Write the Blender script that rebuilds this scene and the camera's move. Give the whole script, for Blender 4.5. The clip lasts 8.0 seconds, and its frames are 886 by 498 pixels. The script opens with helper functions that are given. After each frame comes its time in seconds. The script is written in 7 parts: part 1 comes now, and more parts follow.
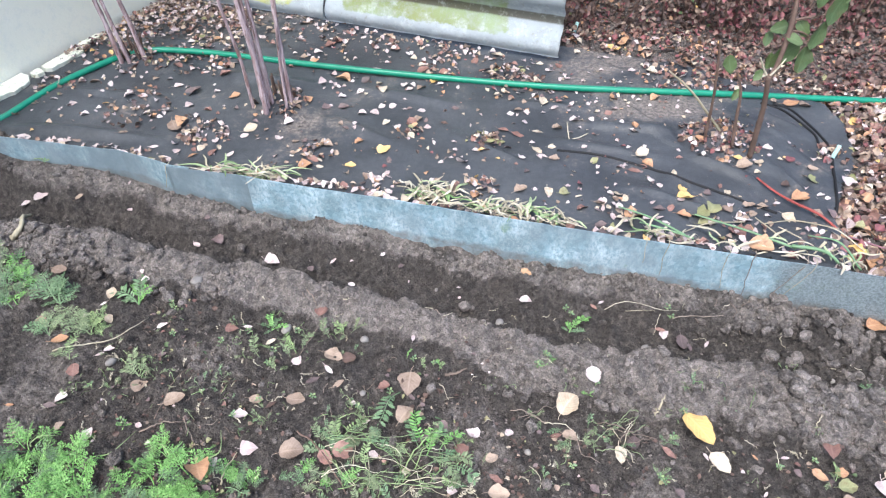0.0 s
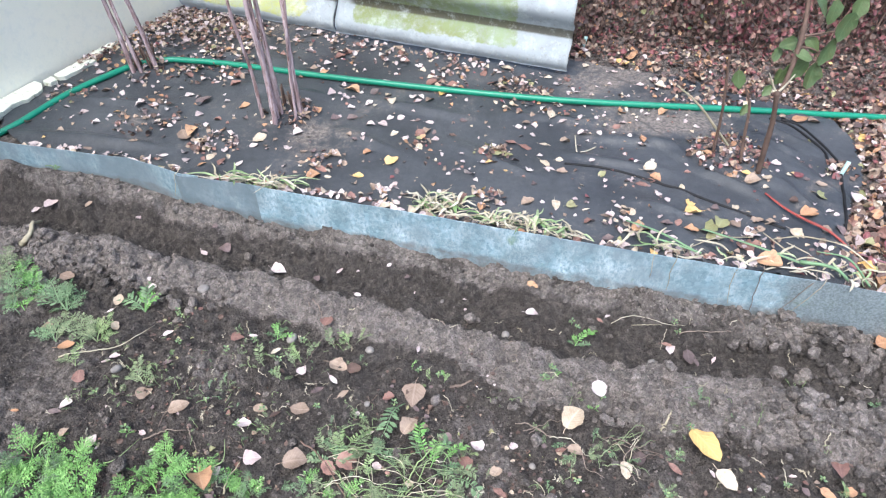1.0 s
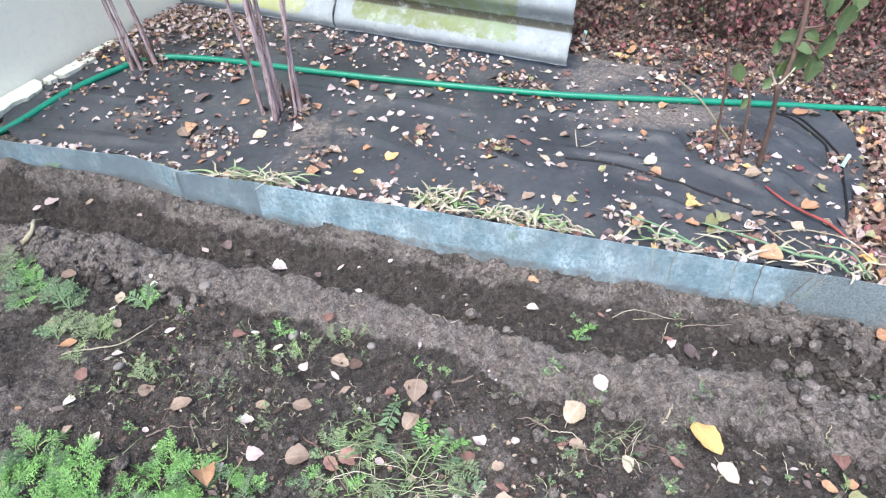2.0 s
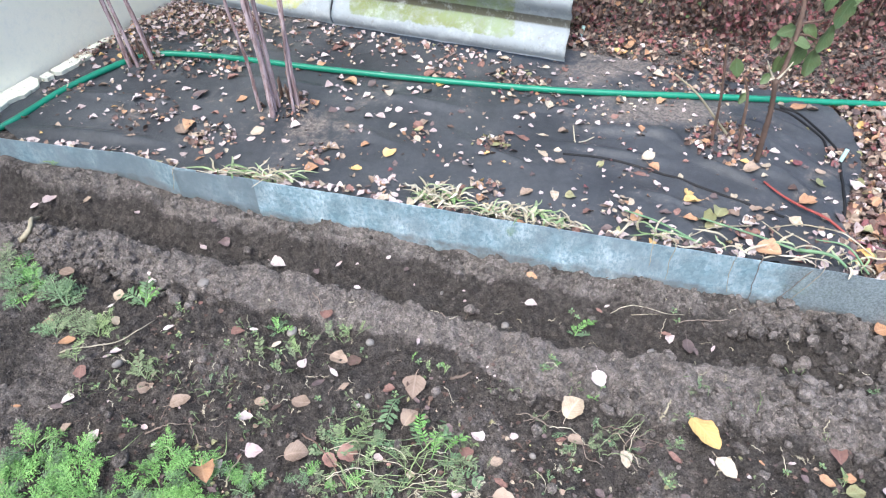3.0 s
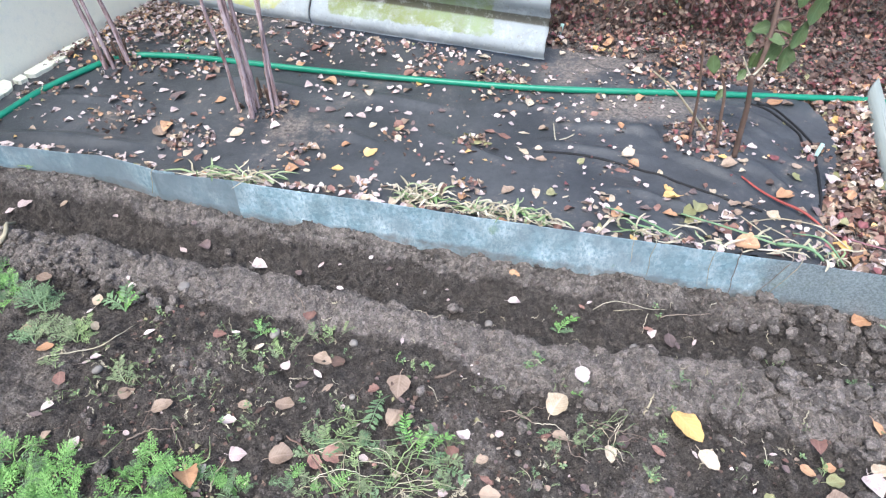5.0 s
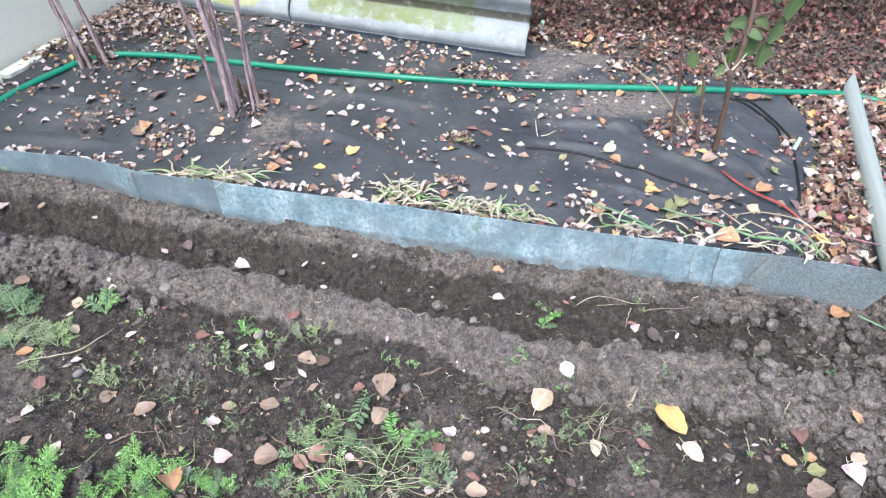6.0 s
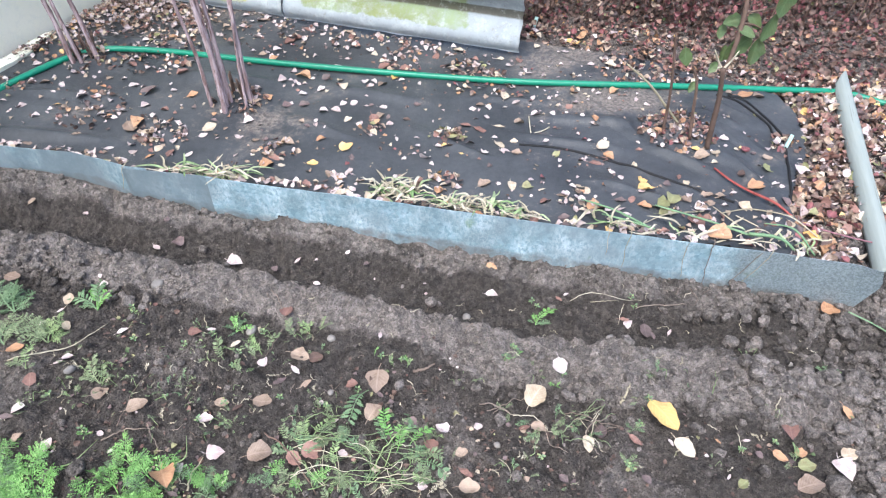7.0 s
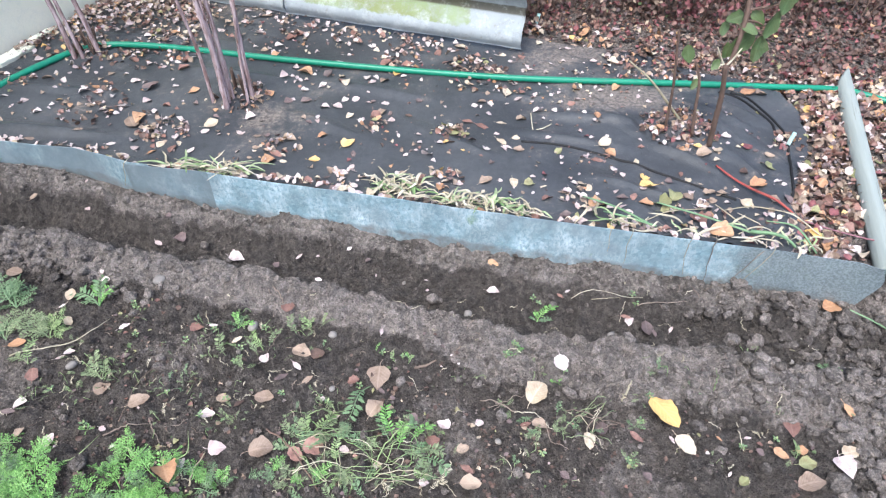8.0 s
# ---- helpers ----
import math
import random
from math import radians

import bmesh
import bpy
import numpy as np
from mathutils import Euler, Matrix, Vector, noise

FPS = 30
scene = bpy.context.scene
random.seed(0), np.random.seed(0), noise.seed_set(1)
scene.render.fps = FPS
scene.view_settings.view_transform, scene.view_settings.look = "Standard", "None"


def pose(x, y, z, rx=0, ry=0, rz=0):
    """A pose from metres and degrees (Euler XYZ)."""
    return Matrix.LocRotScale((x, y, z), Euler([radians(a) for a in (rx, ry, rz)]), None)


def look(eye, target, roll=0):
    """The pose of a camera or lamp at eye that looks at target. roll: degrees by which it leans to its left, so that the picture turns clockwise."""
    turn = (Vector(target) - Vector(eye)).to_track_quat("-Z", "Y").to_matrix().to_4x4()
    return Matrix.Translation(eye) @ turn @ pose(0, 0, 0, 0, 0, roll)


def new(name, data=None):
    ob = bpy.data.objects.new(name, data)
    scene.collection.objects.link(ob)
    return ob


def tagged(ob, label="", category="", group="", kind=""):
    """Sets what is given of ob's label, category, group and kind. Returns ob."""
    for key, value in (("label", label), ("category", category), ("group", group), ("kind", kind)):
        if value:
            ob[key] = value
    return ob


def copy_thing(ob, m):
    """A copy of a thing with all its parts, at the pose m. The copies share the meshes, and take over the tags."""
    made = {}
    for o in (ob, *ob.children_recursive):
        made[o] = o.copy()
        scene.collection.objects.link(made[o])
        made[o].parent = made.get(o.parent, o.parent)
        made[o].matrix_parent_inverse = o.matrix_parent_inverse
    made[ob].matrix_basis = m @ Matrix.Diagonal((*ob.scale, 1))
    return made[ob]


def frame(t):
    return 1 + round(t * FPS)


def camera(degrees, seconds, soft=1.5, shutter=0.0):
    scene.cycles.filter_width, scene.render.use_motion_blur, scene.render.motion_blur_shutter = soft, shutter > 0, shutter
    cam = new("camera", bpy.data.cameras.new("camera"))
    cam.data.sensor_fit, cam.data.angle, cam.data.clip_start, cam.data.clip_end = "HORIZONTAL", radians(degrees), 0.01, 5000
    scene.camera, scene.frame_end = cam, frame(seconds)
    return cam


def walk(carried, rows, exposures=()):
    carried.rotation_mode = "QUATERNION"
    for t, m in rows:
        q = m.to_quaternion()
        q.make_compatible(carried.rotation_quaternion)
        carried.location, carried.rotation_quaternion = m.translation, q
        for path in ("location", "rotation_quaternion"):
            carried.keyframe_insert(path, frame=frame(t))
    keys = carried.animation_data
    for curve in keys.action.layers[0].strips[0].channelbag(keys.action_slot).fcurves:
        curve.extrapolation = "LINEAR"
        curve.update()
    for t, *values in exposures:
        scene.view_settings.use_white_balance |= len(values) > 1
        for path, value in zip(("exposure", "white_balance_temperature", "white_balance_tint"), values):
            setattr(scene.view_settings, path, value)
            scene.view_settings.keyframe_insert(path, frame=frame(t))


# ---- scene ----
cam = camera(67.8, 8.0, 1.2)
PATH = [
    (0, (0.001, -0.006, 1.403), (0.0, 1.434, 0.016), -0.0),
    (0.5, (-0.002, -0.007, 1.402), (-0.012, 1.455, 0.037), 0.3),
    (1, (0.001, -0.007, 1.401), (-0.02, 1.458, 0.041), 0.2),
    (1.5, (0.001, -0.008, 1.402), (-0.025, 1.455, 0.037), -0.2),
    (3, (0.004, -0.007, 1.403), (-0.017, 1.441, 0.023), -0.4),
    (3.5, (0.003, -0.007, 1.402), (-0.007, 1.441, 0.023), -0.3),
    (4, (0.004, -0.007, 1.402), (0.005, 1.442, 0.024), -0.1),
    (4.5, (0.005, -0.007, 1.403), (0.016, 1.441, 0.023), -0.0),
    (6, (0.009, -0.007, 1.403), (0.085, 1.432, 0.015), 0.6),
    (6.5, (0.008, -0.007, 1.402), (0.1, 1.427, 0.011), 1.1),
    (7, (0.007, -0.007, 1.401), (0.105, 1.424, 0.007), 1.3),
    (7.5, (0.006, -0.006, 1.402), (0.104, 1.42, 0.003), 1.4),
    (8, (0.005, -0.007, 1.401), (0.1, 1.417, 0.0), 1.4),
]
walk(cam, [(t, look(eye, target, roll)) for t, eye, target, roll in PATH], [(0, 1.45, 6150, 9), (8, 1.45, 6150, 9)])

# ---- world and light ----
world = bpy.data.worlds.new("overcast_sky")
scene.world = world
world.use_nodes = True
wn = world.node_tree
wn.nodes.clear()
sky = wn.nodes.new("ShaderNodeTexSky")
sky.sky_type, sky.sun_disc = "NISHITA", False
sky.sun_elevation, sky.sun_rotation = radians(63), radians(205)
sky.air_density, sky.dust_density, sky.ozone_density = 1.0, 4.0, 1.0
wbg = wn.nodes.new("ShaderNodeBackground")
wbg.inputs["Strength"].default_value = 0.15
wout = wn.nodes.new("ShaderNodeOutputWorld")
wn.links.new(sky.outputs[0], wbg.inputs[0])
wn.links.new(wbg.outputs[0], wout.inputs[0])
sun = new("sun", bpy.data.lights.new("sun", "SUN"))
sun.data.energy, sun.data.angle, sun.data.color = 1.0, radians(22), (0.97, 0.99, 1.0)
sun.matrix_world = look((0, 0, 10), (1.5, 3.2, 3.0))

# ---- small mesh and material helpers ----


def mesh_of(name, verts, faces, mats=(), smooth=True, mat_index=None, uv=None):
    me = bpy.data.meshes.new(name)
    verts = np.asarray(verts, np.float32)
    if isinstance(faces, np.ndarray):
        n, k = faces.shape
        me.vertices.add(len(verts))
        me.loops.add(n * k)
        me.polygons.add(n)
        me.vertices.foreach_set("co", verts.ravel())
        me.loops.foreach_set("vertex_index", faces.astype(np.int32).ravel())
        me.polygons.foreach_set("loop_start", np.arange(0, n * k, k, dtype=np.int32))
        me.update(calc_edges=True)
    else:
        me.from_pydata(verts.tolist(), [], faces)
    for m in mats:
        me.materials.append(m)
    n = len(me.polygons)
    me.polygons.foreach_set("use_smooth", np.full(n, smooth))
    if mat_index is not None:
        me.polygons.foreach_set("material_index", np.asarray(mat_index, np.int32))
    if uv is not None:
        layer = me.uv_layers.new(name="UVMap")
        idx = np.zeros(len(me.loops), np.int32)
        me.loops.foreach_get("vertex_index", idx)
        layer.data.foreach_set("uv", np.asarray(uv, np.float32)[idx].ravel())
    me.update()
    return me


def piece(name, me, parent=None, m=None, label=""):
    ob = new(name, me)
    if parent is not None:
        ob.parent = parent
    if m is not None:
        ob.matrix_basis = m
    if label:
        ob["label"] = label
    return ob


def part(name, geo, material, parent, label="", smooth=True):
    return piece(name, mesh_of(name, geo[0], geo[1], [material], smooth), parent, None, label)


def empty(name, m):
    ob = new(name)
    ob.empty_display_size = 0.05
    ob.matrix_basis = m
    return ob


def joined(geos):
    """Several (verts, faces) as one."""
    vs, fs, k = [], [], 0
    for v, f in geos:
        vs.append(np.asarray(v, float))
        fs += [[i + k for i in face] for face in (f.tolist() if isinstance(f, np.ndarray) else f)]
        k += len(v)
    return np.concatenate(vs), fs


def catmull(pts, n):
    """A smooth line of n points through pts."""
    p = np.asarray(pts, float)
    if len(p) == 2:
        return p[0] + (p[1] - p[0]) * np.linspace(0, 1, n)[:, None]
    q = np.vstack([2 * p[0] - p[1], p, 2 * p[-1] - p[-2]])
    t = np.linspace(0, len(p) - 1 - 1e-9, n)
    i = t.astype(int)
    u = (t - i)[:, None]
    a, b, c, d = q[i], q[i + 1], q[i + 2], q[i + 3]
    return 0.5 * (2 * b + (c - a) * u + (2 * a - 5 * b + 4 * c - d) * u**2 + (3 * b - a - 3 * c + d) * u**3)


def tube(pts, radius, sides=8, n=0, rough=0.0, seed=0):
    """A closed tube along pts; radius: one number or one for each of pts, evenly spread."""
    line = catmull(pts, n or max(2, len(pts)))
    k = len(line)
    r = np.interp(np.linspace(0, 1, k), np.linspace(0, 1, np.size(radius)), np.atleast_1d(radius))
    tan = np.gradient(line, axis=0)
    tan /= np.linalg.norm(tan, axis=1)[:, None] + 1e-12
    ref = np.array([0.31, 0.13, 0.94]) if abs(tan[:, 2].mean()) < 0.8 else np.array([1.0, 0.1, 0.0])
    side = np.cross(tan, ref)
    side /= np.linalg.norm(side, axis=1)[:, None] + 1e-12
    up = np.cross(side, tan)
    a = np.linspace(0, 2 * np.pi, sides, endpoint=False)
    rng = np.random.default_rng(seed)
    rr = r[:, None] * (1 + rough * rng.normal(0, 1, (k, sides)))
    v = line[:, None] + rr[..., None] * (np.cos(a)[None, :, None] * side[:, None] + np.sin(a)[None, :, None] * up[:, None])
    v = v.reshape(-1, 3)
    f = [[i * sides + j, i * sides + (j + 1) % sides, (i + 1) * sides + (j + 1) % sides, (i + 1) * sides + j] for i in range(k - 1) for j in range(sides)]
    f += [list(range(sides))[::-1], list(range((k - 1) * sides, k * sides))]
    return v, f


def blade(pts, width, n=8, fold=0.35, lean=(0, 0, 1)):
    """A grass-like blade: a ribbon folded along its middle, tapering to its tip."""
    line = catmull(pts, n)
    tan = np.gradient(line, axis=0)
    tan /= np.linalg.norm(tan, axis=1)[:, None] + 1e-12
    side = np.cross(tan, np.asarray(lean, float))
    side /= np.linalg.norm(side, axis=1)[:, None] + 1e-9
    up = np.cross(side, tan)
    t = np.linspace(0, 1, n)
    w = (width / 2 * np.minimum(1, 0.55 + 2 * t) * np.sqrt(np.clip(1.02 - t**3, 0.02, 1)))[:, None]
    v = np.stack([line - side * w + up * w * fold, line, line + side * w + up * w * fold], 1).reshape(-1, 3)
    f = [[3 * i + j, 3 * i + j + 1, 3 * i + j + 4, 3 * i + j + 3] for i in range(n - 1) for j in range(2)]
    return v, f


TABLE = np.random.default_rng(5).random((256, 256))


def vnoise(x, y, scale, k=0):
    """Smooth value noise from 0 to 1, with patches of about scale metres."""
    x, y = np.asarray(x, float) / scale + 37.7 * k + 500, np.asarray(y, float) / scale + 91.3 * k + 500
    i, j = np.floor(x).astype(int), np.floor(y).astype(int)
    u, v = x - i, y - j
    u, v = u * u * (3 - 2 * u), v * v * (3 - 2 * v)
    t = lambda a, b: TABLE[a % 256, b % 256]
    return (t(i, j) * (1 - u) + t(i + 1, j) * u) * (1 - v) + (t(i, j + 1) * (1 - u) + t(i + 1, j + 1) * u) * v


def lumpy(x, y, scale, k=0):
    """Packed rounded lumps about scale across, 0 in the gaps and up to 1."""
    x, y = np.asarray(x, float) / scale + 300.0, np.asarray(y, float) / scale + 300.0
    i, j = np.floor(x).astype(int), np.floor(y).astype(int)
    best = np.zeros(np.shape(x))
    for a in (-1, 0, 1):
        for b in (-1, 0, 1):
            p, q = (i + a + 71 * k) % 256, (j + b + 13 * k) % 256
            cx, cy = i + a + TABLE[p, q], j + b + TABLE[q, (p + 101) % 256]
            r = 0.35 + 0.5 * TABLE[(p + 57) % 256, (q + 31) % 256]
            ang = (x - cx) * 0.9 + (y - cy) * 0.4
            d2 = ((x - cx) ** 2 + (y - cy) ** 2 + 0.3 * ang**2) / r**2
            best = np.maximum(best, r * np.sqrt(np.maximum(0, 1 - d2)))
    return best


def step(a, b, x):
    t = np.clip((np.asarray(x, float) - a) / (b - a), 0, 1)
    return t * t * (3 - 2 * t)


class Mat:
    """A material with a Principled shader and short calls for its nodes."""

    def __init__(self, name, rough=0.8, metal=0.0, spec=0.3):
        self.m = bpy.data.materials.new(name)
        self.m.use_nodes = True
        self.t = self.m.node_tree
        self.b = self.t.nodes["Principled BSDF"]
        self.b.inputs["Roughness"].default_value = rough
        self.b.inputs["Metallic"].default_value = metal
        self.b.inputs["Specular IOR Level"].default_value = spec
        self.co = self.t.nodes.new("ShaderNodeTexCoord")

    def put(self, socket, value):
        if isinstance(value, bpy.types.NodeSocket):
            self.t.links.new(value, socket)
        elif isinstance(value, (tuple, list)) and len(value) == 3 and socket.type == "RGBA":
            socket.default_value = (*value, 1)
        else:
            socket.default_value = value

    def coords(self, stretch=(1, 1, 1), by="Object"):
        n = self.t.nodes.new("ShaderNodeMapping")
        self.t.links.new(self.co.outputs[by], n.inputs["Vector"])
        n.inputs["Scale"].default_value = stretch
        info = self.t.nodes.new("ShaderNodeObjectInfo")
        mul = self.t.nodes.new("ShaderNodeMath")
        mul.operation = "MULTIPLY"
        mul.inputs[1].default_value = 17.0
        self.t.links.new(info.outputs["Random"], mul.inputs[0])
        self.t.links.new(mul.outputs[0], n.inputs["Location"])
        return n.outputs[0]

    def noise(self, scale, detail=4, rough=0.6, vec=None, warp=0.0):
        n = self.t.nodes.new("ShaderNodeTexNoise")
        n.inputs["Scale"].default_value, n.inputs["Detail"].default_value = scale, detail
        n.inputs["Roughness"].default_value, n.inputs["Distortion"].default_value = rough, warp
        self.t.links.new(vec or self.coords(), n.inputs["Vector"])
        return n.outputs["Fac"]

    def cells(self, scale, vec=None, out="Distance"):
        n = self.t.nodes.new("ShaderNodeTexVoronoi")
        n.inputs["Scale"].default_value = scale
        self.t.links.new(vec or self.coords(), n.inputs["Vector"])
        return n.outputs[out]

    def ramp(self, fac, *stops):
        n = self.t.nodes.new("ShaderNodeValToRGB")
        while len(n.color_ramp.elements) < len(stops):
            n.color_ramp.elements.new(0.5)
        for e, (at, c) in zip(n.color_ramp.elements, stops):
            e.position = at
            e.color = (*c, 1) if isinstance(c, (tuple, list)) else (c, c, c, 1)
        self.put(n.inputs[0], fac)
        return n.outputs[0]

    def mix(self, fac, a, b, mode="MIX"):
        n = self.t.nodes.new("ShaderNodeMix")
        n.data_type, n.blend_type = "RGBA", mode
        self.put(n.inputs[0], fac)
        self.put(n.inputs[6], a)
        self.put(n.inputs[7], b)
        return n.outputs[2]

    def calc(self, op, a, b=0.0):
        n = self.t.nodes.new("ShaderNodeMath")
        n.operation = op
        self.put(n.inputs[0], a)
        self.put(n.inputs[1], b)
        return n.outputs[0]

    def attr(self, name):
        n = self.t.nodes.new("ShaderNodeAttribute")
        n.attribute_name = name
        return n.outputs["Fac"]

    def chance(self):
        """Random per object or, within joined stuff, per island, added up."""
        o = self.t.nodes.new("ShaderNodeObjectInfo").outputs["Random"]
        g = self.t.nodes.new("ShaderNodeNewGeometry").outputs["Random Per Island"]
        return self.calc("FRACT", self.calc("ADD", o, g))

    def bump(self, height, strength=0.5, dist=0.002, base=None):
        n = self.t.nodes.new("ShaderNodeBump")
        n.inputs["Strength"].default_value, n.inputs["Distance"].default_value = strength, dist
        self.put(n.inputs["Height"], height)
        if base is not None:
            self.t.links.new(base, n.inputs["Normal"])
        return n.outputs[0]

    def done(self, color, rough=None, normal=None):
        self.put(self.b.inputs["Base Color"], color)
        if rough is not None:
            self.put(self.b.inputs["Roughness"], rough)
        if normal is not None:
            self.put(self.b.inputs["Normal"], normal)
        return self.m


# ---- materials ----


def soil_material(name):
    k = Mat(name, 0.95, 0, 0.15)
    fine, mid, big = k.noise(420, 5, 0.75), k.noise(70, 5, 0.7), k.noise(9, 4, 0.6)
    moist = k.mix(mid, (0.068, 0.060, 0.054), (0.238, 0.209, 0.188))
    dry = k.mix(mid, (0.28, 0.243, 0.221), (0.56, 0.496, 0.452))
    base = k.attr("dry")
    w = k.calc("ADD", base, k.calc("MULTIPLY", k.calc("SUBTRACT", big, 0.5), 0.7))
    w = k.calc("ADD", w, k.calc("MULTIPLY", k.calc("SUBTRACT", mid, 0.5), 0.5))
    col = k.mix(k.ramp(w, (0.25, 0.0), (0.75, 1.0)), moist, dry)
    # Dark speckle in the colour for tiny shadows between crumbs; grain tones vary too.
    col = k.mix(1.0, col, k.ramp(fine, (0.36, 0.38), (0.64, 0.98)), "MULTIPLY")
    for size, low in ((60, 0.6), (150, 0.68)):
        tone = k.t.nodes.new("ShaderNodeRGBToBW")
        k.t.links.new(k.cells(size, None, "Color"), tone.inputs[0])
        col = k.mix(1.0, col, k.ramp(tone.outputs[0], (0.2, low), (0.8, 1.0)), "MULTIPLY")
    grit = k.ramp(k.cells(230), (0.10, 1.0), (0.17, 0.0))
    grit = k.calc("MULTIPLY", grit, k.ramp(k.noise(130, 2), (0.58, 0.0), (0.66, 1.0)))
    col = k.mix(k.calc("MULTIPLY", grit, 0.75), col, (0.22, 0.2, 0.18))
    n1 = k.bump(mid, 0.9, 0.009)
    n1 = k.bump(k.ramp(k.cells(170), (0.0, 1.0), (0.7, 0.0)), 0.9, 0.004, n1)
    n2 = k.bump(fine, 1.0, 0.003, n1)
    return k.done(col, None, n2)


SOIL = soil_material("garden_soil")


def leaf_material(name, low, high, spot, gloss=0.5, vein=0.25):
    """Leaf colour from low to high by chance, with spots, a pale midrib and side veins along the leaf's own UV."""
    k = Mat(name, gloss, 0, 0.35)
    col = k.mix(k.chance(), low, high)
    col = k.mix(k.ramp(k.noise(45, 5, 0.75), (0.46, 0.0), (0.68, 0.85)), col, spot)
    col = k.mix(k.calc("MULTIPLY", k.noise(420, 3), 0.35), col, spot)
    sep = k.t.nodes.new("ShaderNodeSeparateXYZ")
    k.t.links.new(k.co.outputs["UV"], sep.inputs[0])
    u = k.calc("ABSOLUTE", k.calc("SUBTRACT", sep.outputs[0], 0.5))
    rib = k.ramp(u, (0.02, 1.0), (0.06, 0.0))
    ph = k.calc("FRACT", k.calc("SUBTRACT", k.calc("MULTIPLY", sep.outputs[1], 8.0), k.calc("MULTIPLY", u, 5.0)))
    side = k.ramp(k.calc("ABSOLUTE", k.calc("SUBTRACT", ph, 0.5)), (0.05, 0.7), (0.13, 0.0))
    veins = k.calc("MAXIMUM", rib, side)
    pale = tuple(min(0.9, 0.5 * (a + b) * 1.35 + 0.04) for a, b in zip(low, high))
    col = k.mix(k.calc("MULTIPLY", veins, vein), col, pale)
    nrm = k.bump(veins, 0.2, 0.0008, k.bump(k.noise(110, 4), 0.6, 0.003))
    return k.done(col, None, nrm)


PALE = leaf_material("leaf_pale_underside", (0.40, 0.325, 0.315), (0.66, 0.59, 0.565), (0.30, 0.215, 0.2))
CREAM = leaf_material("leaf_cream", (0.42, 0.35, 0.26), (0.56, 0.5, 0.4), (0.28, 0.2, 0.13))
TAN = leaf_material("leaf_tan", (0.225, 0.165, 0.13), (0.41, 0.315, 0.235), (0.13, 0.088, 0.062))
ORANGE = leaf_material("leaf_orange", (0.37, 0.205, 0.11), (0.51, 0.32, 0.185), (0.2, 0.1, 0.06))
YELLOW = leaf_material("leaf_yellow", (0.60, 0.39, 0.125), (0.68, 0.475, 0.22), (0.40, 0.23, 0.09))
RUSSET = leaf_material("leaf_russet", (0.19, 0.1, 0.08), (0.32, 0.18, 0.145), (0.1, 0.055, 0.045))
PLUM = leaf_material("leaf_plum", (0.1, 0.072, 0.07), (0.19, 0.135, 0.13), (0.055, 0.042, 0.04))
BROWN = leaf_material("leaf_brown", (0.07, 0.042, 0.033), (0.175, 0.112, 0.088), (0.042, 0.027, 0.022))
PINK = leaf_material("leaf_red_creeper", (0.16, 0.052, 0.055), (0.28, 0.105, 0.11), (0.09, 0.035, 0.035))
GREEN = leaf_material("leaf_green", (0.05, 0.095, 0.038), (0.11, 0.165, 0.065), (0.07, 0.08, 0.03), 0.5)
OLIVE = leaf_material("leaf_dull_olive", (0.2, 0.22, 0.1), (0.33, 0.33, 0.18), (0.14, 0.11, 0.05))
KINDS = [PALE, CREAM, TAN, ORANGE, YELLOW, RUSSET, PLUM, BROWN, PINK, GREEN, OLIVE]
KIND_NAMES = ["pale pinkish", "cream", "tan", "orange", "yellow", "russet", "plum-brown", "dark brown", "red", "green", "dull olive"]


def plant_material(name, low, high, rough=0.55):
    k = Mat(name, rough, 0, 0.3)
    col = k.mix(k.chance(), low, high)
    col = k.mix(k.ramp(k.noise(25, 3), (0.35, 0.0), (0.75, 0.75)), col, tuple(0.55 * c for c in low))
    return k.done(col, None, k.bump(k.noise(300, 3), 0.3, 0.001))


FROND = plant_material("carrot_green", (0.125, 0.29, 0.07), (0.29, 0.50, 0.17))
FROND_BLUE = plant_material("wilted_blue_green", (0.10, 0.175, 0.085), (0.235, 0.335, 0.185))
FROND_GREY = plant_material("wilted_grey_green", (0.135, 0.18, 0.09), (0.28, 0.335, 0.19))
STALK = plant_material("green_stalk", (0.17, 0.26, 0.10), (0.32, 0.40, 0.2))
STALK_GREEN = plant_material("fresh_green_stalk", (0.15, 0.27, 0.14), (0.29, 0.42, 0.26))
STRAW = plant_material("straw", (0.36, 0.32, 0.22), (0.58, 0.54, 0.43), 0.7)
BLADE_GREEN = plant_material("blade_green", (0.16, 0.26, 0.10), (0.40, 0.46, 0.28))
TWIG = plant_material("dry_twig", (0.17, 0.13, 0.105), (0.34, 0.28, 0.235), 0.85)
BARK = plant_material("brown_bark", (0.105, 0.07, 0.055), (0.21, 0.14, 0.11), 0.8)
RED_TWIG = plant_material("red_twig", (0.30, 0.06, 0.05), (0.41, 0.13, 0.105), 0.5)

k = Mat("cane_bark", 0.75, 0, 0.25)
streak = k.noise(28, 4, 0.65, k.coords((3, 3, 0.35)))
k_col = k.mix(k.ramp(streak, (0.35, 0.0), (0.65, 1.0)), (0.19, 0.12, 0.115), (0.50, 0.41, 0.43))
k_col = k.mix(k.ramp(k.noise(90, 3, 0.6, k.coords((2, 2, 0.25))), (0.55, 0.0), (0.7, 0.9)), k_col, (0.11, 0.055, 0.04))
CANE = k.done(k_col, None, k.bump(k.noise(160, 4, 0.6, k.coords((2, 2, 0.2))), 0.6, 0.002))

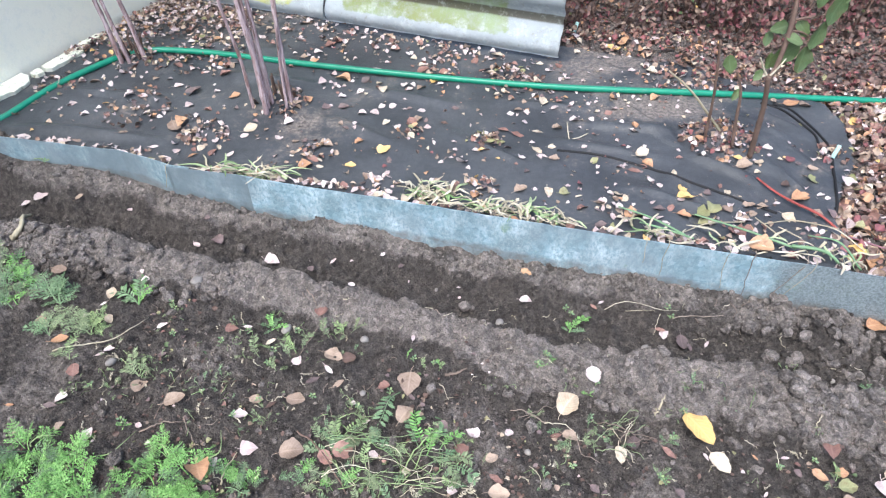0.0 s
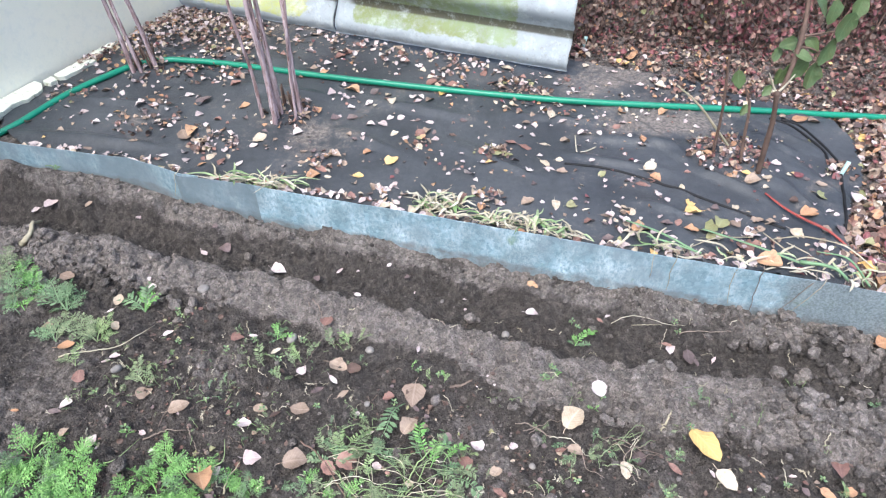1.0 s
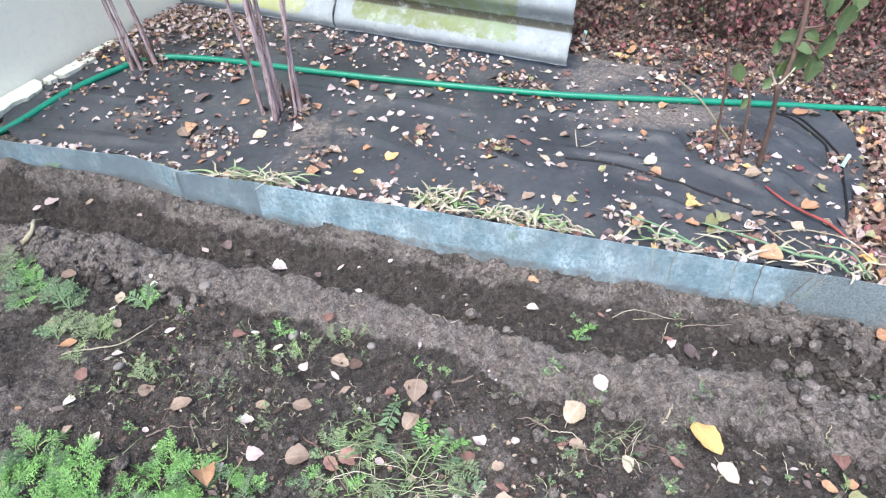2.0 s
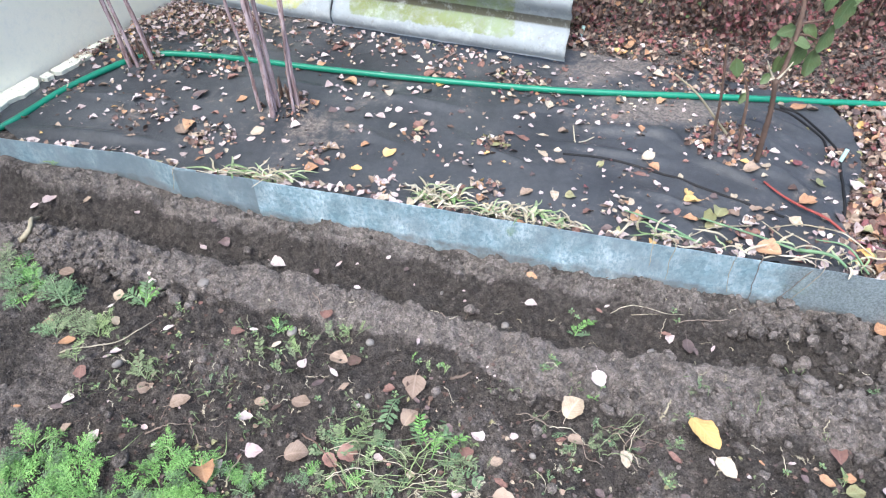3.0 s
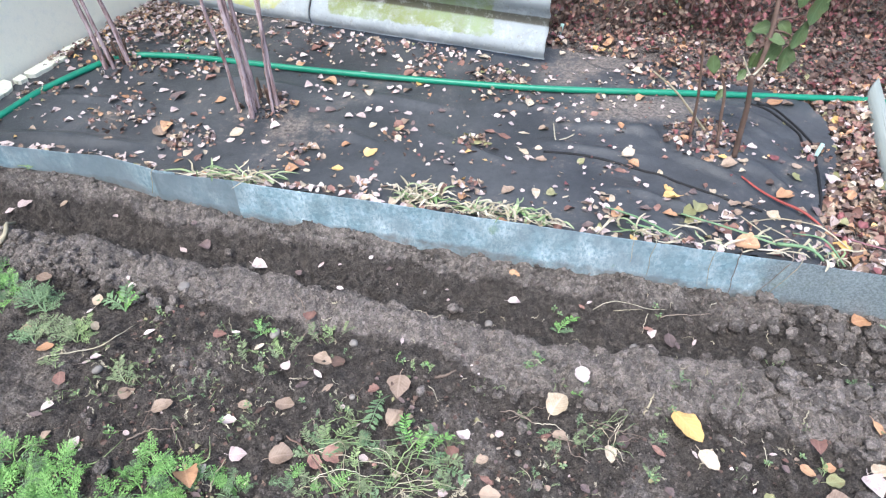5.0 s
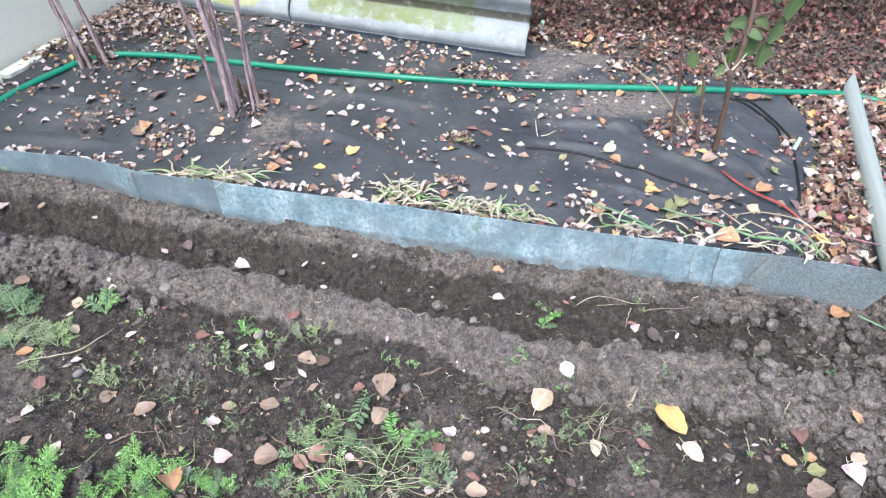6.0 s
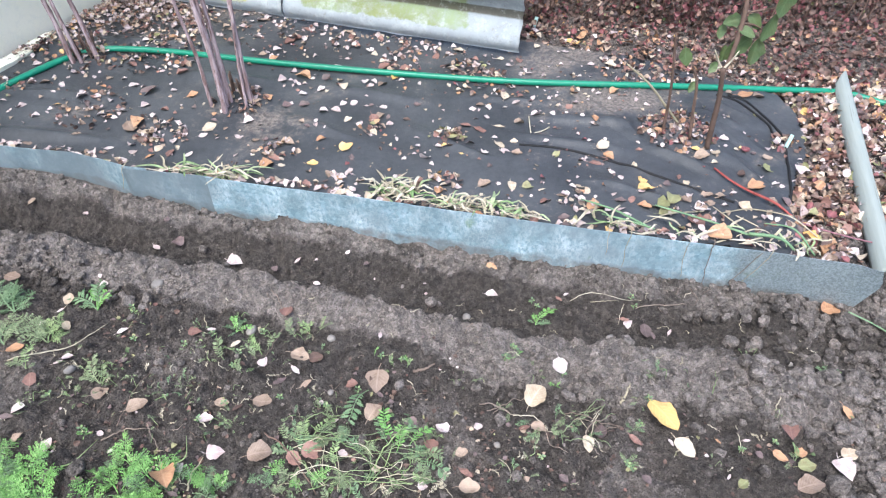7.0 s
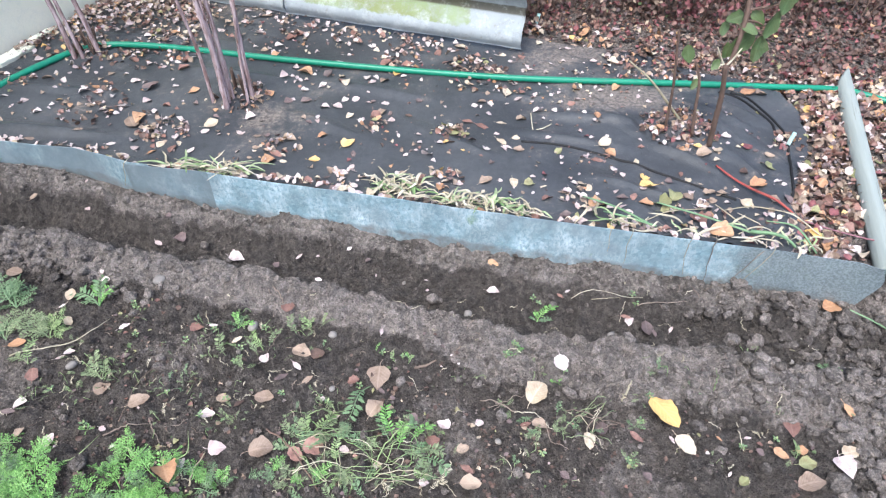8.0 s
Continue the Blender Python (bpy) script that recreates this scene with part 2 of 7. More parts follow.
k = Mat("black_weed_fabric", 0.5, 0, 0.32)
dust = k.noise(7, 5, 0.65)
fine = k.noise(55, 5, 0.7)
wet = k.noise(2.6, 3, 0.5)
col = k.mix(k.ramp(k.noise(3.5, 5, 0.6), (0.35, 0.0), (0.65, 1.0)), k.mix(fine, (0.019, 0.0215, 0.025), (0.056, 0.061, 0.068)), k.mix(fine, (0.038, 0.042, 0.047), (0.102, 0.109, 0.118)))
mask = k.calc("ADD", k.attr("dirt"), k.calc("MULTIPLY", k.calc("SUBTRACT", dust, 0.5), 2.2))
mask = k.calc("ADD", mask, k.calc("MULTIPLY", k.calc("SUBTRACT", fine, 0.5), 1.6))
mask = k.ramp(mask, (0.3, 0.0), (0.75, 0.85))
col = k.mix(mask, col, k.mix(k.ramp(k.noise(85, 5, 0.8), (0.38, 0.0), (0.62, 1.0)), (0.055, 0.048, 0.043), (0.25, 0.215, 0.19)))
speck = k.calc("MULTIPLY", k.ramp(k.cells(150), (0.08, 1.0), (0.13, 0.0)), k.ramp(k.noise(40, 2), (0.55, 0.0), (0.62, 1.0)))
col = k.mix(k.calc("MULTIPLY", speck, 0.7), col, (0.3, 0.27, 0.25))
rgh = k.calc("ADD", k.ramp(wet, (0.3, 0.36), (0.7, 0.56)), k.calc("MULTIPLY", mask, 0.35))
weave = k.t.nodes.new("ShaderNodeTexChecker")
weave.inputs["Scale"].default_value = 520
k.t.links.new(k.coords(), weave.inputs["Vector"])
FABRIC = k.done(col, rgh, k.bump(weave.outputs["Fac"], 0.25, 0.0006, k.bump(k.noise(22, 5, 0.6), 0.4, 0.006)))


def zinc_material(name, duller):
    k = Mat(name, 0.45, 0.75, 0.5)
    spangle = k.cells(85, None, "Color")
    bw = k.t.nodes.new("ShaderNodeRGBToBW")
    k.t.links.new(spangle, bw.inputs[0])
    col = k.mix(bw.outputs[0], (0.17, 0.30, 0.36), (0.385, 0.56, 0.635))
    upright = k.coords((1, 1, 0.55))
    run = k.noise(15, 6, 0.74, upright)
    white = k.ramp(run, (0.44, 0.0), (0.66, 1.0))
    white = k.calc("MULTIPLY", white, k.ramp(k.noise(110, 5, 0.78, upright), (0.40, 0.0), (0.55, 1.0)))
    col = k.mix(white, col, (0.68, 0.80, 0.84))
    wide = k.ramp(k.noise(3.6, 6, 0.72), (0.44, 0.0), (0.62, 0.6))
    col = k.mix(wide, col, (0.145, 0.21, 0.235))
    flake = k.ramp(k.noise(240, 3, 0.7), (0.5, 0.0), (0.66, 0.5))
    col = k.mix(k.calc("MULTIPLY", flake, k.ramp(k.noise(9, 4), (0.4, 0.2), (0.6, 1.0))), col, (0.62, 0.68, 0.72))
    dull = k.ramp(k.noise(4.5, 4, 0.6), (0.48 - duller, 0.0), (0.68 - duller, 0.75))
    col = k.mix(dull, col, (0.22, 0.285, 0.32))
    algae = k.ramp(k.noise(6, 5, 0.7), (0.62, 0.0), (0.70, 0.65))
    col = k.mix(algae, col, (0.16, 0.27, 0.12))
    mottle = k.mix(k.ramp(k.noise(170, 5, 0.75), (0.42, 0.0), (0.58, 1.0)), (0.145, 0.172, 0.182), (0.295, 0.34, 0.355))
    worn = k.ramp(k.calc("ADD", k.attr("tarnish"), k.calc("MULTIPLY", k.calc("SUBTRACT", k.noise(14, 5, 0.7), 0.5), 1.2)), (0.4, 0.0), (0.85, 0.85))
    col = k.mix(worn, col, mottle)
    smear = k.ramp(k.calc("ADD", k.attr("mud"), k.calc("MULTIPLY", k.calc("SUBTRACT", k.noise(24, 4), 0.5), 0.8)), (0.45, 0.0), (0.9, 0.85))
    col = k.mix(smear, col, (0.14, 0.12, 0.105))
    rough = k.calc("ADD", k.calc("MULTIPLY", white, 0.2), k.ramp(k.noise(60, 4), (0.3, 0.38), (0.7, 0.56)))
    k.put(k.b.inputs["Metallic"], k.calc("SUBTRACT", 0.34, k.calc("MULTIPLY", k.calc("MAXIMUM", smear, white), 0.3)))
    col = k.mix(min(1.0, duller * 4), col, (0.17, 0.205, 0.225))
    return k.done(col, rough, k.bump(k.noise(45, 4), 0.25, 0.002))


ZINC = zinc_material("galvanised_steel", 0.0)
ZINC_GREYED = zinc_material("greyed_galvanised_steel", 0.08)
ZINC_DULL = zinc_material("dull_galvanised_steel", 0.14)

k = Mat("white_plaster", 0.85, 0, 0.25)
col = k.mix(k.noise(1.8, 4, 0.6), (0.77, 0.755, 0.64), (0.84, 0.822, 0.705))
col = k.mix(k.ramp(k.noise(30, 4, 0.7), (0.5, 0.0), (0.8, 0.4)), col, (0.6, 0.63, 0.6))
WALL = k.done(col, None, k.bump(k.noise(120, 4), 0.4, 0.002, k.bump(k.noise(9, 3), 0.4, 0.006)))

k = Mat("chipped_white_ledge", 0.8, 0, 0.25)
col = k.mix(k.noise(12, 4, 0.6), (0.62, 0.63, 0.50), (0.78, 0.78, 0.66))
col = k.mix(k.ramp(k.noise(45, 5, 0.7), (0.56, 0.0), (0.7, 1.0)), col, (0.3, 0.29, 0.2))
LEDGE = k.done(col, None, k.bump(k.noise(80, 5), 0.6, 0.004))

def cement_material(name, low, high, faded):
    k = Mat(name, 0.82, 0, 0.25)
    col = k.mix(k.noise(9, 5, 0.65), (0.23, 0.26, 0.275), (0.40, 0.44, 0.46))
    paint = k.mix(k.noise(5, 4, 0.6), low, high)
    paint = k.mix(k.ramp(k.noise(2.2, 2, 0.5), (0.45, 0.0), (0.6, 0.8)), paint, faded)
    edge = k.calc("ADD", k.attr("paint"), k.calc("MULTIPLY", k.calc("SUBTRACT", k.noise(8, 6, 0.7), 0.5), 1.5))
    worn = k.ramp(k.noise(26, 6, 0.75), (0.36, 0.45), (0.56, 0.95))
    col = k.mix(k.calc("MULTIPLY", k.ramp(edge, (0.45, 0.0), (0.6, 1.0)), worn), col, paint)
    # Shade of the wave troughs put into the colour, broken up by noise.
    trough_shade = k.ramp(k.calc("ADD", k.attr("trough_shade"), k.calc("MULTIPLY", k.calc("SUBTRACT", k.noise(18, 5, 0.7), 0.5), 0.5)), (0.35, 0.0), (0.75, 0.9))
    col = k.mix(trough_shade, col, (0.075, 0.068, 0.048))
    col = k.mix(k.ramp(k.noise(55, 4, 0.7), (0.56, 0.0), (0.7, 0.7)), col, (0.24, 0.24, 0.21))
    col = k.mix(k.ramp(k.noise(14, 5, 0.7), (0.52, 0.0), (0.68, 0.5)), col, (0.52, 0.56, 0.57))
    return k.done(col, None, k.bump(k.noise(180, 4, 0.7), 0.5, 0.0015))


CEMENT = cement_material("painted_fibre_cement", (0.125, 0.15, 0.052), (0.25, 0.285, 0.115), (0.26, 0.34, 0.2))
CEMENT_YELLOW = cement_material("yellow_painted_fibre_cement", (0.30, 0.31, 0.07), (0.46, 0.46, 0.15), (0.38, 0.42, 0.2))

k = Mat("weathered_grey_strip", 0.75, 0, 0.3)
grain = k.noise(30, 5, 0.65, k.coords((2.5, 0.12, 2.5)))
col = k.mix(grain, (0.19, 0.222, 0.21), (0.34, 0.378, 0.356))
col = k.mix(k.ramp(k.noise(11, 4), (0.52, 0.0), (0.75, 0.6)), col, (0.27, 0.3, 0.27))
crack = k.ramp(k.noise(60, 3, 0.5, k.coords((2.5, 0.06, 2.5))), (0.66, 0.0), (0.72, 0.85))
col = k.mix(crack, col, (0.14, 0.14, 0.13))
WEATHERED = k.done(col, None, k.bump(grain, 0.5, 0.003))

k = Mat("green_hose", 0.38, 0, 0.45)
col = k.mix(k.noise(22, 4, 0.6), (0.004, 0.145, 0.085), (0.012, 0.25, 0.15))
col = k.mix(k.ramp(k.noise(50, 4, 0.7), (0.58, 0.0), (0.78, 0.55)), col, (0.1, 0.2, 0.15))
HOSE = k.done(col, None, k.bump(k.noise(140, 3), 0.2, 0.001))

k = Mat("black_pipe", 0.6, 0, 0.25)
DRIP = k.done(k.mix(k.noise(60, 4), (0.007, 0.007, 0.008), (0.018, 0.018, 0.019)), None, k.bump(k.noise(120, 3), 0.2, 0.001))

k = Mat("pale_teal_plastic", 0.4, 0, 0.45)
PEG = k.done(k.mix(k.noise(40, 3), (0.3, 0.5, 0.46), (0.46, 0.64, 0.6)))

k = Mat("grey_pebble", 0.7, 0, 0.3)
PEBBLE = k.done(k.mix(k.chance(), k.mix(k.noise(90, 4), (0.13, 0.12, 0.112), (0.24, 0.222, 0.205)), k.mix(k.noise(90, 4), (0.18, 0.165, 0.15), (0.29, 0.27, 0.245))), None, k.bump(k.noise(200, 4), 0.4, 0.001))

# ---- the lie of the land ----
# The steel edging runs across the plot; in front of it lies the dug bed, behind it the raised, covered bed.
EDGE_X = [-3.0, -1.60, -1.47, -1.05, -0.95, -0.86, -0.60, -0.14, 0.35, 0.80, 1.17, 1.26, 3.0]
EDGE_Y = [2.20, 1.858, 1.826, 1.754, 1.715, 1.672, 1.624, 1.512, 1.392, 1.287, 1.20, 1.178, 0.75]
BED = 0.10


def edge_y(x):
    return np.interp(x, EDGE_X, EDGE_Y)


def bed_lines(x):
    """How far before the edging the trench begins, and the ridge begins and ends."""
    a = np.interp(x, [-1.5, -1.3, -0.9, -0.5, -0.1, 0.05, 0.8], [0.05, 0.085, 0.085, 0.085, 0.085, 0.105, 0.11])
    b = np.interp(x, [-1.29, -0.8, -0.45, -0.1, 0.12, 0.2, 0.6, 0.8, 1.0], [0.24, 0.23, 0.25, 0.268, 0.27, 0.297, 0.293, 0.272, 0.29])
    c = np.interp(x, [-1.2, -0.77, -0.43, -0.1, 0.0, 0.1, 0.2, 0.3, 1.0], [0.37, 0.36, 0.39, 0.38, 0.39, 0.43, 0.475, 0.47, 0.465])
    return a, b, c


def off_edge(x, y):
    """Distance in front of the edging, with the ragged borders of trench and ridge worked in."""
    d = (edge_y(x) - y) * 0.97
    return d + step(0.02, 0.1, d) * (0.022 * (vnoise(x, y, 0.12, 1) - 0.5) + 0.028 * (vnoise(x, y, 0.045, 9) - 0.5))


def ground_z(x, y):
    x, y = np.asarray(x, float), np.asarray(y, float)
    d = off_edge(x, y)
    a, b, c = bed_lines(x)
    foot = np.interp(x, [-1.6, -1.1, -0.9, -0.6, 0.0, 0.5, 0.85, 1.25], [0.062, 0.05, 0.045, 0.018, 0.008, 0.014, 0.0, -0.008])
    foot = foot + 0.030 * (vnoise(x, 0 * x, 0.14, 18) - 0.5) + 0.022 * (vnoise(x, 0 * x, 0.05, 19) - 0.5)
    floor = step(a - 0.02, a + 0.06, d) * (1 - step(b - 0.05, b + 0.004, d))
    crest = step(b - 0.02, b + 0.025, d) * (1 - step(c - 0.09, c + 0.03, d))
    front = -0.046 * floor + 0.026 * crest - 0.008 * step(c - 0.02, c + 0.03, d)
    front = front + foot * (1 - step(0.0, 0.16, d))
    clods = step(0.1, 0.35, x) * step(b + 0.05, b + 0.11, d) * step(c + 0.05, c - 0.01, d) + step(0.8, 1.1, x) + step(-0.55, -0.8, x) * step(b, b + 0.06, d) * step(c + 0.08, c + 0.02, d)
    big = np.maximum(0.42, np.minimum(1.2, clods + 0.8 * step(a + 0.03, a - 0.02, d)))
    lumps = 0.030 * (vnoise(x, y, 0.085, 2) - 0.5) * (0.5 + 0.5 * big) + 0.022 * (vnoise(x, y, 0.04, 3) - 0.5)
    lumps += 0.011 * (vnoise(x, y, 0.021, 4) - 0.5) + 0.006 * (vnoise(x, y, 0.0125, 6) - 0.5)
    lumps += 0.030 * lumpy(x, y, 0.046, 1) * (0.12 + 0.95 * big) * (0.3 + 1.0 * vnoise(x, y, 0.16, 16))
    lumps += 0.015 * lumpy(x, y, 0.022, 2) * (0.35 + 0.75 * vnoise(x, y, 0.1, 17)) - 0.008
    lumps = lumps * step(-0.01, 0.03, d)
    here = step(2.6, 2.0, np.abs(x)) * step(0.0, 0.4, y)
    front = front + lumps * here + 0.02 * (vnoise(x, y, 0.5, 5) - 0.5)
    back = BED - 0.012 + 0.02 * (vnoise(x, y, 0.4, 7) - 0.5) + 0.012 * (vnoise(x, y, 0.05, 8) - 0.5)
    back = back + 0.16 * step(2.7, 3.6, y) * step(0.3, 0.9, x)
    w = step(-0.006, -0.03, d)
    soft = step(0.10, -0.22, d)
    w = np.where(x > 1.29, soft, w)
    near = step(7.0, 3.0, np.hypot(x, y - 1.5))
    return (front * (1 - w) + back * w) * near


FOLDS = ((0.80, 1.80, 1.00, 1.62, 0.014, 0.016), (0.45, 1.98, 0.82, 1.90, 0.012, 0.02), (0.35, 1.88, 0.75, 1.76, 0.010, 0.018), (1.02, 2.02, 1.18, 1.86, 0.014, 0.018), (1.10, 2.08, 1.22, 1.92, 0.012, 0.014), (1.05, 1.74, 1.14, 1.52, 0.010, 0.018),
         (-1.55, 1.96, -0.95, 1.86, 0.016, 0.025), (-1.45, 2.20, -1.0, 2.12, 0.012, 0.022), (-0.95, 2.02, -0.72, 1.84, 0.012, 0.022), (-0.45, 2.02, -0.15, 1.84, 0.010, 0.025), (-0.35, 2.22, 0.1, 2.08, 0.010, 0.03), (0.0, 1.95, 0.3, 1.72, 0.010, 0.022),
         (-0.9, 2.3, -0.45, 2.22, 0.012, 0.03), (0.2, 2.12, 0.6, 2.06, 0.010, 0.02), (0.55, 1.62, 0.86, 1.48, 0.009, 0.015), (-1.3, 2.62, -0.7, 2.5, 0.012, 0.03))


def cover_z(x, y):
    """Top of the black fabric."""
    x, y = np.asarray(x, float), np.asarray(y, float)
    z = BED + 0.012 + 0.02 * (vnoise(x, y, 0.4, 7) - 0.5) + 0.010 * (vnoise(x, y, 0.16, 11) - 0.5)
    u, v = x * 0.86 + y * 0.5, -x * 0.5 + y * 0.86
    z = z + 0.007 * np.maximum(0, np.sin(u * 9 + 4 * vnoise(x, y, 0.5, 12)) * vnoise(x, y, 0.3, 13) - 0.25)
    z = z + 0.008 * step(0.62, 0.8, vnoise(v * 0.35, u, 0.07, 14)) * step(0.4, 0.7, x)
    for x0, y0, x1, y1, h, w in FOLDS:
        ux, uy = x1 - x0, y1 - y0
        t = np.clip(((x - x0) * ux + (y - y0) * uy) / (ux * ux + uy * uy), 0, 1)
        off = np.hypot(x - x0 - t * ux, y - y0 - t * uy) + 0.015 * (vnoise(x, y, 0.12, 15) - 0.5)
        z = z + 1.5 * h * np.exp(-((off / w) ** 2)) * np.sin(np.pi * np.clip(t * 0.9 + 0.05, 0, 1))
    for cx, cy in ((-0.60, 2.11), (-1.23, 2.43), (0.98, 1.83)):
        z = z + 0.022 * np.exp(-((x - cx) ** 2 + (y - cy) ** 2) / 0.012)
    d = edge_y(x) - y
    return z + 0.012 * step(-0.09, -0.02, d)


def bed_z(x, y):
    """Ground or fabric, whichever is on top."""
    return np.where(on_fabric(x, y), np.maximum(cover_z(x, y), ground_z(x, y)), ground_z(x, y))


def on_fabric(x, y):
    x, y = np.asarray(x, float), np.asarray(y, float)
    right = np.interp(y, [1.2, 1.47, 1.72, 1.95, 2.1, 2.25, 2.6, 3.0], [1.10, 1.165, 1.335, 1.41, 1.40, 1.15, 0.62, 0.4])
    right = right + 0.03 * (vnoise(x, y, 0.12, 21) - 0.5)
    left = np.interp(y, [1.85, 2.0, 2.1, 2.25, 3.1], [-1.45, -1.62, -1.66, -1.61, -1.25])
    return (y > edge_y(x) + 0.012) & (x < right) & (x > left) & (y < 3.15 - 0.35 * (x + 1.5) + 0.1)


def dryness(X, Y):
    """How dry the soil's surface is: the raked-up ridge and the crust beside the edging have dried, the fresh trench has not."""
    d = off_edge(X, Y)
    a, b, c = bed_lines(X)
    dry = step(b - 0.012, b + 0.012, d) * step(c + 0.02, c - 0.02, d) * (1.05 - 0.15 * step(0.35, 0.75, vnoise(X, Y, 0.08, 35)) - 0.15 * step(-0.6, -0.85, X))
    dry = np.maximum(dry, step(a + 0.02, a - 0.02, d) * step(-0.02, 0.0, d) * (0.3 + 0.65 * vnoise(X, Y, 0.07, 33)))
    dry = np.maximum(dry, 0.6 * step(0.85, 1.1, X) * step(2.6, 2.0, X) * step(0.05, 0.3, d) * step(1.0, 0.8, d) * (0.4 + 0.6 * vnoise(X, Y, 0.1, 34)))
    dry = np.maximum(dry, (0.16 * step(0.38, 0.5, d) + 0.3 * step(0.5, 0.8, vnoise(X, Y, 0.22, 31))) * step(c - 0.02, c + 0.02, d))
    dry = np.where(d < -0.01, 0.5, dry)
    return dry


def spread(a, b, h, far):
    """Grid lines at steps of h from a to b, then wider and wider out to far."""
    mid = np.arange(a, b + h / 2, h)
    g = h * 1.35 ** np.arange(1, 60)
    out = np.cumsum(g)
    out = np.append(out[out < far], far)
    return np.concatenate([a - out[::-1], mid, b + out])


def build_ground():
    xs = spread(-1.75, 1.95, 0.0065, 600)
    ys = np.concatenate([spread(0.45, 1.95, 0.0065, 600)])
    X, Y = np.meshgrid(xs, ys)
    Z = ground_z(X, Y)
    n, m = len(ys), len(xs)
    idx = np.arange(n * m).reshape(n, m)
    f = np.stack([idx[:-1, :-1], idx[:-1, 1:], idx[1:, 1:], idx[1:, :-1]], -1).reshape(-1, 4)
    me = mesh_of("ground", np.stack([X, Y, Z], -1).reshape(-1, 3), f, [SOIL])
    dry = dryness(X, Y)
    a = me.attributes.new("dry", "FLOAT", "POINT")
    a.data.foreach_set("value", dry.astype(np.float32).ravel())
    tagged(new("ground", me), "dark crumbly garden soil with a shallow trench and dry ridge", "soil", kind="structure")


build_ground()


def build_fabric():
    h = 0.009
    xs, ys = np.arange(-1.75, 1.5, h), np.arange(1.15, 3.3, h)
    X, Y = np.meshgrid(xs, ys)
    keep = on_fabric(X, Y)
    Z = np.maximum(cover_z(X, Y), ground_z(X, Y) + 0.004)
    n, m = X.shape
    idx = np.arange(n * m).reshape(n, m)
    f = np.stack([idx[:-1, :-1], idx[:-1, 1:], idx[1:, 1:], idx[1:, :-1]], -1).reshape(-1, 4)
    f = f[keep.ravel()[f].all(1)]
    used = np.unique(f)
    back = np.full(n * m, -1)
    back[used] = np.arange(len(used))
    v = np.stack([X, Y, Z], -1).reshape(-1, 3)[used]
    me = mesh_of("weed_fabric", v, back[f], [FABRIC])
    x, y = v[:, 0], v[:, 1]
    dirt = 0.8 * np.exp(-(((x - 0.78) / 0.3) ** 2 + ((y - 2.08) / 0.1) ** 2)) + 0.6 * np.exp(-(((x + 0.5) / 0.2) ** 2 + ((y - 1.95) / 0.14) ** 2))
    dirt += 0.6 * np.exp(-(((x - 0.65) / 0.3) ** 2 + ((y - 2.42) / 0.16) ** 2)) + 0.35 * step(2.5, 2.8, y)
    dirt += 0.45 * np.exp(-(((x + 1.08) / 0.16) ** 2 + ((y - 2.03) / 0.1) ** 2)) + 0.4 * np.exp(-(((x - 0.95) / 0.15) ** 2 + ((y - 1.87) / 0.1) ** 2))
    dirt += 0.3 * np.exp(-(((x - 0.35) / 0.5) ** 2 + ((y - 2.22) / 0.1) ** 2)) + 0.25 * step(1.0, 1.3, x) * step(2.0, 1.7, y)
    a = me.attributes.new("dirt", "FLOAT", "POINT")
    a.data.foreach_set("value", dirt.astype(np.float32))
    tagged(new("weed_fabric", me), "wrinkled black woven weed fabric strewn with fallen leaves", "weed fabric")


build_fabric()


def build_wall():
    """The plastered house wall beside the bed, 0.3 m thick."""
    a, b = np.array([-3.26, -1.50]), np.array([-0.465, 5.00])
    t = (b - a) / np.linalg.norm(b - a)
    nrm = np.array([-t[1], t[0]])
    bm = bmesh.new()
    for p in (a, b, b + 0.3 * nrm, a + 0.3 * nrm):
        bm.verts.new((*p, -0.1))
    face = bm.faces.new(bm.verts[:])
    top = bmesh.ops.extrude_face_region(bm, geom=[face])
    bmesh.ops.translate(bm, verts=[g for g in top["geom"] if isinstance(g, bmesh.types.BMVert)], vec=(0, 0, 2.7))
    bmesh.ops.recalc_face_normals(bm, faces=bm.faces)
    bmesh.ops.bevel(bm, geom=bm.edges[:], offset=0.01, segments=2, affect="EDGES")
    me = bpy.data.meshes.new("wall_house")
    bm.to_mesh(me)
    bm.free()
    me.materials.append(WALL)
    tagged(new("wall_house", me), "white plastered house wall beside the bed", "wall", kind="structure")


build_wall()

# ---- the steel edging ----


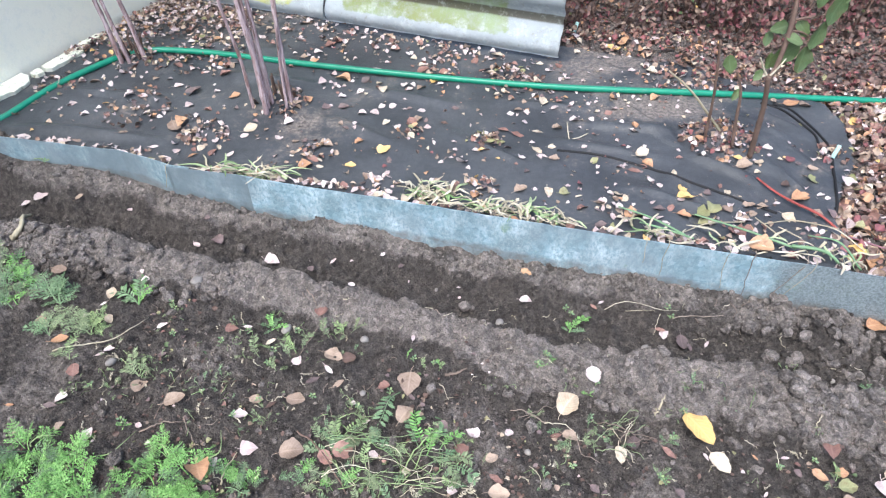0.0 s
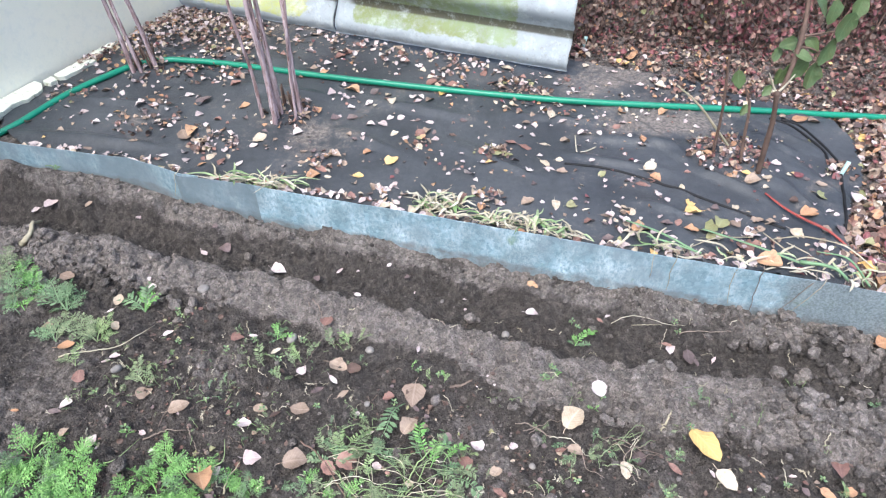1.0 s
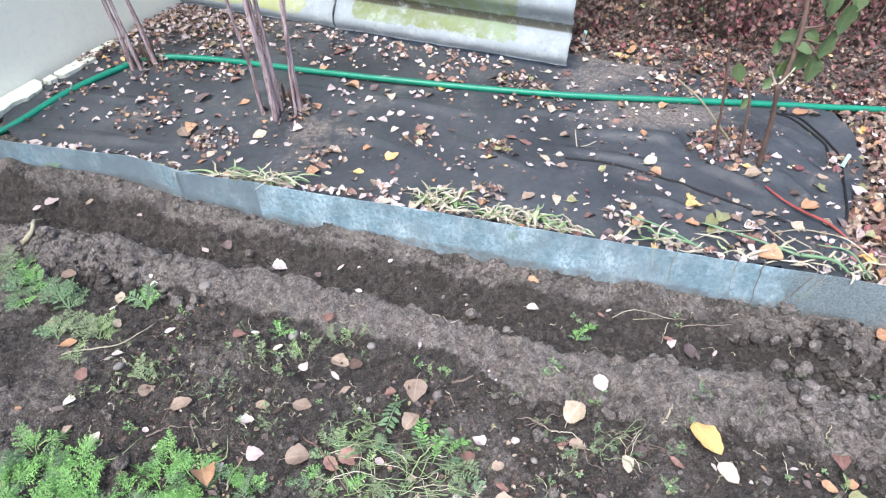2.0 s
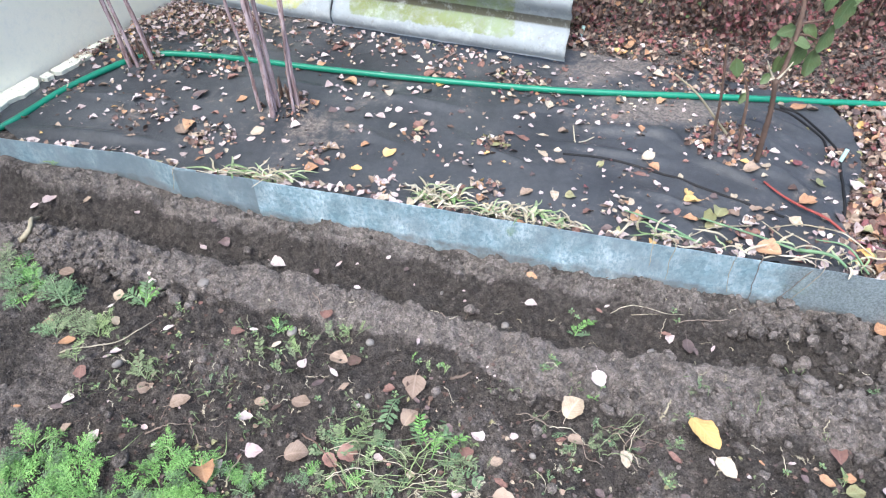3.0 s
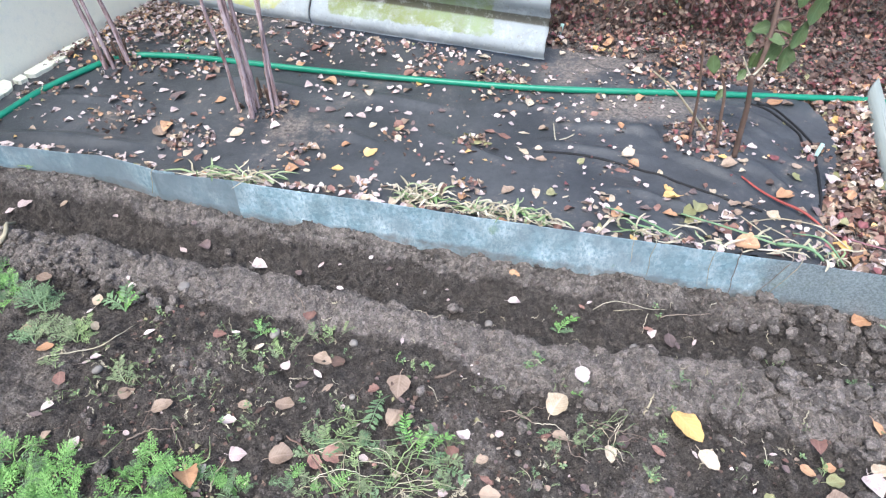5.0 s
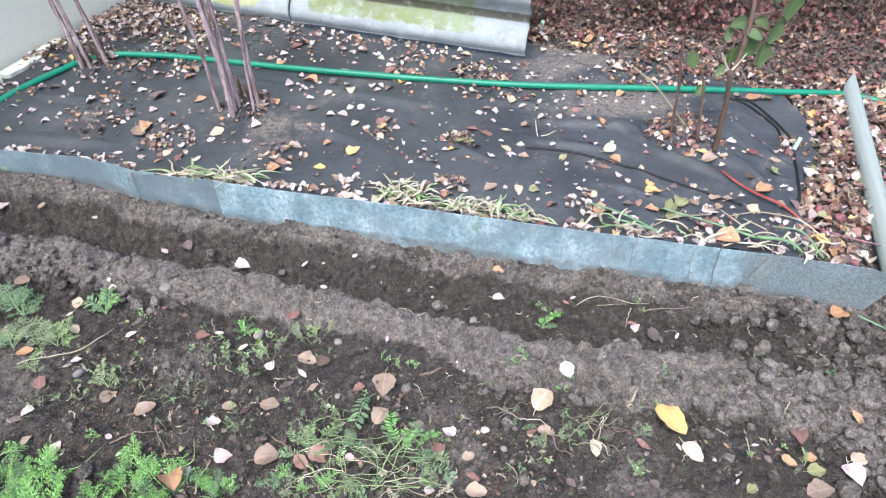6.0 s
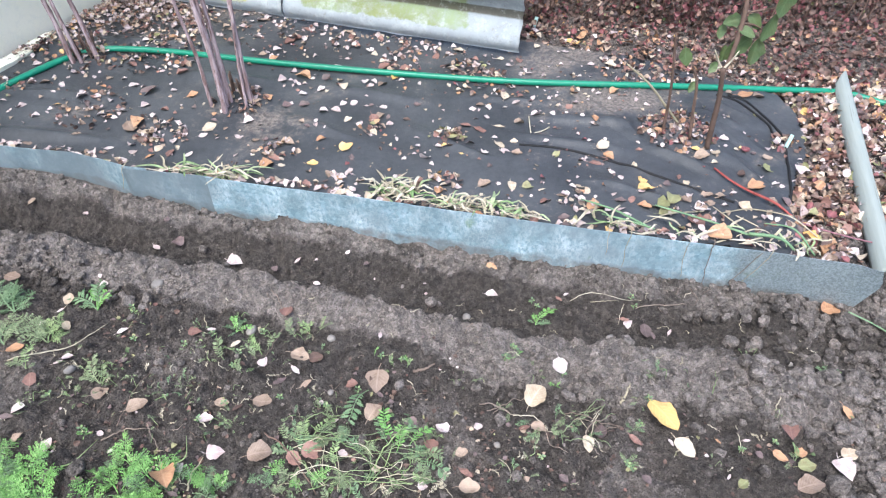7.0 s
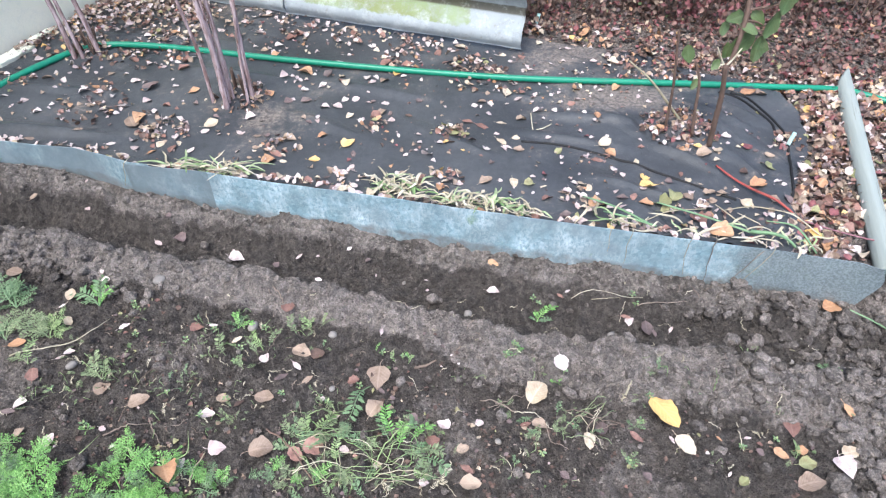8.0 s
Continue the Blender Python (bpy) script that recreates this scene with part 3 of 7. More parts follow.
def steel_sheet(x0, x1, proud, top, label, tip=False, tilt=0.0, mat=ZINC):
    """One galvanised sheet standing on edge along the bed, 2 mm thick, its foot in the soil."""
    n, m = int((x1 - x0) / 0.012) + 2, 12
    xs = np.linspace(x0, x1, n)
    dy = np.gradient(edge_y(xs), xs)
    nx, ny = dy / np.hypot(1, dy), -1 / np.hypot(1, dy)
    zt = top + 0.004 * (vnoise(xs, xs * 0, 0.18, 41) - 0.5) + 0.003 * (vnoise(xs, xs * 0, 0.05, 42) - 0.5)
    rows = []
    for side in (0, 1):
        g = []
        for j in range(m):
            t = j / (m - 1)
            z = -0.09 + (zt + 0.09) * t
            off = proud - side * 0.002 + 0.008 * (vnoise(xs, z + 0 * xs, 0.22, 43) - 0.5) - tilt * (z - 0.05)
            x, y = xs + nx * off, edge_y(xs) + ny * off
            if tip:
                end = step(x1 - 0.12, x1, xs)
                cut = np.interp(z, [-0.09, 0.0, 0.095, 0.152], [-0.07, -0.030, 0.0, -0.022])
                x, y = x + end * cut, y - end * cut * 0.24 - end**2 * 0.012 * t
            g.append(np.stack([x, y, z], -1))
        rows.append(np.stack(g, 1))
    v = np.concatenate([r.reshape(-1, 3) for r in rows])
    k = n * m
    idx = np.arange(k).reshape(n, m)
    q = np.stack([idx[:-1, :-1], idx[1:, :-1], idx[1:, 1:], idx[:-1, 1:]], -1).reshape(-1, 4)
    ring = list(idx[:, -1]) + list(idx[-1, ::-1]) + list(idx[::-1, 0]) + list(idx[0])
    band = [[a, b, b + k, a + k] for a, b in zip(ring[:-1], ring[1:]) if a != b]
    me = mesh_of("steel_edging", v, np.concatenate([q, q[:, ::-1] + k, np.array(band)]), [mat], False)
    mud = step(0.055, 0.0, v[:, 2] - np.interp(v[:, 0], [-1.6, -0.9, -0.6, 0.5, 1.25], [0.06, 0.045, 0.015, 0.014, -0.008]))
    tarnish = step(0.72, 1.05, v[:, 0]) * (1.0 if tip else 0.0)
    for nm, val in (("mud", 0.75 * mud), ("tarnish", tarnish)):
        a = me.attributes.new(nm, "FLOAT", "POINT")
        a.data.foreach_set("value", val.astype(np.float32))
    return tagged(new("steel_edging", me), label, "garden edging", "steel edging sheets")


steel_sheet(-1.76, -0.80, 0.0, 0.152, "long galvanised steel edging sheet bowed along the bed", mat=ZINC_GREYED)
steel_sheet(-0.875, -0.565, 0.007, 0.149, "short dull grey steel edging sheet between two longer ones", mat=ZINC_DULL)
steel_sheet(-0.605, 1.292, 0.015, 0.153, "bluish galvanised steel edging sheet with a pointed end", True)

# ---- corrugated sheets at the back ----


def cement_sheet(a, b, lift, label, painted, mat=None, low=0.035):
    """A corrugated fibre-cement sheet standing on its long side, its waves lying level."""
    a, b = np.array(a), np.array(b)
    L = np.linalg.norm(b - a)
    t = (b - a) / L
    nrm = np.array([t[1], -t[0]])
    n, m = int(L / 0.02) + 2, 64
    s, h = np.linspace(0, L, n), np.linspace(0, 0.74, m)
    S, Hh = np.meshgrid(s, h, indexing="ij")
    wave = 0.024 * np.cos((Hh - 0.045) / 0.19 * 2 * np.pi)
    rag = 0.006 * (vnoise(S, Hh * 0, 0.06, 51) - 0.5)
    vs = []
    for thick in (0.0, 0.007):
        off = wave + thick - 0.06 * Hh
        x = a[0] + t[0] * S + nrm[0] * off
        y = a[1] + t[1] * S + nrm[1] * off
        end = (S == s[-1]) * 0.01 * (vnoise(Hh, Hh * 0, 0.03, 52) - 0.5)
        vs.append(np.stack([x + t[0] * end, y + t[1] * end, lift + Hh + rag * (Hh == 0)], -1).reshape(-1, 3))
    k = n * m
    idx = np.arange(k).reshape(n, m)
    q = np.stack([idx[:-1, :-1], idx[1:, :-1], idx[1:, 1:], idx[:-1, 1:]], -1).reshape(-1, 4)
    ring = list(idx[:, -1]) + list(idx[-1, ::-1]) + list(idx[::-1, 0]) + list(idx[0])
    band = [[p, r, r + k, p + k] for p, r in zip(ring[:-1], ring[1:]) if p != r]
    me = mesh_of("corrugated_sheet", np.concatenate(vs), np.concatenate([q[:, ::-1], q + k, np.array(band)]), [mat or CEMENT])
    mask = step(low, low + 0.06, Hh) * step(painted[0] - 0.02, painted[0] + 0.08, S) * step(painted[1] + 0.05, painted[1] - 0.12, S)
    # Troughs painted dark as if shaded; the foot darkens faintly.
    trough_shade = 0.95 * step(-0.016, -0.0235, wave) * step(0.08, 0.12, Hh) * step(0.02, 0.1, S) + 0.25 * step(0.03, 0.0, Hh)
    for nm, val in (("paint", mask), ("trough_shade", trough_shade)):
        at = me.attributes.new(nm, "FLOAT", "POINT")
        at.data.foreach_set("value", np.tile(val.ravel(), 2).astype(np.float32))
    return tagged(new("corrugated_sheet", me), label, "corrugated sheet", "corrugated sheets behind the bed")


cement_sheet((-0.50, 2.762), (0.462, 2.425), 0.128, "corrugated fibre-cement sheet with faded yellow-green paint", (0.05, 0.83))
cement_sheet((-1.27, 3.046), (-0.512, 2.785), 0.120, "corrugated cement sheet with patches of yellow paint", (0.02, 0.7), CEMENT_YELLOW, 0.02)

# ---- chipped ledge at the wall's foot ----


def ledge_piece(s0, s1, inner, width, seed):
    """A flat broken piece of render along the wall's foot, its outer edge chipped away unevenly."""
    a, t = np.array([-1.645, 2.25]), np.array([0.395, 0.919])
    nrm = np.array([t[1], -t[0]])
    rng = np.random.default_rng(seed)
    n = max(8, int((s1 - s0) / 0.006))
    s = np.linspace(s0, s1, n)
    ends = np.minimum(1, 0.55 + 6 * np.minimum(np.linspace(0, 1, n), np.linspace(1, 0, n)))
    w = width * (0.62 + 0.4 * vnoise(s, 0 * s, 0.05, seed) + 0.16 * (vnoise(s, 0 * s, 0.016, seed + 1) - 0.5)) * ends
    prof = [(0.0, -0.03), (0.9, -0.03), (0.97, -0.009), (1.0, -0.003), (0.96, 0.0), (0.0, 0.003)]
    v = []
    for i in range(n):
        for u, z in prof:
            p = a + t * s[i] + nrm * (inner + w[i] * u)
            v.append((*p, 0.130 + z + rng.normal(0, 0.0004)))
    k = len(prof)
    f = [[i * k + j, (i + 1) * k + j, (i + 1) * k + (j + 1) % k, i * k + (j + 1) % k] for i in range(n - 1) for j in range(k)]
    f += [list(range(k)), list(range((n - 1) * k, n * k))[::-1]]
    me = mesh_of("wall_ledge", v, f, [LEDGE], False)
    tagged(new("wall_ledge", me), "chipped white ledge piece at the foot of the wall", "ledge", "broken ledge pieces")


for i, (s0, s1, inner, w) in enumerate(((-0.32, 0.045, 0.004, 0.085), (0.058, 0.098, 0.034, 0.046), (0.112, 0.292, 0.034, 0.056), (0.31, 0.42, 0.026, 0.036))):
    ledge_piece(s0, s1, inner, w, 60 + i)

# ---- hose, pipes, strip and pegs ----
HOSE_LINE = [(-1.86, 1.72), (-1.72, 1.87), (-1.575, 2.021), (-1.456, 2.217), (-1.291, 2.414), (-1.186, 2.470), (-1.04, 2.470), (-0.869, 2.445), (-0.5, 2.362), (-0.177, 2.297), (0.15, 2.236),
             (0.464, 2.189), (0.88, 2.155), (1.10, 2.142), (1.352, 2.129), (1.634, 2.112), (1.776, 2.040), (1.95, 1.93), (2.3, 1.78)]


def lay(line, r, lift=0.0, n=120):
    """A line that lies on the bed."""
    p = catmull([(x, y, 0) for x, y in line], n)
    p[:, 2] = np.maximum(bed_z(p[:, 0], p[:, 1]), 0.03) + r + lift
    for _ in range(80):
        p[1:-1, 2] = np.maximum(p[1:-1, 2], 0.5 * (p[:-2, 2] + p[2:, 2]) - 0.0006)
    return p


hose_line = lay(HOSE_LINE, 0.0118, 0.001, 150)
for _ in range(200):
    hose_line[1:-1, 2] = 0.25 * hose_line[:-2, 2] + 0.5 * hose_line[1:-1, 2] + 0.25 * hose_line[2:, 2]
tagged(piece("garden_hose", mesh_of("garden_hose", *tube(hose_line, 0.0118, 12), [HOSE])), "green garden hose lying across the black fabric", "hose")

for line, label in ((((0.38, 1.81), (0.504, 1.791), (0.62, 1.74), (0.721, 1.682), (0.883, 1.567), (1.0, 1.49)), "thin black irrigation pipe half under the fabric"),
                    (((1.20, 2.09), (1.249, 2.049), (1.275, 1.95), (1.287, 1.87), (1.288, 1.80), (1.24, 1.66), (1.167, 1.461)), "thin black irrigation pipe along the fabric's edge"),
                    (((1.16, 2.10), (1.219, 2.049), (1.255, 1.95), (1.268, 1.885), (1.262, 1.83)), "thin black irrigation pipe beside a second one")):
    p = lay(line, 0.0048, -0.004, 40)
    tagged(piece("irrigation_pipe", mesh_of("irrigation_pipe", *tube(p, 0.0048, 8), [DRIP])), label, "pipe", "black irrigation pipes")


def grey_strip():
    """The half-round strip that closes the bed at its side, with an oblique far end."""
    a, b = np.array([1.308, 1.165, 0.118]), np.array([1.706, 2.262, 0.130])
    L = np.linalg.norm(b - a)
    n, m = 60, 14
    v = []
    for layer in (1.0, 0.84):
        for i in range(n):
            for j in range(m):
                u = j / (m - 1)
                ang = np.pi * (1.06 * u - 0.03)
                s = i / (n - 1) * L
                s *= 1 - 0.14 / L * (0.5 - 0.5 * np.cos(ang))
                r = 0.0315 * layer * (1 + 0.05 * (vnoise(s, 0.0, 0.2, 71) - 0.5))
                v.append((np.cos(ang) * r, s, np.sin(ang) * r * 1.15 - 0.02))
    k = n * m
    idx = np.arange(k).reshape(n, m)
    q = np.stack([idx[:-1, :-1], idx[1:, :-1], idx[1:, 1:], idx[:-1, 1:]], -1).reshape(-1, 4)
    ring = list(idx[:, -1]) + list(idx[-1, ::-1]) + list(idx[::-1, 0]) + list(idx[0])
    band = [[p, r, r + k, p + k] for p, r in zip(ring[:-1], ring[1:]) if p != r]
    me = mesh_of("edging_strip", v, np.concatenate([q, q[:, ::-1] + k, np.array(band)]), [WEATHERED])
    d = b - a
    yaw = math.degrees(math.atan2(-d[0], d[1]))
    ob = new("edging_strip", me)
    ob.matrix_basis = pose(*a, math.degrees(math.atan2(d[2], math.hypot(d[0], d[1]))), 0, yaw)
    tagged(ob, "weathered grey half-round edging strip lying beside the bed", "edging strip")


grey_strip()

p0, p1 = (1.276, 1.760, float(cover_z(1.276, 1.760)) - 0.004), (1.290, 1.772, float(cover_z(1.29, 1.772)) + 0.042)
tagged(piece("plastic_peg", mesh_of("plastic_peg", *tube([p0, p1], [0.0065, 0.007, 0.0065], 10, 6), [PEG])), "pale teal plastic peg stuck through the fabric", "peg")

# ---- leaves ----


LEAF = 0.04


def leaf_shape(kind, seed, n=12, m=7):
    """A curled leaf with a midrib fold and a stalk, LEAF long; returns verts, faces, uv."""
    rng = np.random.default_rng(seed)
    t = np.linspace(0, 1, n)
    if kind == 0:
        w = 0.35 * np.sin(np.pi * t**0.85) ** 0.7
    elif kind == 1:
        w = np.interp(t, [0, 0.06, 0.2, 0.4, 0.6, 0.8, 0.92, 1], [0.16, 0.34, 0.44, 0.43, 0.34, 0.19, 0.08, 0.0])
    elif kind == 2:
        w = 0.21 * np.sin(np.pi * t**0.9) ** 0.75
    else:
        w = 0.45 * np.sin(np.pi * np.clip(t * 0.97 + 0.02, 0, 1)) ** 0.5
    w = np.maximum(w, 0.004)
    cup, arch, twist = rng.uniform(-0.3, 1.1), rng.uniform(-0.7, 0.7), rng.uniform(-0.7, 0.7)
    skew, fold, wave = rng.uniform(-0.12, 0.12), rng.uniform(0.03, 0.22), rng.uniform(0.0, 0.035)
    ph = rng.uniform(0, 6.28, 4)
    vs, uv = [], []
    for i in range(n):
        for j in range(m):
            u = (j / (m - 1) - 0.5) * 2
            out = 1 + 0.09 * np.sin(9 * t[i] + ph[0] + u) + 0.06 * np.sin(21 * t[i] + ph[1] + 2 * u)
            x = u * w[i] * out + skew * (t[i] - 0.4) ** 2
            z = cup * x * x * 1.4 + fold * abs(x) + arch * (t[i] - 0.5) ** 2 + twist * x * (t[i] - 0.4)
            z += wave * abs(u) * np.sin(14 * t[i] + ph[2] + (3 if u > 0 else 0)) + 0.006 * rng.normal()
            vs.append((x, t[i] - 0.45, z))
            uv.append((0.5 + u * 0.5, t[i]))
    f = [[i * m + j, i * m + j + 1, (i + 1) * m + j + 1, (i + 1) * m + j] for i in range(n - 1) for j in range(m - 1)]
    base = len(vs)
    bend = rng.uniform(-0.15, 0.15)
    z0 = vs[m // 2][2]
    for s in (0.0, 0.5, 1.0):
        for dx in (-0.012, 0.012):
            vs.append((bend * s * s + dx, -0.45 - 0.28 * s, z0 + 0.05 * s))
            uv.append((0.5, 0.0))
    f += [[base, base + 1, base + 3, base + 2], [base + 2, base + 3, base + 5, base + 4]]
    v = np.array(vs)
    v[:, 2] -= np.percentile(v[:, 2], 12)
    return v * LEAF, np.array(f), np.array(uv)


SHAPES = [leaf_shape((0, 1, 2, 3)[i % 4], 200 + i) for i in range(24)]
PLAIN_SHAPES = [leaf_shape((0, 1, 0, 3)[i % 4], 200 + i, 6, 5) for i in range(24)]
LEAF_MESH = {}


def leaf_mesh(shape, kind):
    if (shape, kind) not in LEAF_MESH:
        v, f, uv = SHAPES[shape]
        LEAF_MESH[shape, kind] = mesh_of("fallen_leaf", v, f, [KINDS[kind]], True, None, uv)
    return LEAF_MESH[shape, kind]


rng_leaf = random.Random(11)


PLACES = {"carrot": ("leaves strewn on the soil", "on green carrot tops", 22, 0.045), "fabric": ("leaves strewn on the fabric", "on black fabric", 12, 0.002), "soil": ("leaves strewn on the soil", "on dark soil", 8, 0.004), "litter": ("leaves on the litter", "on brown leaf litter", 14, 0.016)}


FAR_LEAVES, SOIL_LEAVES = [], []


def strew(kind, place, rows, flat=False):
    """Single leaves of one colour lying on one surface; those past the middle of the bed are gathered for one heap of stuff."""
    group, where, tilt, lift = PLACES[place]
    for x, y, size, turn, outline in rows:
        shape = 12 if flat else outline + 4 * rng_leaf.randrange(6)
        ring = np.arange(8) * math.pi / 4
        around = bed_z(x + 0.36 * size * np.append(np.cos(ring), 0), y + 0.36 * size * np.append(np.sin(ring), 0))
        z = 0.25 * float(np.mean(around)) + 0.75 * float(np.max(around)) + lift
        if place == "fabric" and y > 1.93:
            FAR_LEAVES.append((x, y, z, radians(turn), rng_leaf.gauss(0, 0.2), rng_leaf.gauss(0, 0.2), size, shape, kind))
            continue
        if place == "soil":
            SOIL_LEAVES.append((x, y, 0.55 * size))
        ob = new("fallen_leaf", leaf_mesh(shape, kind))
        tilt = 5 if flat else tilt
        m = pose(x, y, z, rng_leaf.gauss(0, tilt), rng_leaf.gauss(0, tilt), 0) @ pose(0, 0, 0, 0, 0, turn)
        ob.matrix_basis = m @ Matrix.Diagonal((size / LEAF, size / LEAF, size / LEAF * (0.45 if flat else 0.62 if place == "soil" else 0.8), 1))
        word = ("oval", "heart-shaped", "narrow", "rounded")[outline]
        tagged(ob, "%s %s fallen leaf lying %s" % (KIND_NAMES[kind], word, where), "leaf", group)


def litter(name, rows, label):
    """Joined loose leaves; rows of x, y, z, turn, tilt, size, shape, kind."""
    vs, fs, mi, uvs, k = [], [], [], [], 0
    for x, y, z, turn, ta, tb, size, shape, kind in rows:
        v, f, uv = PLAIN_SHAPES[shape]
        R = np.array(Euler((ta, tb, 0)).to_matrix() @ Euler((0, 0, turn)).to_matrix())
        vs.append((v * (size / LEAF)) @ R.T + (x, y, z))
        fs.append(f + k)
        mi.append(np.full(len(f), kind))
        uvs.append(uv)
        k += len(v)
    me = mesh_of(name, np.concatenate(vs), np.concatenate(fs), KINDS, True, np.concatenate(mi), np.concatenate(uvs))
    return tagged(new(name, me), label, "leaf litter", kind="stuff")


def pick(rng, weights):
    return rng.choices(range(len(KINDS)), weights)[0]


#            pale cream tan orange yellow russet plum brown pink green olive
MIX_FABRIC = (54, 14, 14, 3, 1, 6, 5, 4, 2, 0, 1)
MIX_LITTER = (15, 8, 30, 7, 1, 20, 12, 16, 3, 0, 3)
MIX_CREEPER = (0.1, 0, 3, 1.5, 0.1, 12, 8, 62, 14, 0.5, 0.5)



def scatter_fabric():
    """Leaves too many to tell apart: thin over the fabric, thicker round the plants, along the edging and at the back."""
    rng, gen = random.Random(21), np.random.default_rng(21)
    loose = []
    x, y = gen.uniform(-1.65, 1.4, 9000), gen.uniform(1.25, 3.0, 9000)
    dens = 0.06 + 0.2 * step(0.5, 0.8, vnoise(x, y, 0.16, 83)) + 0.16 * step(2.2, 2.6, y)
    for cx, cy, r in ((-0.6, 2.08, 0.1), (-1.2, 2.42, 0.11), (0.97, 1.83, 0.12), (1.3, 1.76, 0.07), (-1.08, 2.03, 0.1), (0.6, 2.2, 0.2)):
        dens = dens + 0.3 * np.exp(-((x - cx) ** 2 + (y - cy) ** 2) / r**2)
    ok = (y < 2.75 - 0.35 * (x + 0.45)) & on_fabric(x, y) & (gen.random(9000) < dens)
    for px, py in zip(x[ok], y[ok]):
        loose.append((px, py, rng.uniform(0.006, 0.016), pick(rng, MIX_LITTER)) if rng.random() < 0.55 else (px, py, rng.uniform(0.009, 0.022), pick(rng, MIX_FABRIC)))
    x = gen.uniform(-1.55, 1.2, 230)
    for px, py in zip(x, edge_y(x) + 0.022 + np.abs(gen.normal(0, 0.024, 230))):
        loose.append((px, py, rng.uniform(0.014, 0.032), pick(rng, MIX_FABRIC)))
    rows = [(px, py, float(bed_z(px, py)) + 0.003, rng.uniform(0, 6.28), rng.gauss(0, 0.3), rng.gauss(0, 0.3), size, rng.randrange(24), kind) for px, py, size, kind in loose]
    litter("small_leaf_litter", rows, "small dry leaves scattered over black weed fabric")


scatter_fabric()


def scatter_litter():
    """The thick litter beside and behind the bed, and the drift along the wall."""
    rng, gen = random.Random(22), np.random.default_rng(22)
    x, y = gen.uniform(0.3, 2.7, 40000), gen.uniform(1.0, 3.45, 40000)
    ok = (x < 0.75 + 0.75 * y) & (~on_fabric(x, y) | (gen.random(40000) < 0.03))
    ok &= y > edge_y(x) + 0.015 + np.where(x > 1.27, 0.15, 0)
    ok &= ~((y < 2.5 - 0.35 * (x - 0.46)) & (x < 0.5))
    ok &= ~((x > 0.3) & (x < 1.0) & (y < 2.6) & (gen.random(40000) < 0.55))
    x, y = x[ok][:17000], y[ok][:17000]
    z = ground_z(x, y)
    rows = []
    for i in range(len(x)):
        size = rng.uniform(0.014, 0.032 + 0.008 * (y[i] < 2.15)) if i % 5 < (4 if y[i] < 2.15 else 2) else rng.uniform(0.007, 0.019)
        rows.append((x[i], y[i], z[i] + rng.uniform(0.002, 0.022), rng.uniform(0, 6.28), rng.gauss(0, 0.5), rng.gauss(0, 0.5), size, rng.randrange(24), pick(rng, MIX_LITTER if y[i] < 2.15 else MIX_BACK if y[i] < 2.7 - 0.45 * float(step(1.1, 1.5, x[i])) else MIX_CREEPER)))
    litter("leaf_litter", rows, "thick brown and red autumn leaf litter on the ground")
    x, y = gen.uniform(-1.65, 0.3, 20000), gen.uniform(2.4, 3.2, 20000)
    line, wall = 2.77 - 0.35 * (x + 0.5), -1.645 + 0.43 * (y - 2.25)
    near = np.exp(-(line - y) / 0.20) * np.where(x < -0.85, 0.85, 0.12) + np.exp(-np.maximum(0, x - wall - 0.02) / 0.05) * 0.9
    ok = (y < line - 0.02) & (x > wall + 0.01) & (gen.random(20000) < near)
    x, y = x[ok][:2400], y[ok][:2400]
    z = bed_z(x, y)
    rows = [(x[i], y[i], z[i] + rng.uniform(0.003, 0.02), rng.uniform(0, 6.28), rng.gauss(0, 0.35), rng.gauss(0, 0.35), rng.uniform(0.010, 0.027), rng.randrange(24), pick(rng, MIX_DRIFT)) for i in range(len(x))]
    litter("leaf_drift", rows, "drift of small brown leaves blown against the wall")


MIX_BACK = (7, 3, 20, 7, 0.5, 22, 12, 20, 14, 0, 1)
MIX_DRIFT = (34, 10, 24, 4, 0.5, 14, 8, 16, 2, 0, 1)
scatter_litter()


def leaf_pile(cx, cy, r, count, mixk, seed, label):
    rng = random.Random(seed)
    rows = []
    for i in range(count):
        a, q = rng.uniform(0, 6.28), r * math.sqrt(rng.random())
        x, y = cx + q * math.cos(a), cy + q * math.sin(a)
        rows.append((x, y, float(bed_z(x, y)) + rng.uniform(0.002, 0.022) * (1 - q / r * 0.7), rng.uniform(0, 6.28), rng.gauss(0, 0.5), rng.gauss(0, 0.5), rng.uniform(0.010, 0.027), rng.randrange(24), pick(rng, mixk)))
    litter("leaf_pile", rows, label)


leaf_pile(-0.59, 2.09, 0.10, 75, (22, 8, 24, 4, 0, 8, 6, 28, 0, 0, 2), 1, "brown leaves caught round the raspberry canes")
leaf_pile(-1.20, 2.42, 0.11, 60, (22, 8, 22, 4, 0, 8, 6, 28, 0, 0, 2), 2, "brown leaves caught round canes near the wall")
leaf_pile(0.93, 1.86, 0.135, 210, (24, 8, 14, 6, 1, 20, 10, 8, 14, 0, 1), 3, "reddish leaves heaped at the foot of the rose")
leaf_pile(1.28, 1.775, 0.055, 34, (16, 6, 16, 6, 1, 12, 8, 22, 4, 0, 2), 4, "dry leaves gathered round the plastic peg")
leaf_pile(-1.10, 2.04, 0.12, 60, (22, 6, 22, 3, 1, 6, 8, 32, 0, 0, 2), 5, "crumbled brown leaves lying on black fabric")
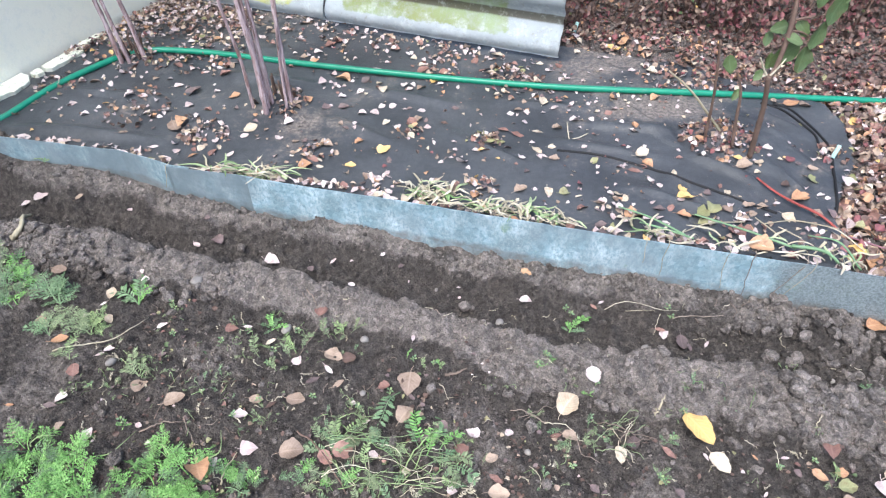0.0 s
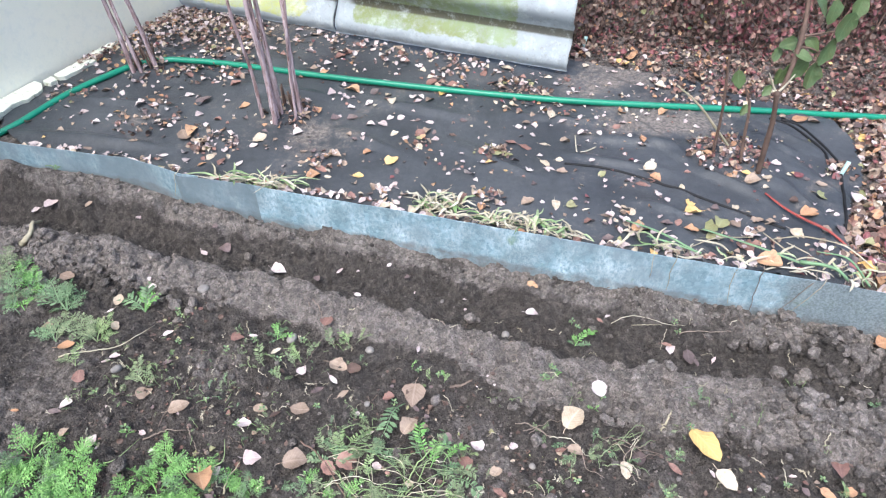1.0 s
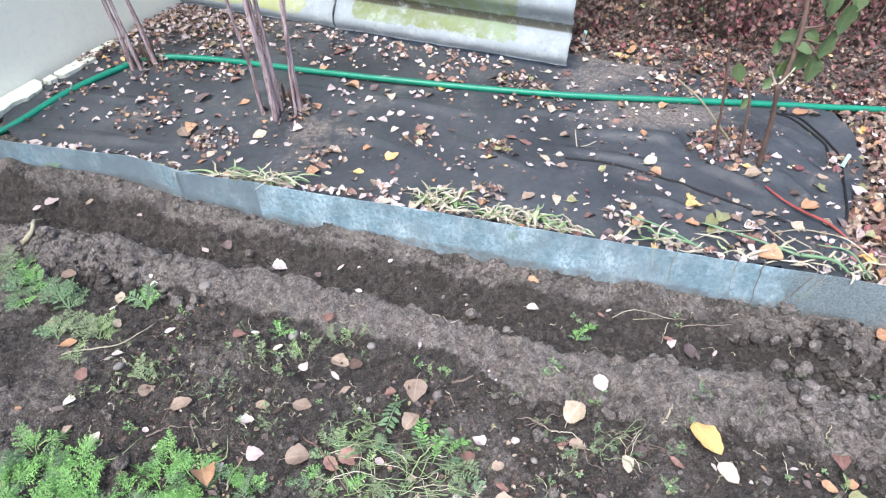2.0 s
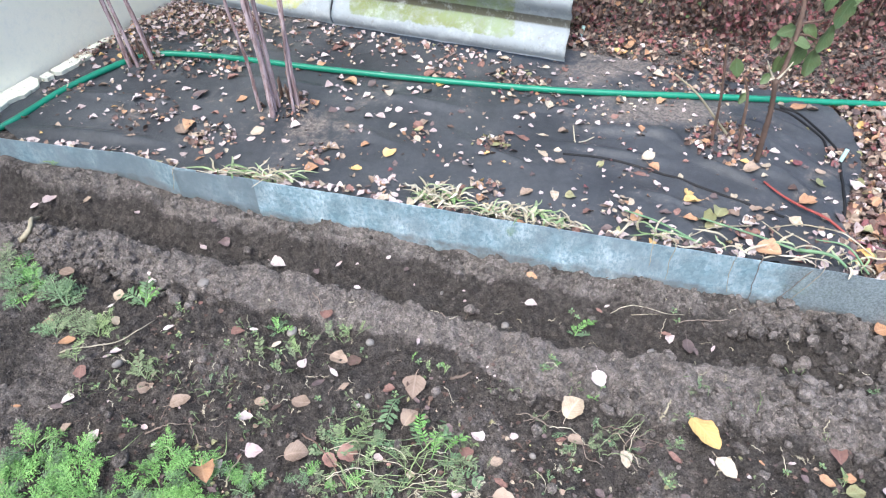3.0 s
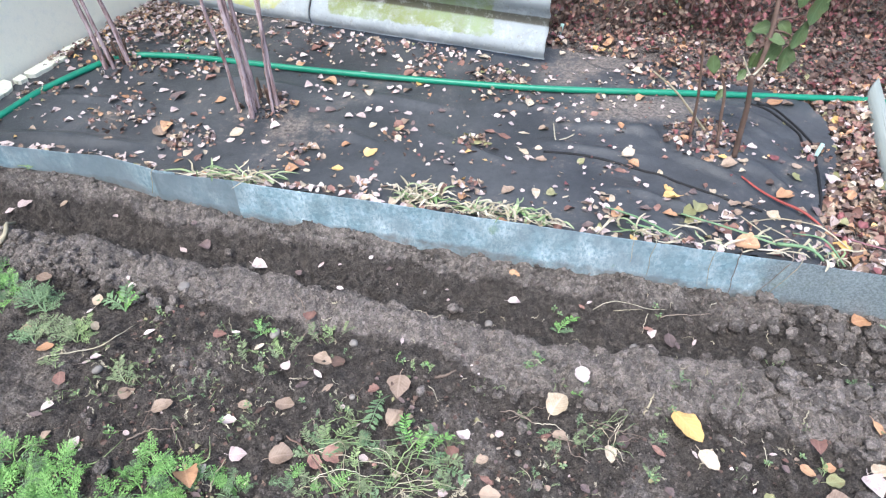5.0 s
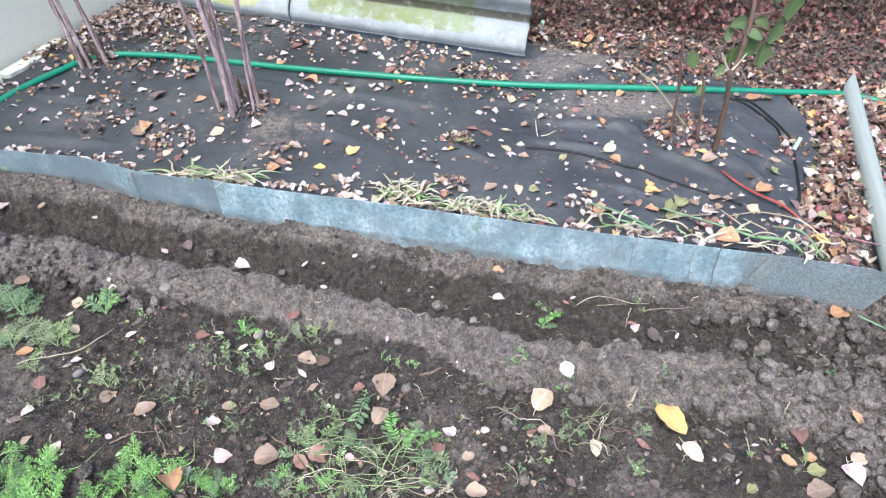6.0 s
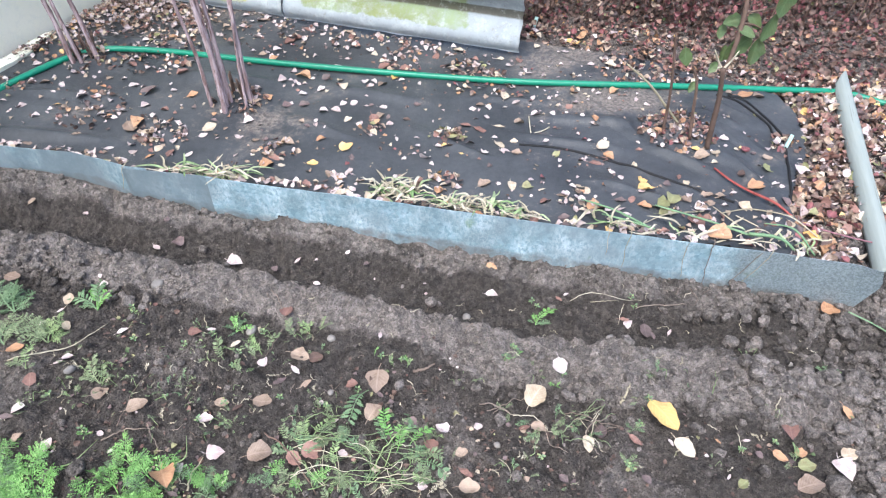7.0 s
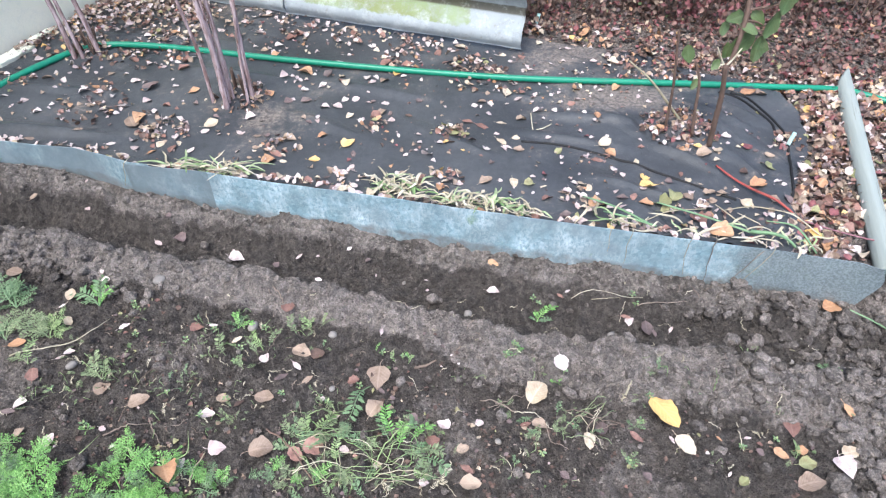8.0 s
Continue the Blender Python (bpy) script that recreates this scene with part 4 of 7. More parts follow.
leaf_pile(-0.86, 1.93, 0.075, 36, (26, 8, 26, 6, 0, 8, 4, 18, 0, 0, 2), 6, "tan and pale leaves lying on black fabric")
leaf_pile(0.15, 1.87, 0.06, 40, (16, 6, 10, 2, 2, 4, 6, 40, 0, 0, 8), 7, "crumbled leaf scraps on black fabric")
leaf_pile(0.88, 2.30, 0.12, 110, (18, 8, 20, 9, 0, 10, 8, 20, 5, 0, 1), 9, "pale and orange leaves heaped behind the green hose")
leaf_pile(1.05, 2.26, 0.10, 80, (14, 6, 18, 8, 0, 12, 8, 24, 8, 0, 1), 10, "brown and orange leaves heaped behind the green hose")
leaf_pile(-0.80, 1.885, 0.085, 46, (34, 12, 20, 5, 0, 8, 4, 10, 0, 0, 2), 11, "pale and tan leaves gathered behind the edging")
leaf_pile(-0.42, 1.80, 0.07, 26, (26, 12, 20, 8, 0, 12, 4, 8, 0, 0, 2), 12, "tan and orange leaves lying on black fabric")
leaf_pile(-0.12, 1.92, 0.06, 24, (22, 8, 14, 4, 0, 18, 10, 6, 4, 0, 2), 13, "russet leaf scraps lying on black fabric")
leaf_pile(0.12, 1.62, 0.06, 30, (20, 8, 18, 12, 4, 16, 6, 6, 2, 0, 2), 14, "orange and tan leaves among withered bulb leaves")
leaf_pile(0.52, 1.50, 0.06, 26, (34, 12, 16, 6, 0, 8, 6, 6, 2, 0, 2), 15, "pale leaves gathered near the edging")
leaf_pile(0.85, 1.42, 0.09, 44, (24, 10, 18, 8, 2, 14, 8, 8, 2, 0, 6), 16, "mixed leaves gathered among fallen stalks")
leaf_pile(1.08, 1.36, 0.07, 34, (26, 8, 18, 6, 2, 14, 8, 10, 4, 0, 4), 17, "mixed leaves gathered at the corner of the bed")
leaf_pile(-0.20, 1.63, 0.06, 22, (40, 12, 14, 8, 0, 6, 4, 4, 0, 0, 2), 18, "pale leaves gathered against the steel edging")
leaf_pile(0.30, 2.215, 0.12, 60, (26, 10, 18, 4, 0, 14, 6, 14, 2, 0, 2), 19, "pale and brown leaves lying along the green hose")
leaf_pile(-0.03, 2.34, 0.10, 44, (24, 10, 16, 4, 0, 18, 6, 12, 2, 0, 2), 20, "russet and pale leaves lying along the green hose")
leaf_pile(-0.95, 2.45, 0.16, 90, (28, 8, 20, 4, 0, 18, 6, 12, 2, 0, 2), 21, "russet and pale leaves strewn behind the green hose")
leaf_pile(-1.45, 2.22, 0.09, 30, (26, 8, 22, 4, 1, 8, 6, 16, 0, 0, 2), 22, "brown leaves caught between the hose and the wall")
leaf_pile(0.27, 2.30, 0.10, 60, (14, 5, 16, 3, 0, 8, 8, 40, 0, 0, 4), 8, "brown leaf scraps blown against the corrugated sheet")


def creeper():
    """Low red-leaved creeper and brush on the bank behind the bed; its tall rear stems are added."""
    rng = random.Random(31)
    for c, (x0, x1, y0, mixk, label) in enumerate(((0.52, 1.25, 2.86, (0, 0, 10, 3.5, 0.3, 14, 8, 52, 9, 0.5, 1.5), "brown withered creeper on the bank"),
                                                   (1.05, 1.9, 2.80, (0, 0, 1, 0.5, 0, 15, 6, 38, 40, 0.5, 0.3), "red-leaved creeper on the bank behind the bed"),
                                                   (1.75, 3.0, 2.72, (0, 0, 1, 0.5, 0, 9, 12, 64, 13, 1, 0.5), "dull plum and brown creeper on the bank"))):
        thing = empty("creeper", pose(0, 0, 0))
        tagged(thing, label, "creeper", "creepers on the bank")
        rows = []
        for i in range(70):
            x, y = rng.uniform(x0, x1), y0 - 0.12 + rng.uniform(0, 0.7)
            z = float(ground_z(x, y))
            # Rear stems rise out of view, added to shade the bank below.
            h = rng.uniform(0.25, 0.7) if y < y0 + 0.15 else rng.uniform(0.7, 1.6)
            pts = [(x, y, z - 0.01)]
            for s in (0.3, 0.6, 1.0):
                pts.append((x + rng.gauss(0, 0.12) * s, y + rng.gauss(-0.02, 0.1) * s, z + h * s))
            part("stem", tube(pts, [0.004, 0.0015], 5, 8), BARK, thing)
            line = catmull(pts, 12)
            for j in range((rng.randrange(44, 66) if h < 0.7 else rng.randrange(80, 120))):
                p = line[rng.randrange(12)]
                rows.append((p[0] + rng.gauss(0, 0.05), p[1] + rng.gauss(0, 0.05), max(z + 0.01, p[2] + rng.gauss(0, 0.03)), rng.uniform(0, 6.28), rng.gauss(1.0, 0.45), rng.gauss(0, 0.6), rng.uniform(0.012, 0.028), rng.randrange(24), pick(rng, mixk)))
        ob = litter("foliage", rows, "withered creeper leaves")
        ob.parent = thing
        del ob["category"]


creeper()

# ---- canes ----


def cane_clump(base, canes, label):
    thing = empty("cane_clump", pose(*base))
    tagged(thing, label, "raspberry canes", "clumps of canes")
    for i, (bx, by, tx, ty, h, r) in enumerate(canes):
        rng = np.random.default_rng(90 + i + int(100 * abs(base[0])))
        n = 7
        pts = [(bx + (tx - bx) * s + rng.normal(0, 0.006), by + (ty - by) * s + rng.normal(0, 0.006), -0.03 + (h + 0.03) * s) for s in np.linspace(0, 1, n)]
        part("cane", tube(pts, [r * 0.85, r * 0.68, r * 0.62, r * 0.58, r * 0.54], 9, 46, 0.09, i), CANE, thing)
    rng = random.Random(7)
    for i in range(13):
        a, q = rng.uniform(0, 6.28), rng.uniform(0.02, 0.07)
        x, y = math.cos(a) * q, math.sin(a) * q
        part("stub", tube([(x, y, -0.02), (x + rng.gauss(0, 0.012), y + rng.gauss(0, 0.012), rng.uniform(0.04, 0.11))], [0.005, 0.0035], 7, 5, 0.1, i), BARK, thing, "short dead cane stub")


cane_clump((-0.60, 2.11, float(cover_z(-0.6, 2.11))), ((-0.080, -0.066, -0.163, -0.036, 1.20, 0.0080), (-0.015, -0.089, -0.098, -0.060, 1.20, 0.0125), (-0.009, -0.044, -0.075, -0.013, 1.20, 0.0115), (-0.030, -0.071, -0.066, -0.039, 1.20, 0.0070), (0.050, -0.038, 0.042, -0.007, 1.20, 0.0115), (0.039, -0.059, 0.080, -0.022, 1.20, 0.0070)), "clump of bare purplish raspberry canes rising from black fabric")
cane_clump((-1.23, 2.43, float(cover_z(-1.23, 2.43))), ((-0.038, -0.045, -0.152, 0.001, 1.20, 0.0115), (-0.017, -0.053, -0.118, -0.008, 1.20, 0.0090), (0.044, -0.021, -0.087, 0.027, 1.20, 0.0115)), "clump of bare raspberry canes near the wall")

# ---- pruned rose bush ----


def rose_bush():
    base = (1.0, 1.82, float(cover_z(1.0, 1.82)))
    thing = empty("rose_bush", pose(*base))
    tagged(thing, "pruned rose bush with brown stems and few green leaves", "rose bush")
    at = lambda p: (p[0] - base[0], p[1] - base[1], p[2] - base[2])
    part("main_stem", tube([at(p) for p in ((0.992, 1.738, 0.136), (0.983, 1.740, 0.243), (0.976, 1.742, 0.328), (0.957, 1.743, 0.423))], [0.0092, 0.0086, 0.008, 0.0074], 10, 26, 0.07, 1), BARK, thing, "thick brown pruned stem")
    part("stem", tube([at(p) for p in ((0.882, 1.855, 0.127), (0.872, 1.857, 0.258), (0.857, 1.858, 0.359), (0.835, 1.860, 0.481))], [0.0055, 0.0045, 0.004], 8, 24, 0.08, 2), BARK, thing)
    part("stem", tube([at(p) for p in ((0.948, 1.785, 0.141), (0.930, 1.787, 0.249), (0.914, 1.789, 0.349), (0.879, 1.790, 0.419))], [0.006, 0.005, 0.003], 8, 20, 0.08, 3), BARK, thing)
    part("shoot", tube([at(p) for p in ((0.942, 1.866, 0.138), (0.871, 1.867, 0.219), (0.794, 1.869, 0.303), (0.709, 1.871, 0.372))], [0.0045, 0.004, 0.0025], 8, 20, 0.05, 4), STRAW, thing, "yellowish bent shoot")
    leafy = part("stem", tube([at(p) for p in ((0.975, 1.772, 0.395), (0.998, 1.794, 0.435), (1.008, 1.816, 0.537), (1.006, 1.838, 0.620), (0.996, 1.860, 0.707))], [0.008, 0.0075, 0.007, 0.005], 8, 30, 0.07, 5), BARK, thing)
    for i, (line, mat) in enumerate(((((0.968, 1.765, 0.407), (0.983, 1.765, 0.429), (1.001, 1.765, 0.469)), STRAW), (((0.965, 1.765, 0.410), (0.947, 1.765, 0.436), (0.925, 1.765, 0.473)), STRAW), (((1.035, 1.830, 0.416), (1.054, 1.830, 0.450), (1.081, 1.830, 0.479)), BARK), (((1.017, 1.830, 0.525), (1.055, 1.830, 0.518), (1.085, 1.830, 0.504)), BARK), (((1.018, 1.840, 0.552), (1.068, 1.840, 0.560), (1.118, 1.840, 0.569)), BARK), (((0.963, 1.765, 0.418), (0.945, 1.765, 0.410), (0.923, 1.765, 0.414)), STRAW))):
        part("twig", tube([at(p) for p in line], [0.004, 0.003, 0.0015], 6, 10, 0.05, i), mat, thing)
    rng = random.Random(5)
    for i, (x0, z0, x1, z1, y) in enumerate(((0.875, 0.438, 0.890, 0.377, 1.86), (1.058, 0.495, 0.978, 0.425, 1.82), (1.077, 0.487, 1.073, 0.402, 1.82), (0.997, 0.517, 1.049, 0.500, 1.81), (1.106, 0.567, 1.077, 0.480, 1.82), (1.135, 0.636, 1.108, 0.549, 1.83), (1.024, 0.533, 0.961, 0.519, 1.85), (1.035, 0.547, 1.079, 0.505, 1.85), (0.949, 0.434, 0.922, 0.404, 1.77), (0.971, 0.516, 0.961, 0.473, 1.85), (0.986, 0.459, 0.982, 0.409, 1.83), (1.079, 0.667, 1.072, 0.594, 1.84), (1.148, 0.683, 1.140, 0.610, 1.84), (1.077, 0.547, 1.091, 0.581, 1.85), (0.941, 0.317, 0.925, 0.281, 1.86), (1.011, 0.679, 1.060, 0.615, 1.85))):
        a, b = Vector((x0, y, z0)), Vector((x1, y - 0.015, z1))
        along = (b - a).normalized()
        face = Vector((rng.gauss(0.1, 0.3), -0.75, 0.65 + rng.gauss(0, 0.2)))
        face = (face - along * face.dot(along)).normalized()
        size = (b - a).length * 0.95
        turn = Matrix((along.cross(face), along, face)).transposed().to_4x4()
        v, f, uv = SHAPES[(0, 4, 8, 12)[i % 4]]
        me = mesh_of("leaf", v, f, [GREEN], True, None, uv)
        mid = (a + b) / 2 - Vector(base)
        piece("leaf", me, leafy, Matrix.Translation(mid) @ turn @ Matrix.Diagonal((size / LEAF * 0.9, size / LEAF, size / LEAF * 0.6, 1)))


rose_bush()

# ---- withered leaves of bulbs behind the edging ----


def blade_clump(cx, cy, wide, deep, count, length, mats, seed, label):
    rng = random.Random(seed)
    z0 = float(cover_z(cx, cy))
    thing = empty("withered_clump", pose(cx, cy, z0))
    tagged(thing, label, "withered plant", "withered plants along the edging")
    for i in range(count):
        x = rng.uniform(-wide, wide)
        y = -0.24 * x + rng.uniform(-deep, deep)
        a = rng.choice((0, math.pi)) + rng.gauss(-0.24, 0.8)
        L = length * rng.uniform(0.5, 1.2)
        up = rng.uniform(0.006, 0.035)
        px = [(x, y, 0.004)]
        for s, hgt in ((0.3, up), (0.65, up * 0.9), (1.0, rng.uniform(0.004, 0.03))):
            px.append((x + math.cos(a) * L * s + rng.gauss(0, 0.004), y + math.sin(a) * L * s * 0.8 + rng.gauss(0, 0.004), hgt))
        pts = []
        for q in px:
            gx, gy = cx + q[0], cy + q[1]
            low = float(bed_z(gx, gy)) if gy > float(edge_y(gx)) + 0.01 else 0.158
            pts.append((q[0], q[1], max(q[2], low - z0 + 0.004)))
        geo = blade(pts, rng.uniform(0.004, 0.010), 9, 0.4)
        part("blade", geo, rng.choices(mats, (8, 2.2) if seed > 1 else (5, 5))[0], thing)


blade_clump(-0.62, 1.668, 0.13, 0.022, 46, 0.10, (STRAW, BLADE_GREEN), 1, "half-dead grassy clump behind the steel edging")
blade_clump(-0.03, 1.565, 0.07, 0.035, 70, 0.075, (STRAW, BLADE_GREEN), 2, "tangled straw-coloured bulb leaves behind the edging")
blade_clump(0.22, 1.475, 0.16, 0.024, 95, 0.085, (STRAW, BLADE_GREEN), 3, "flattened straw and green bulb leaves along the edging")
blade_clump(0.68, 1.375, 0.14, 0.03, 18, 0.09, (STRAW, BLADE_GREEN), 4, "withered stalks leaning over the steel edging")
blade_clump(1.02, 1.295, 0.14, 0.035, 20, 0.09, (STRAW, BLADE_GREEN), 5, "withered straw-coloured stalks at the corner of the bed")


def stalk(name, pts, r, mat, label, category):
    z = []
    for x, y, h in pts:
        low = float(bed_z(x, y)) if y > float(edge_y(x)) + 0.01 else (0.156 if y > float(edge_y(x)) - 0.03 else float(ground_z(x, y)))
        z.append((x, y, low + h + (0.01 if name == "green_stalk" else 0)))
    tagged(piece(name, mesh_of(name, *tube(z, r, 7, 22, 0.06, int(pts[0][0] * 100) % 97), [mat])), label, category)


stalk("green_stalk", ((0.52, 1.49, 0.015), (0.6, 1.43, 0.02), (0.681, 1.356, 0.01)), [0.0022, 0.0032, 0.0029], STALK_GREEN, "fallen green plant stalk across the fabric", "stalk")
stalk("green_stalk", ((0.57, 1.425, 0.01), (0.63, 1.385, 0.012), (0.70, 1.34, 0.008)), [0.0022, 0.0032, 0.0029], STALK_GREEN, "fallen green plant stalk near the edging", "stalk")
stalk("green_stalk", ((0.74, 1.46, 0.012), (0.86, 1.38, 0.02), (0.98, 1.312, 0.01)), [0.0022, 0.0032, 0.0036], STALK_GREEN, "fallen green plant stalk across the fabric", "stalk")
stalk("green_stalk", ((0.965, 1.315, 0.018), (1.05, 1.27, 0.02), (1.15, 1.222, 0.008)), [0.0058, 0.0043, 0.0036], STALK_GREEN, "thick pale green cut plant stalk", "stalk")
stalk("green_stalk", ((1.03, 1.36, 0.02), (1.09, 1.31, 0.03), (1.14, 1.25, 0.012)), [0.0014, 0.0029, 0.0029], STALK_GREEN, "bent green plant stalk beside the edging", "stalk")
stalk("green_stalk", ((1.225, 1.13, 0.02), (1.28, 1.07, 0.012), (1.36, 1.0, 0.01)), [0.0022, 0.0022, 0.0018], STALK_GREEN, "green stalk lying on the soil past the edging", "stalk")
stalk("straw_stalk", ((0.689, 1.386, 0.012), (0.770, 1.423, 0.020), (0.882, 1.438, 0.012)), [0.0014, 0.0022, 0.0015], STRAW, "thin pale dry stalk lying near the edging", "stalk")
stalk("straw_stalk", ((0.932, 1.430, 0.012), (1.016, 1.436, 0.020), (1.081, 1.420, 0.012), (1.131, 1.388, 0.020)), [0.0014, 0.0022, 0.0015], STRAW, "thin pale dry stalk lying near the edging", "stalk")
stalk("straw_stalk", ((0.917, 1.454, 0.012), (0.943, 1.395, 0.020), (0.969, 1.360, 0.012)), [0.0014, 0.0022, 0.0015], STRAW, "thin pale dry stalk lying near the edging", "stalk")
stalk("straw_stalk", ((0.974, 1.418, 0.012), (1.014, 1.358, 0.020)), [0.0014, 0.0022, 0.0015], STRAW, "thin pale dry stalk lying near the edging", "stalk")
stalk("straw_stalk", ((0.698, 1.400, 0.012), (0.679, 1.370, 0.020), (0.690, 1.338, 0.012)), [0.0014, 0.0022, 0.0015], STRAW, "thin pale dry stalk lying near the edging", "stalk")
stalk("straw_stalk", ((1.106, 1.409, 0.012), (1.132, 1.371, 0.020), (1.206, 1.303, 0.012)), [0.0014, 0.0022, 0.0015], STRAW, "thin pale dry stalk lying near the edging", "stalk")
stalk("red_stick", ((0.985, 1.64, 0.006), (1.02, 1.58, 0.012), (1.055, 1.52, 0.016), (1.11, 1.46, 0.016), (1.163, 1.401, 0.012)), [0.0032, 0.004, 0.0045, 0.004], RED_TWIG, "bright red dogwood stick lying on black fabric", "stick")
stalk("reddish_twig", ((1.163, 1.401, 0.012), (1.24, 1.34, 0.02), (1.33, 1.29, 0.05), (1.40, 1.27, 0.05)), [0.003, 0.002], plant_material("plum_twig", (0.25, 0.12, 0.14), (0.4, 0.22, 0.25)), "thin plum-coloured twig lying over the grey strip", "twig")

x, y = 0.565, 2.70
tagged(piece("plastic_tag", mesh_of("plastic_tag", *tube([(x, y, float(ground_z(x, y)) - 0.01), (x + 0.012, y + 0.01, float(ground_z(x, y)) + 0.05)], [0.007, 0.008], 6, 4), [PEG])), "pale teal plastic plant tag among fallen leaves", "plant tag")

# single leaves that stand out: x, y, length, turn and outline (0 oval, 1 heart-shaped, 2 narrow, 3 rounded), colour by colour
strew(0, "fabric", ((-1.524, 2.245, 0.018, 269, 3), (-1.434, 2.125, 0.030, 269, 0), (-1.351, 2.093, 0.028, 312, 3), (-1.275, 2.013, 0.030, 289, 3), (-1.193, 1.997, 0.021, 9, 2), (-1.152, 2.125, 0.045, 290, 0), (-1.099, 2.126, 0.030, 269, 0), (-1.049, 2.269, 0.023, 269, 3), (-1.001, 2.219, 0.038, 290, 2), (-1.060, 2.024, 0.033, 279, 2), (-0.992, 2.047, 0.049, 299, 2), (-0.921, 2.077, 0.032, 309, 3), (-0.882, 2.013, 0.021, 269, 0), (-0.842, 2.172, 0.028, 309, 0), (-0.866, 2.224, 0.020, 9, 2), (-0.806, 1.877, 0.020, 2, 2), (-0.765, 1.848, 0.029, 8, 1), (-0.754, 1.880, 0.029, 288, 0),))
strew(0, "fabric", ((-0.971, 1.825, 0.033, 278, 2), (-0.905, 1.844, 0.029, 357, 3), (-0.887, 1.800, 0.035, 357, 0), (-0.704, 1.781, 0.030, 321, 0), (-1.440, 1.889, 0.048, 269, 2), (-1.336, 1.853, 0.024, 269, 0), (-1.297, 1.859, 0.033, 269, 2), (-1.160, 1.827, 0.016, 269, 0), (-1.409, 2.382, 0.035, 315, 0), (-1.377, 2.246, 0.037, 269, 0), (-1.265, 2.161, 0.018, 269, 2), (-1.265, 2.236, 0.030, 213, 2), (-1.246, 2.317, 0.029, 314, 1), (-1.215, 2.315, 0.019, 269, 0), (-1.317, 2.614, 0.025, 269, 3), (-1.226, 2.801, 0.043, 335, 0), (-1.196, 2.752, 0.042, 293, 0), (-1.227, 2.707, 0.021, 269, 0),))
strew(0, "fabric", ((-1.109, 2.805, 0.050, 293, 2), (-1.164, 2.805, 0.021, 269, 0), (-1.263, 2.706, 0.021, 269, 0), (-1.043, 2.557, 0.032, 292, 0), (-0.920, 2.318, 0.025, 269, 0), (-0.878, 2.353, 0.025, 269, 0), (-0.878, 2.648, 0.033, 357, 0), (-1.083, 2.435, 0.035, 344, 0), (-0.857, 2.648, 0.039, 357, 1), (-0.758, 2.619, 0.028, 355, 2), (-0.599, 2.594, 0.050, 269, 0), (-0.681, 2.792, 0.035, 292, 0), (-0.582, 2.762, 0.041, 312, 0), (-0.478, 2.605, 0.037, 234, 0), (-0.386, 2.666, 0.039, 350, 0), (-0.337, 2.624, 0.031, 324, 0), (-0.207, 2.563, 0.029, 269, 0), (-0.694, 2.595, 0.023, 269, 0),))
strew(0, "fabric", ((-0.513, 2.497, 0.037, 290, 2), (-0.226, 2.418, 0.019, 269, 0), (-0.042, 2.598, 0.029, 269, 0), (0.013, 2.518, 0.034, 334, 0), (-0.020, 2.424, 0.042, 232, 0), (-0.265, 2.356, 0.040, 289, 2), (-0.426, 2.312, 0.028, 250, 3), (-0.461, 2.245, 0.033, 307, 3), (-0.430, 2.253, 0.018, 269, 0), (-0.412, 2.212, 0.023, 321, 0), (-0.373, 2.148, 0.038, 297, 0), (-0.310, 2.174, 0.035, 306, 0), (-0.349, 2.263, 0.019, 269, 0), (-0.146, 2.232, 0.035, 345, 1), (-0.127, 2.191, 0.031, 305, 0), (-0.116, 2.232, 0.028, 222, 0), (-0.012, 2.234, 0.027, 269, 0), (-0.290, 2.021, 0.040, 252, 0),))
strew(0, "fabric", ((-0.247, 2.031, 0.042, 237, 0), (-0.223, 2.075, 0.030, 305, 0), (-0.185, 2.083, 0.032, 304, 0), (-0.141, 2.070, 0.018, 269, 0), (-0.080, 2.064, 0.031, 269, 2), (-0.141, 2.123, 0.014, 269, 0), (-0.409, 2.084, 0.018, 269, 0), (-0.542, 1.966, 0.035, 288, 3), (-0.562, 1.880, 0.030, 333, 3), (-0.631, 1.873, 0.016, 269, 0), (-0.680, 1.886, 0.032, 278, 0), (-0.275, 1.907, 0.016, 346, 2), (-0.429, 1.841, 0.039, 239, 2), (-0.464, 1.718, 0.026, 269, 3), (-0.057, 1.953, 0.026, 269, 3), (-0.031, 1.863, 0.027, 192, 2), (0.037, 1.870, 0.020, 269, 0), (0.040, 1.821, 0.020, 269, 3),))
strew(0, "fabric", ((0.026, 1.778, 0.016, 269, 0), (-0.227, 1.663, 0.034, 351, 1), (-0.206, 1.618, 0.027, 300, 0), (-0.168, 1.585, 0.043, 214, 2), (-0.153, 1.546, 0.029, 269, 2), (-0.271, 1.576, 0.030, 314, 0), (-0.426, 1.619, 0.022, 269, 0), (-0.034, 1.650, 0.028, 323, 0), (0.019, 2.453, 0.020, 269, 0), (0.045, 2.507, 0.020, 269, 0), (0.156, 2.560, 0.034, 306, 0), (0.189, 2.424, 0.025, 289, 0), (0.250, 2.380, 0.035, 207, 0), (0.281, 2.346, 0.040, 288, 2), (0.358, 2.405, 0.019, 269, 0), (0.323, 2.295, 0.031, 269, 0), (0.415, 2.351, 0.041, 296, 2), (0.453, 2.282, 0.031, 269, 3),))
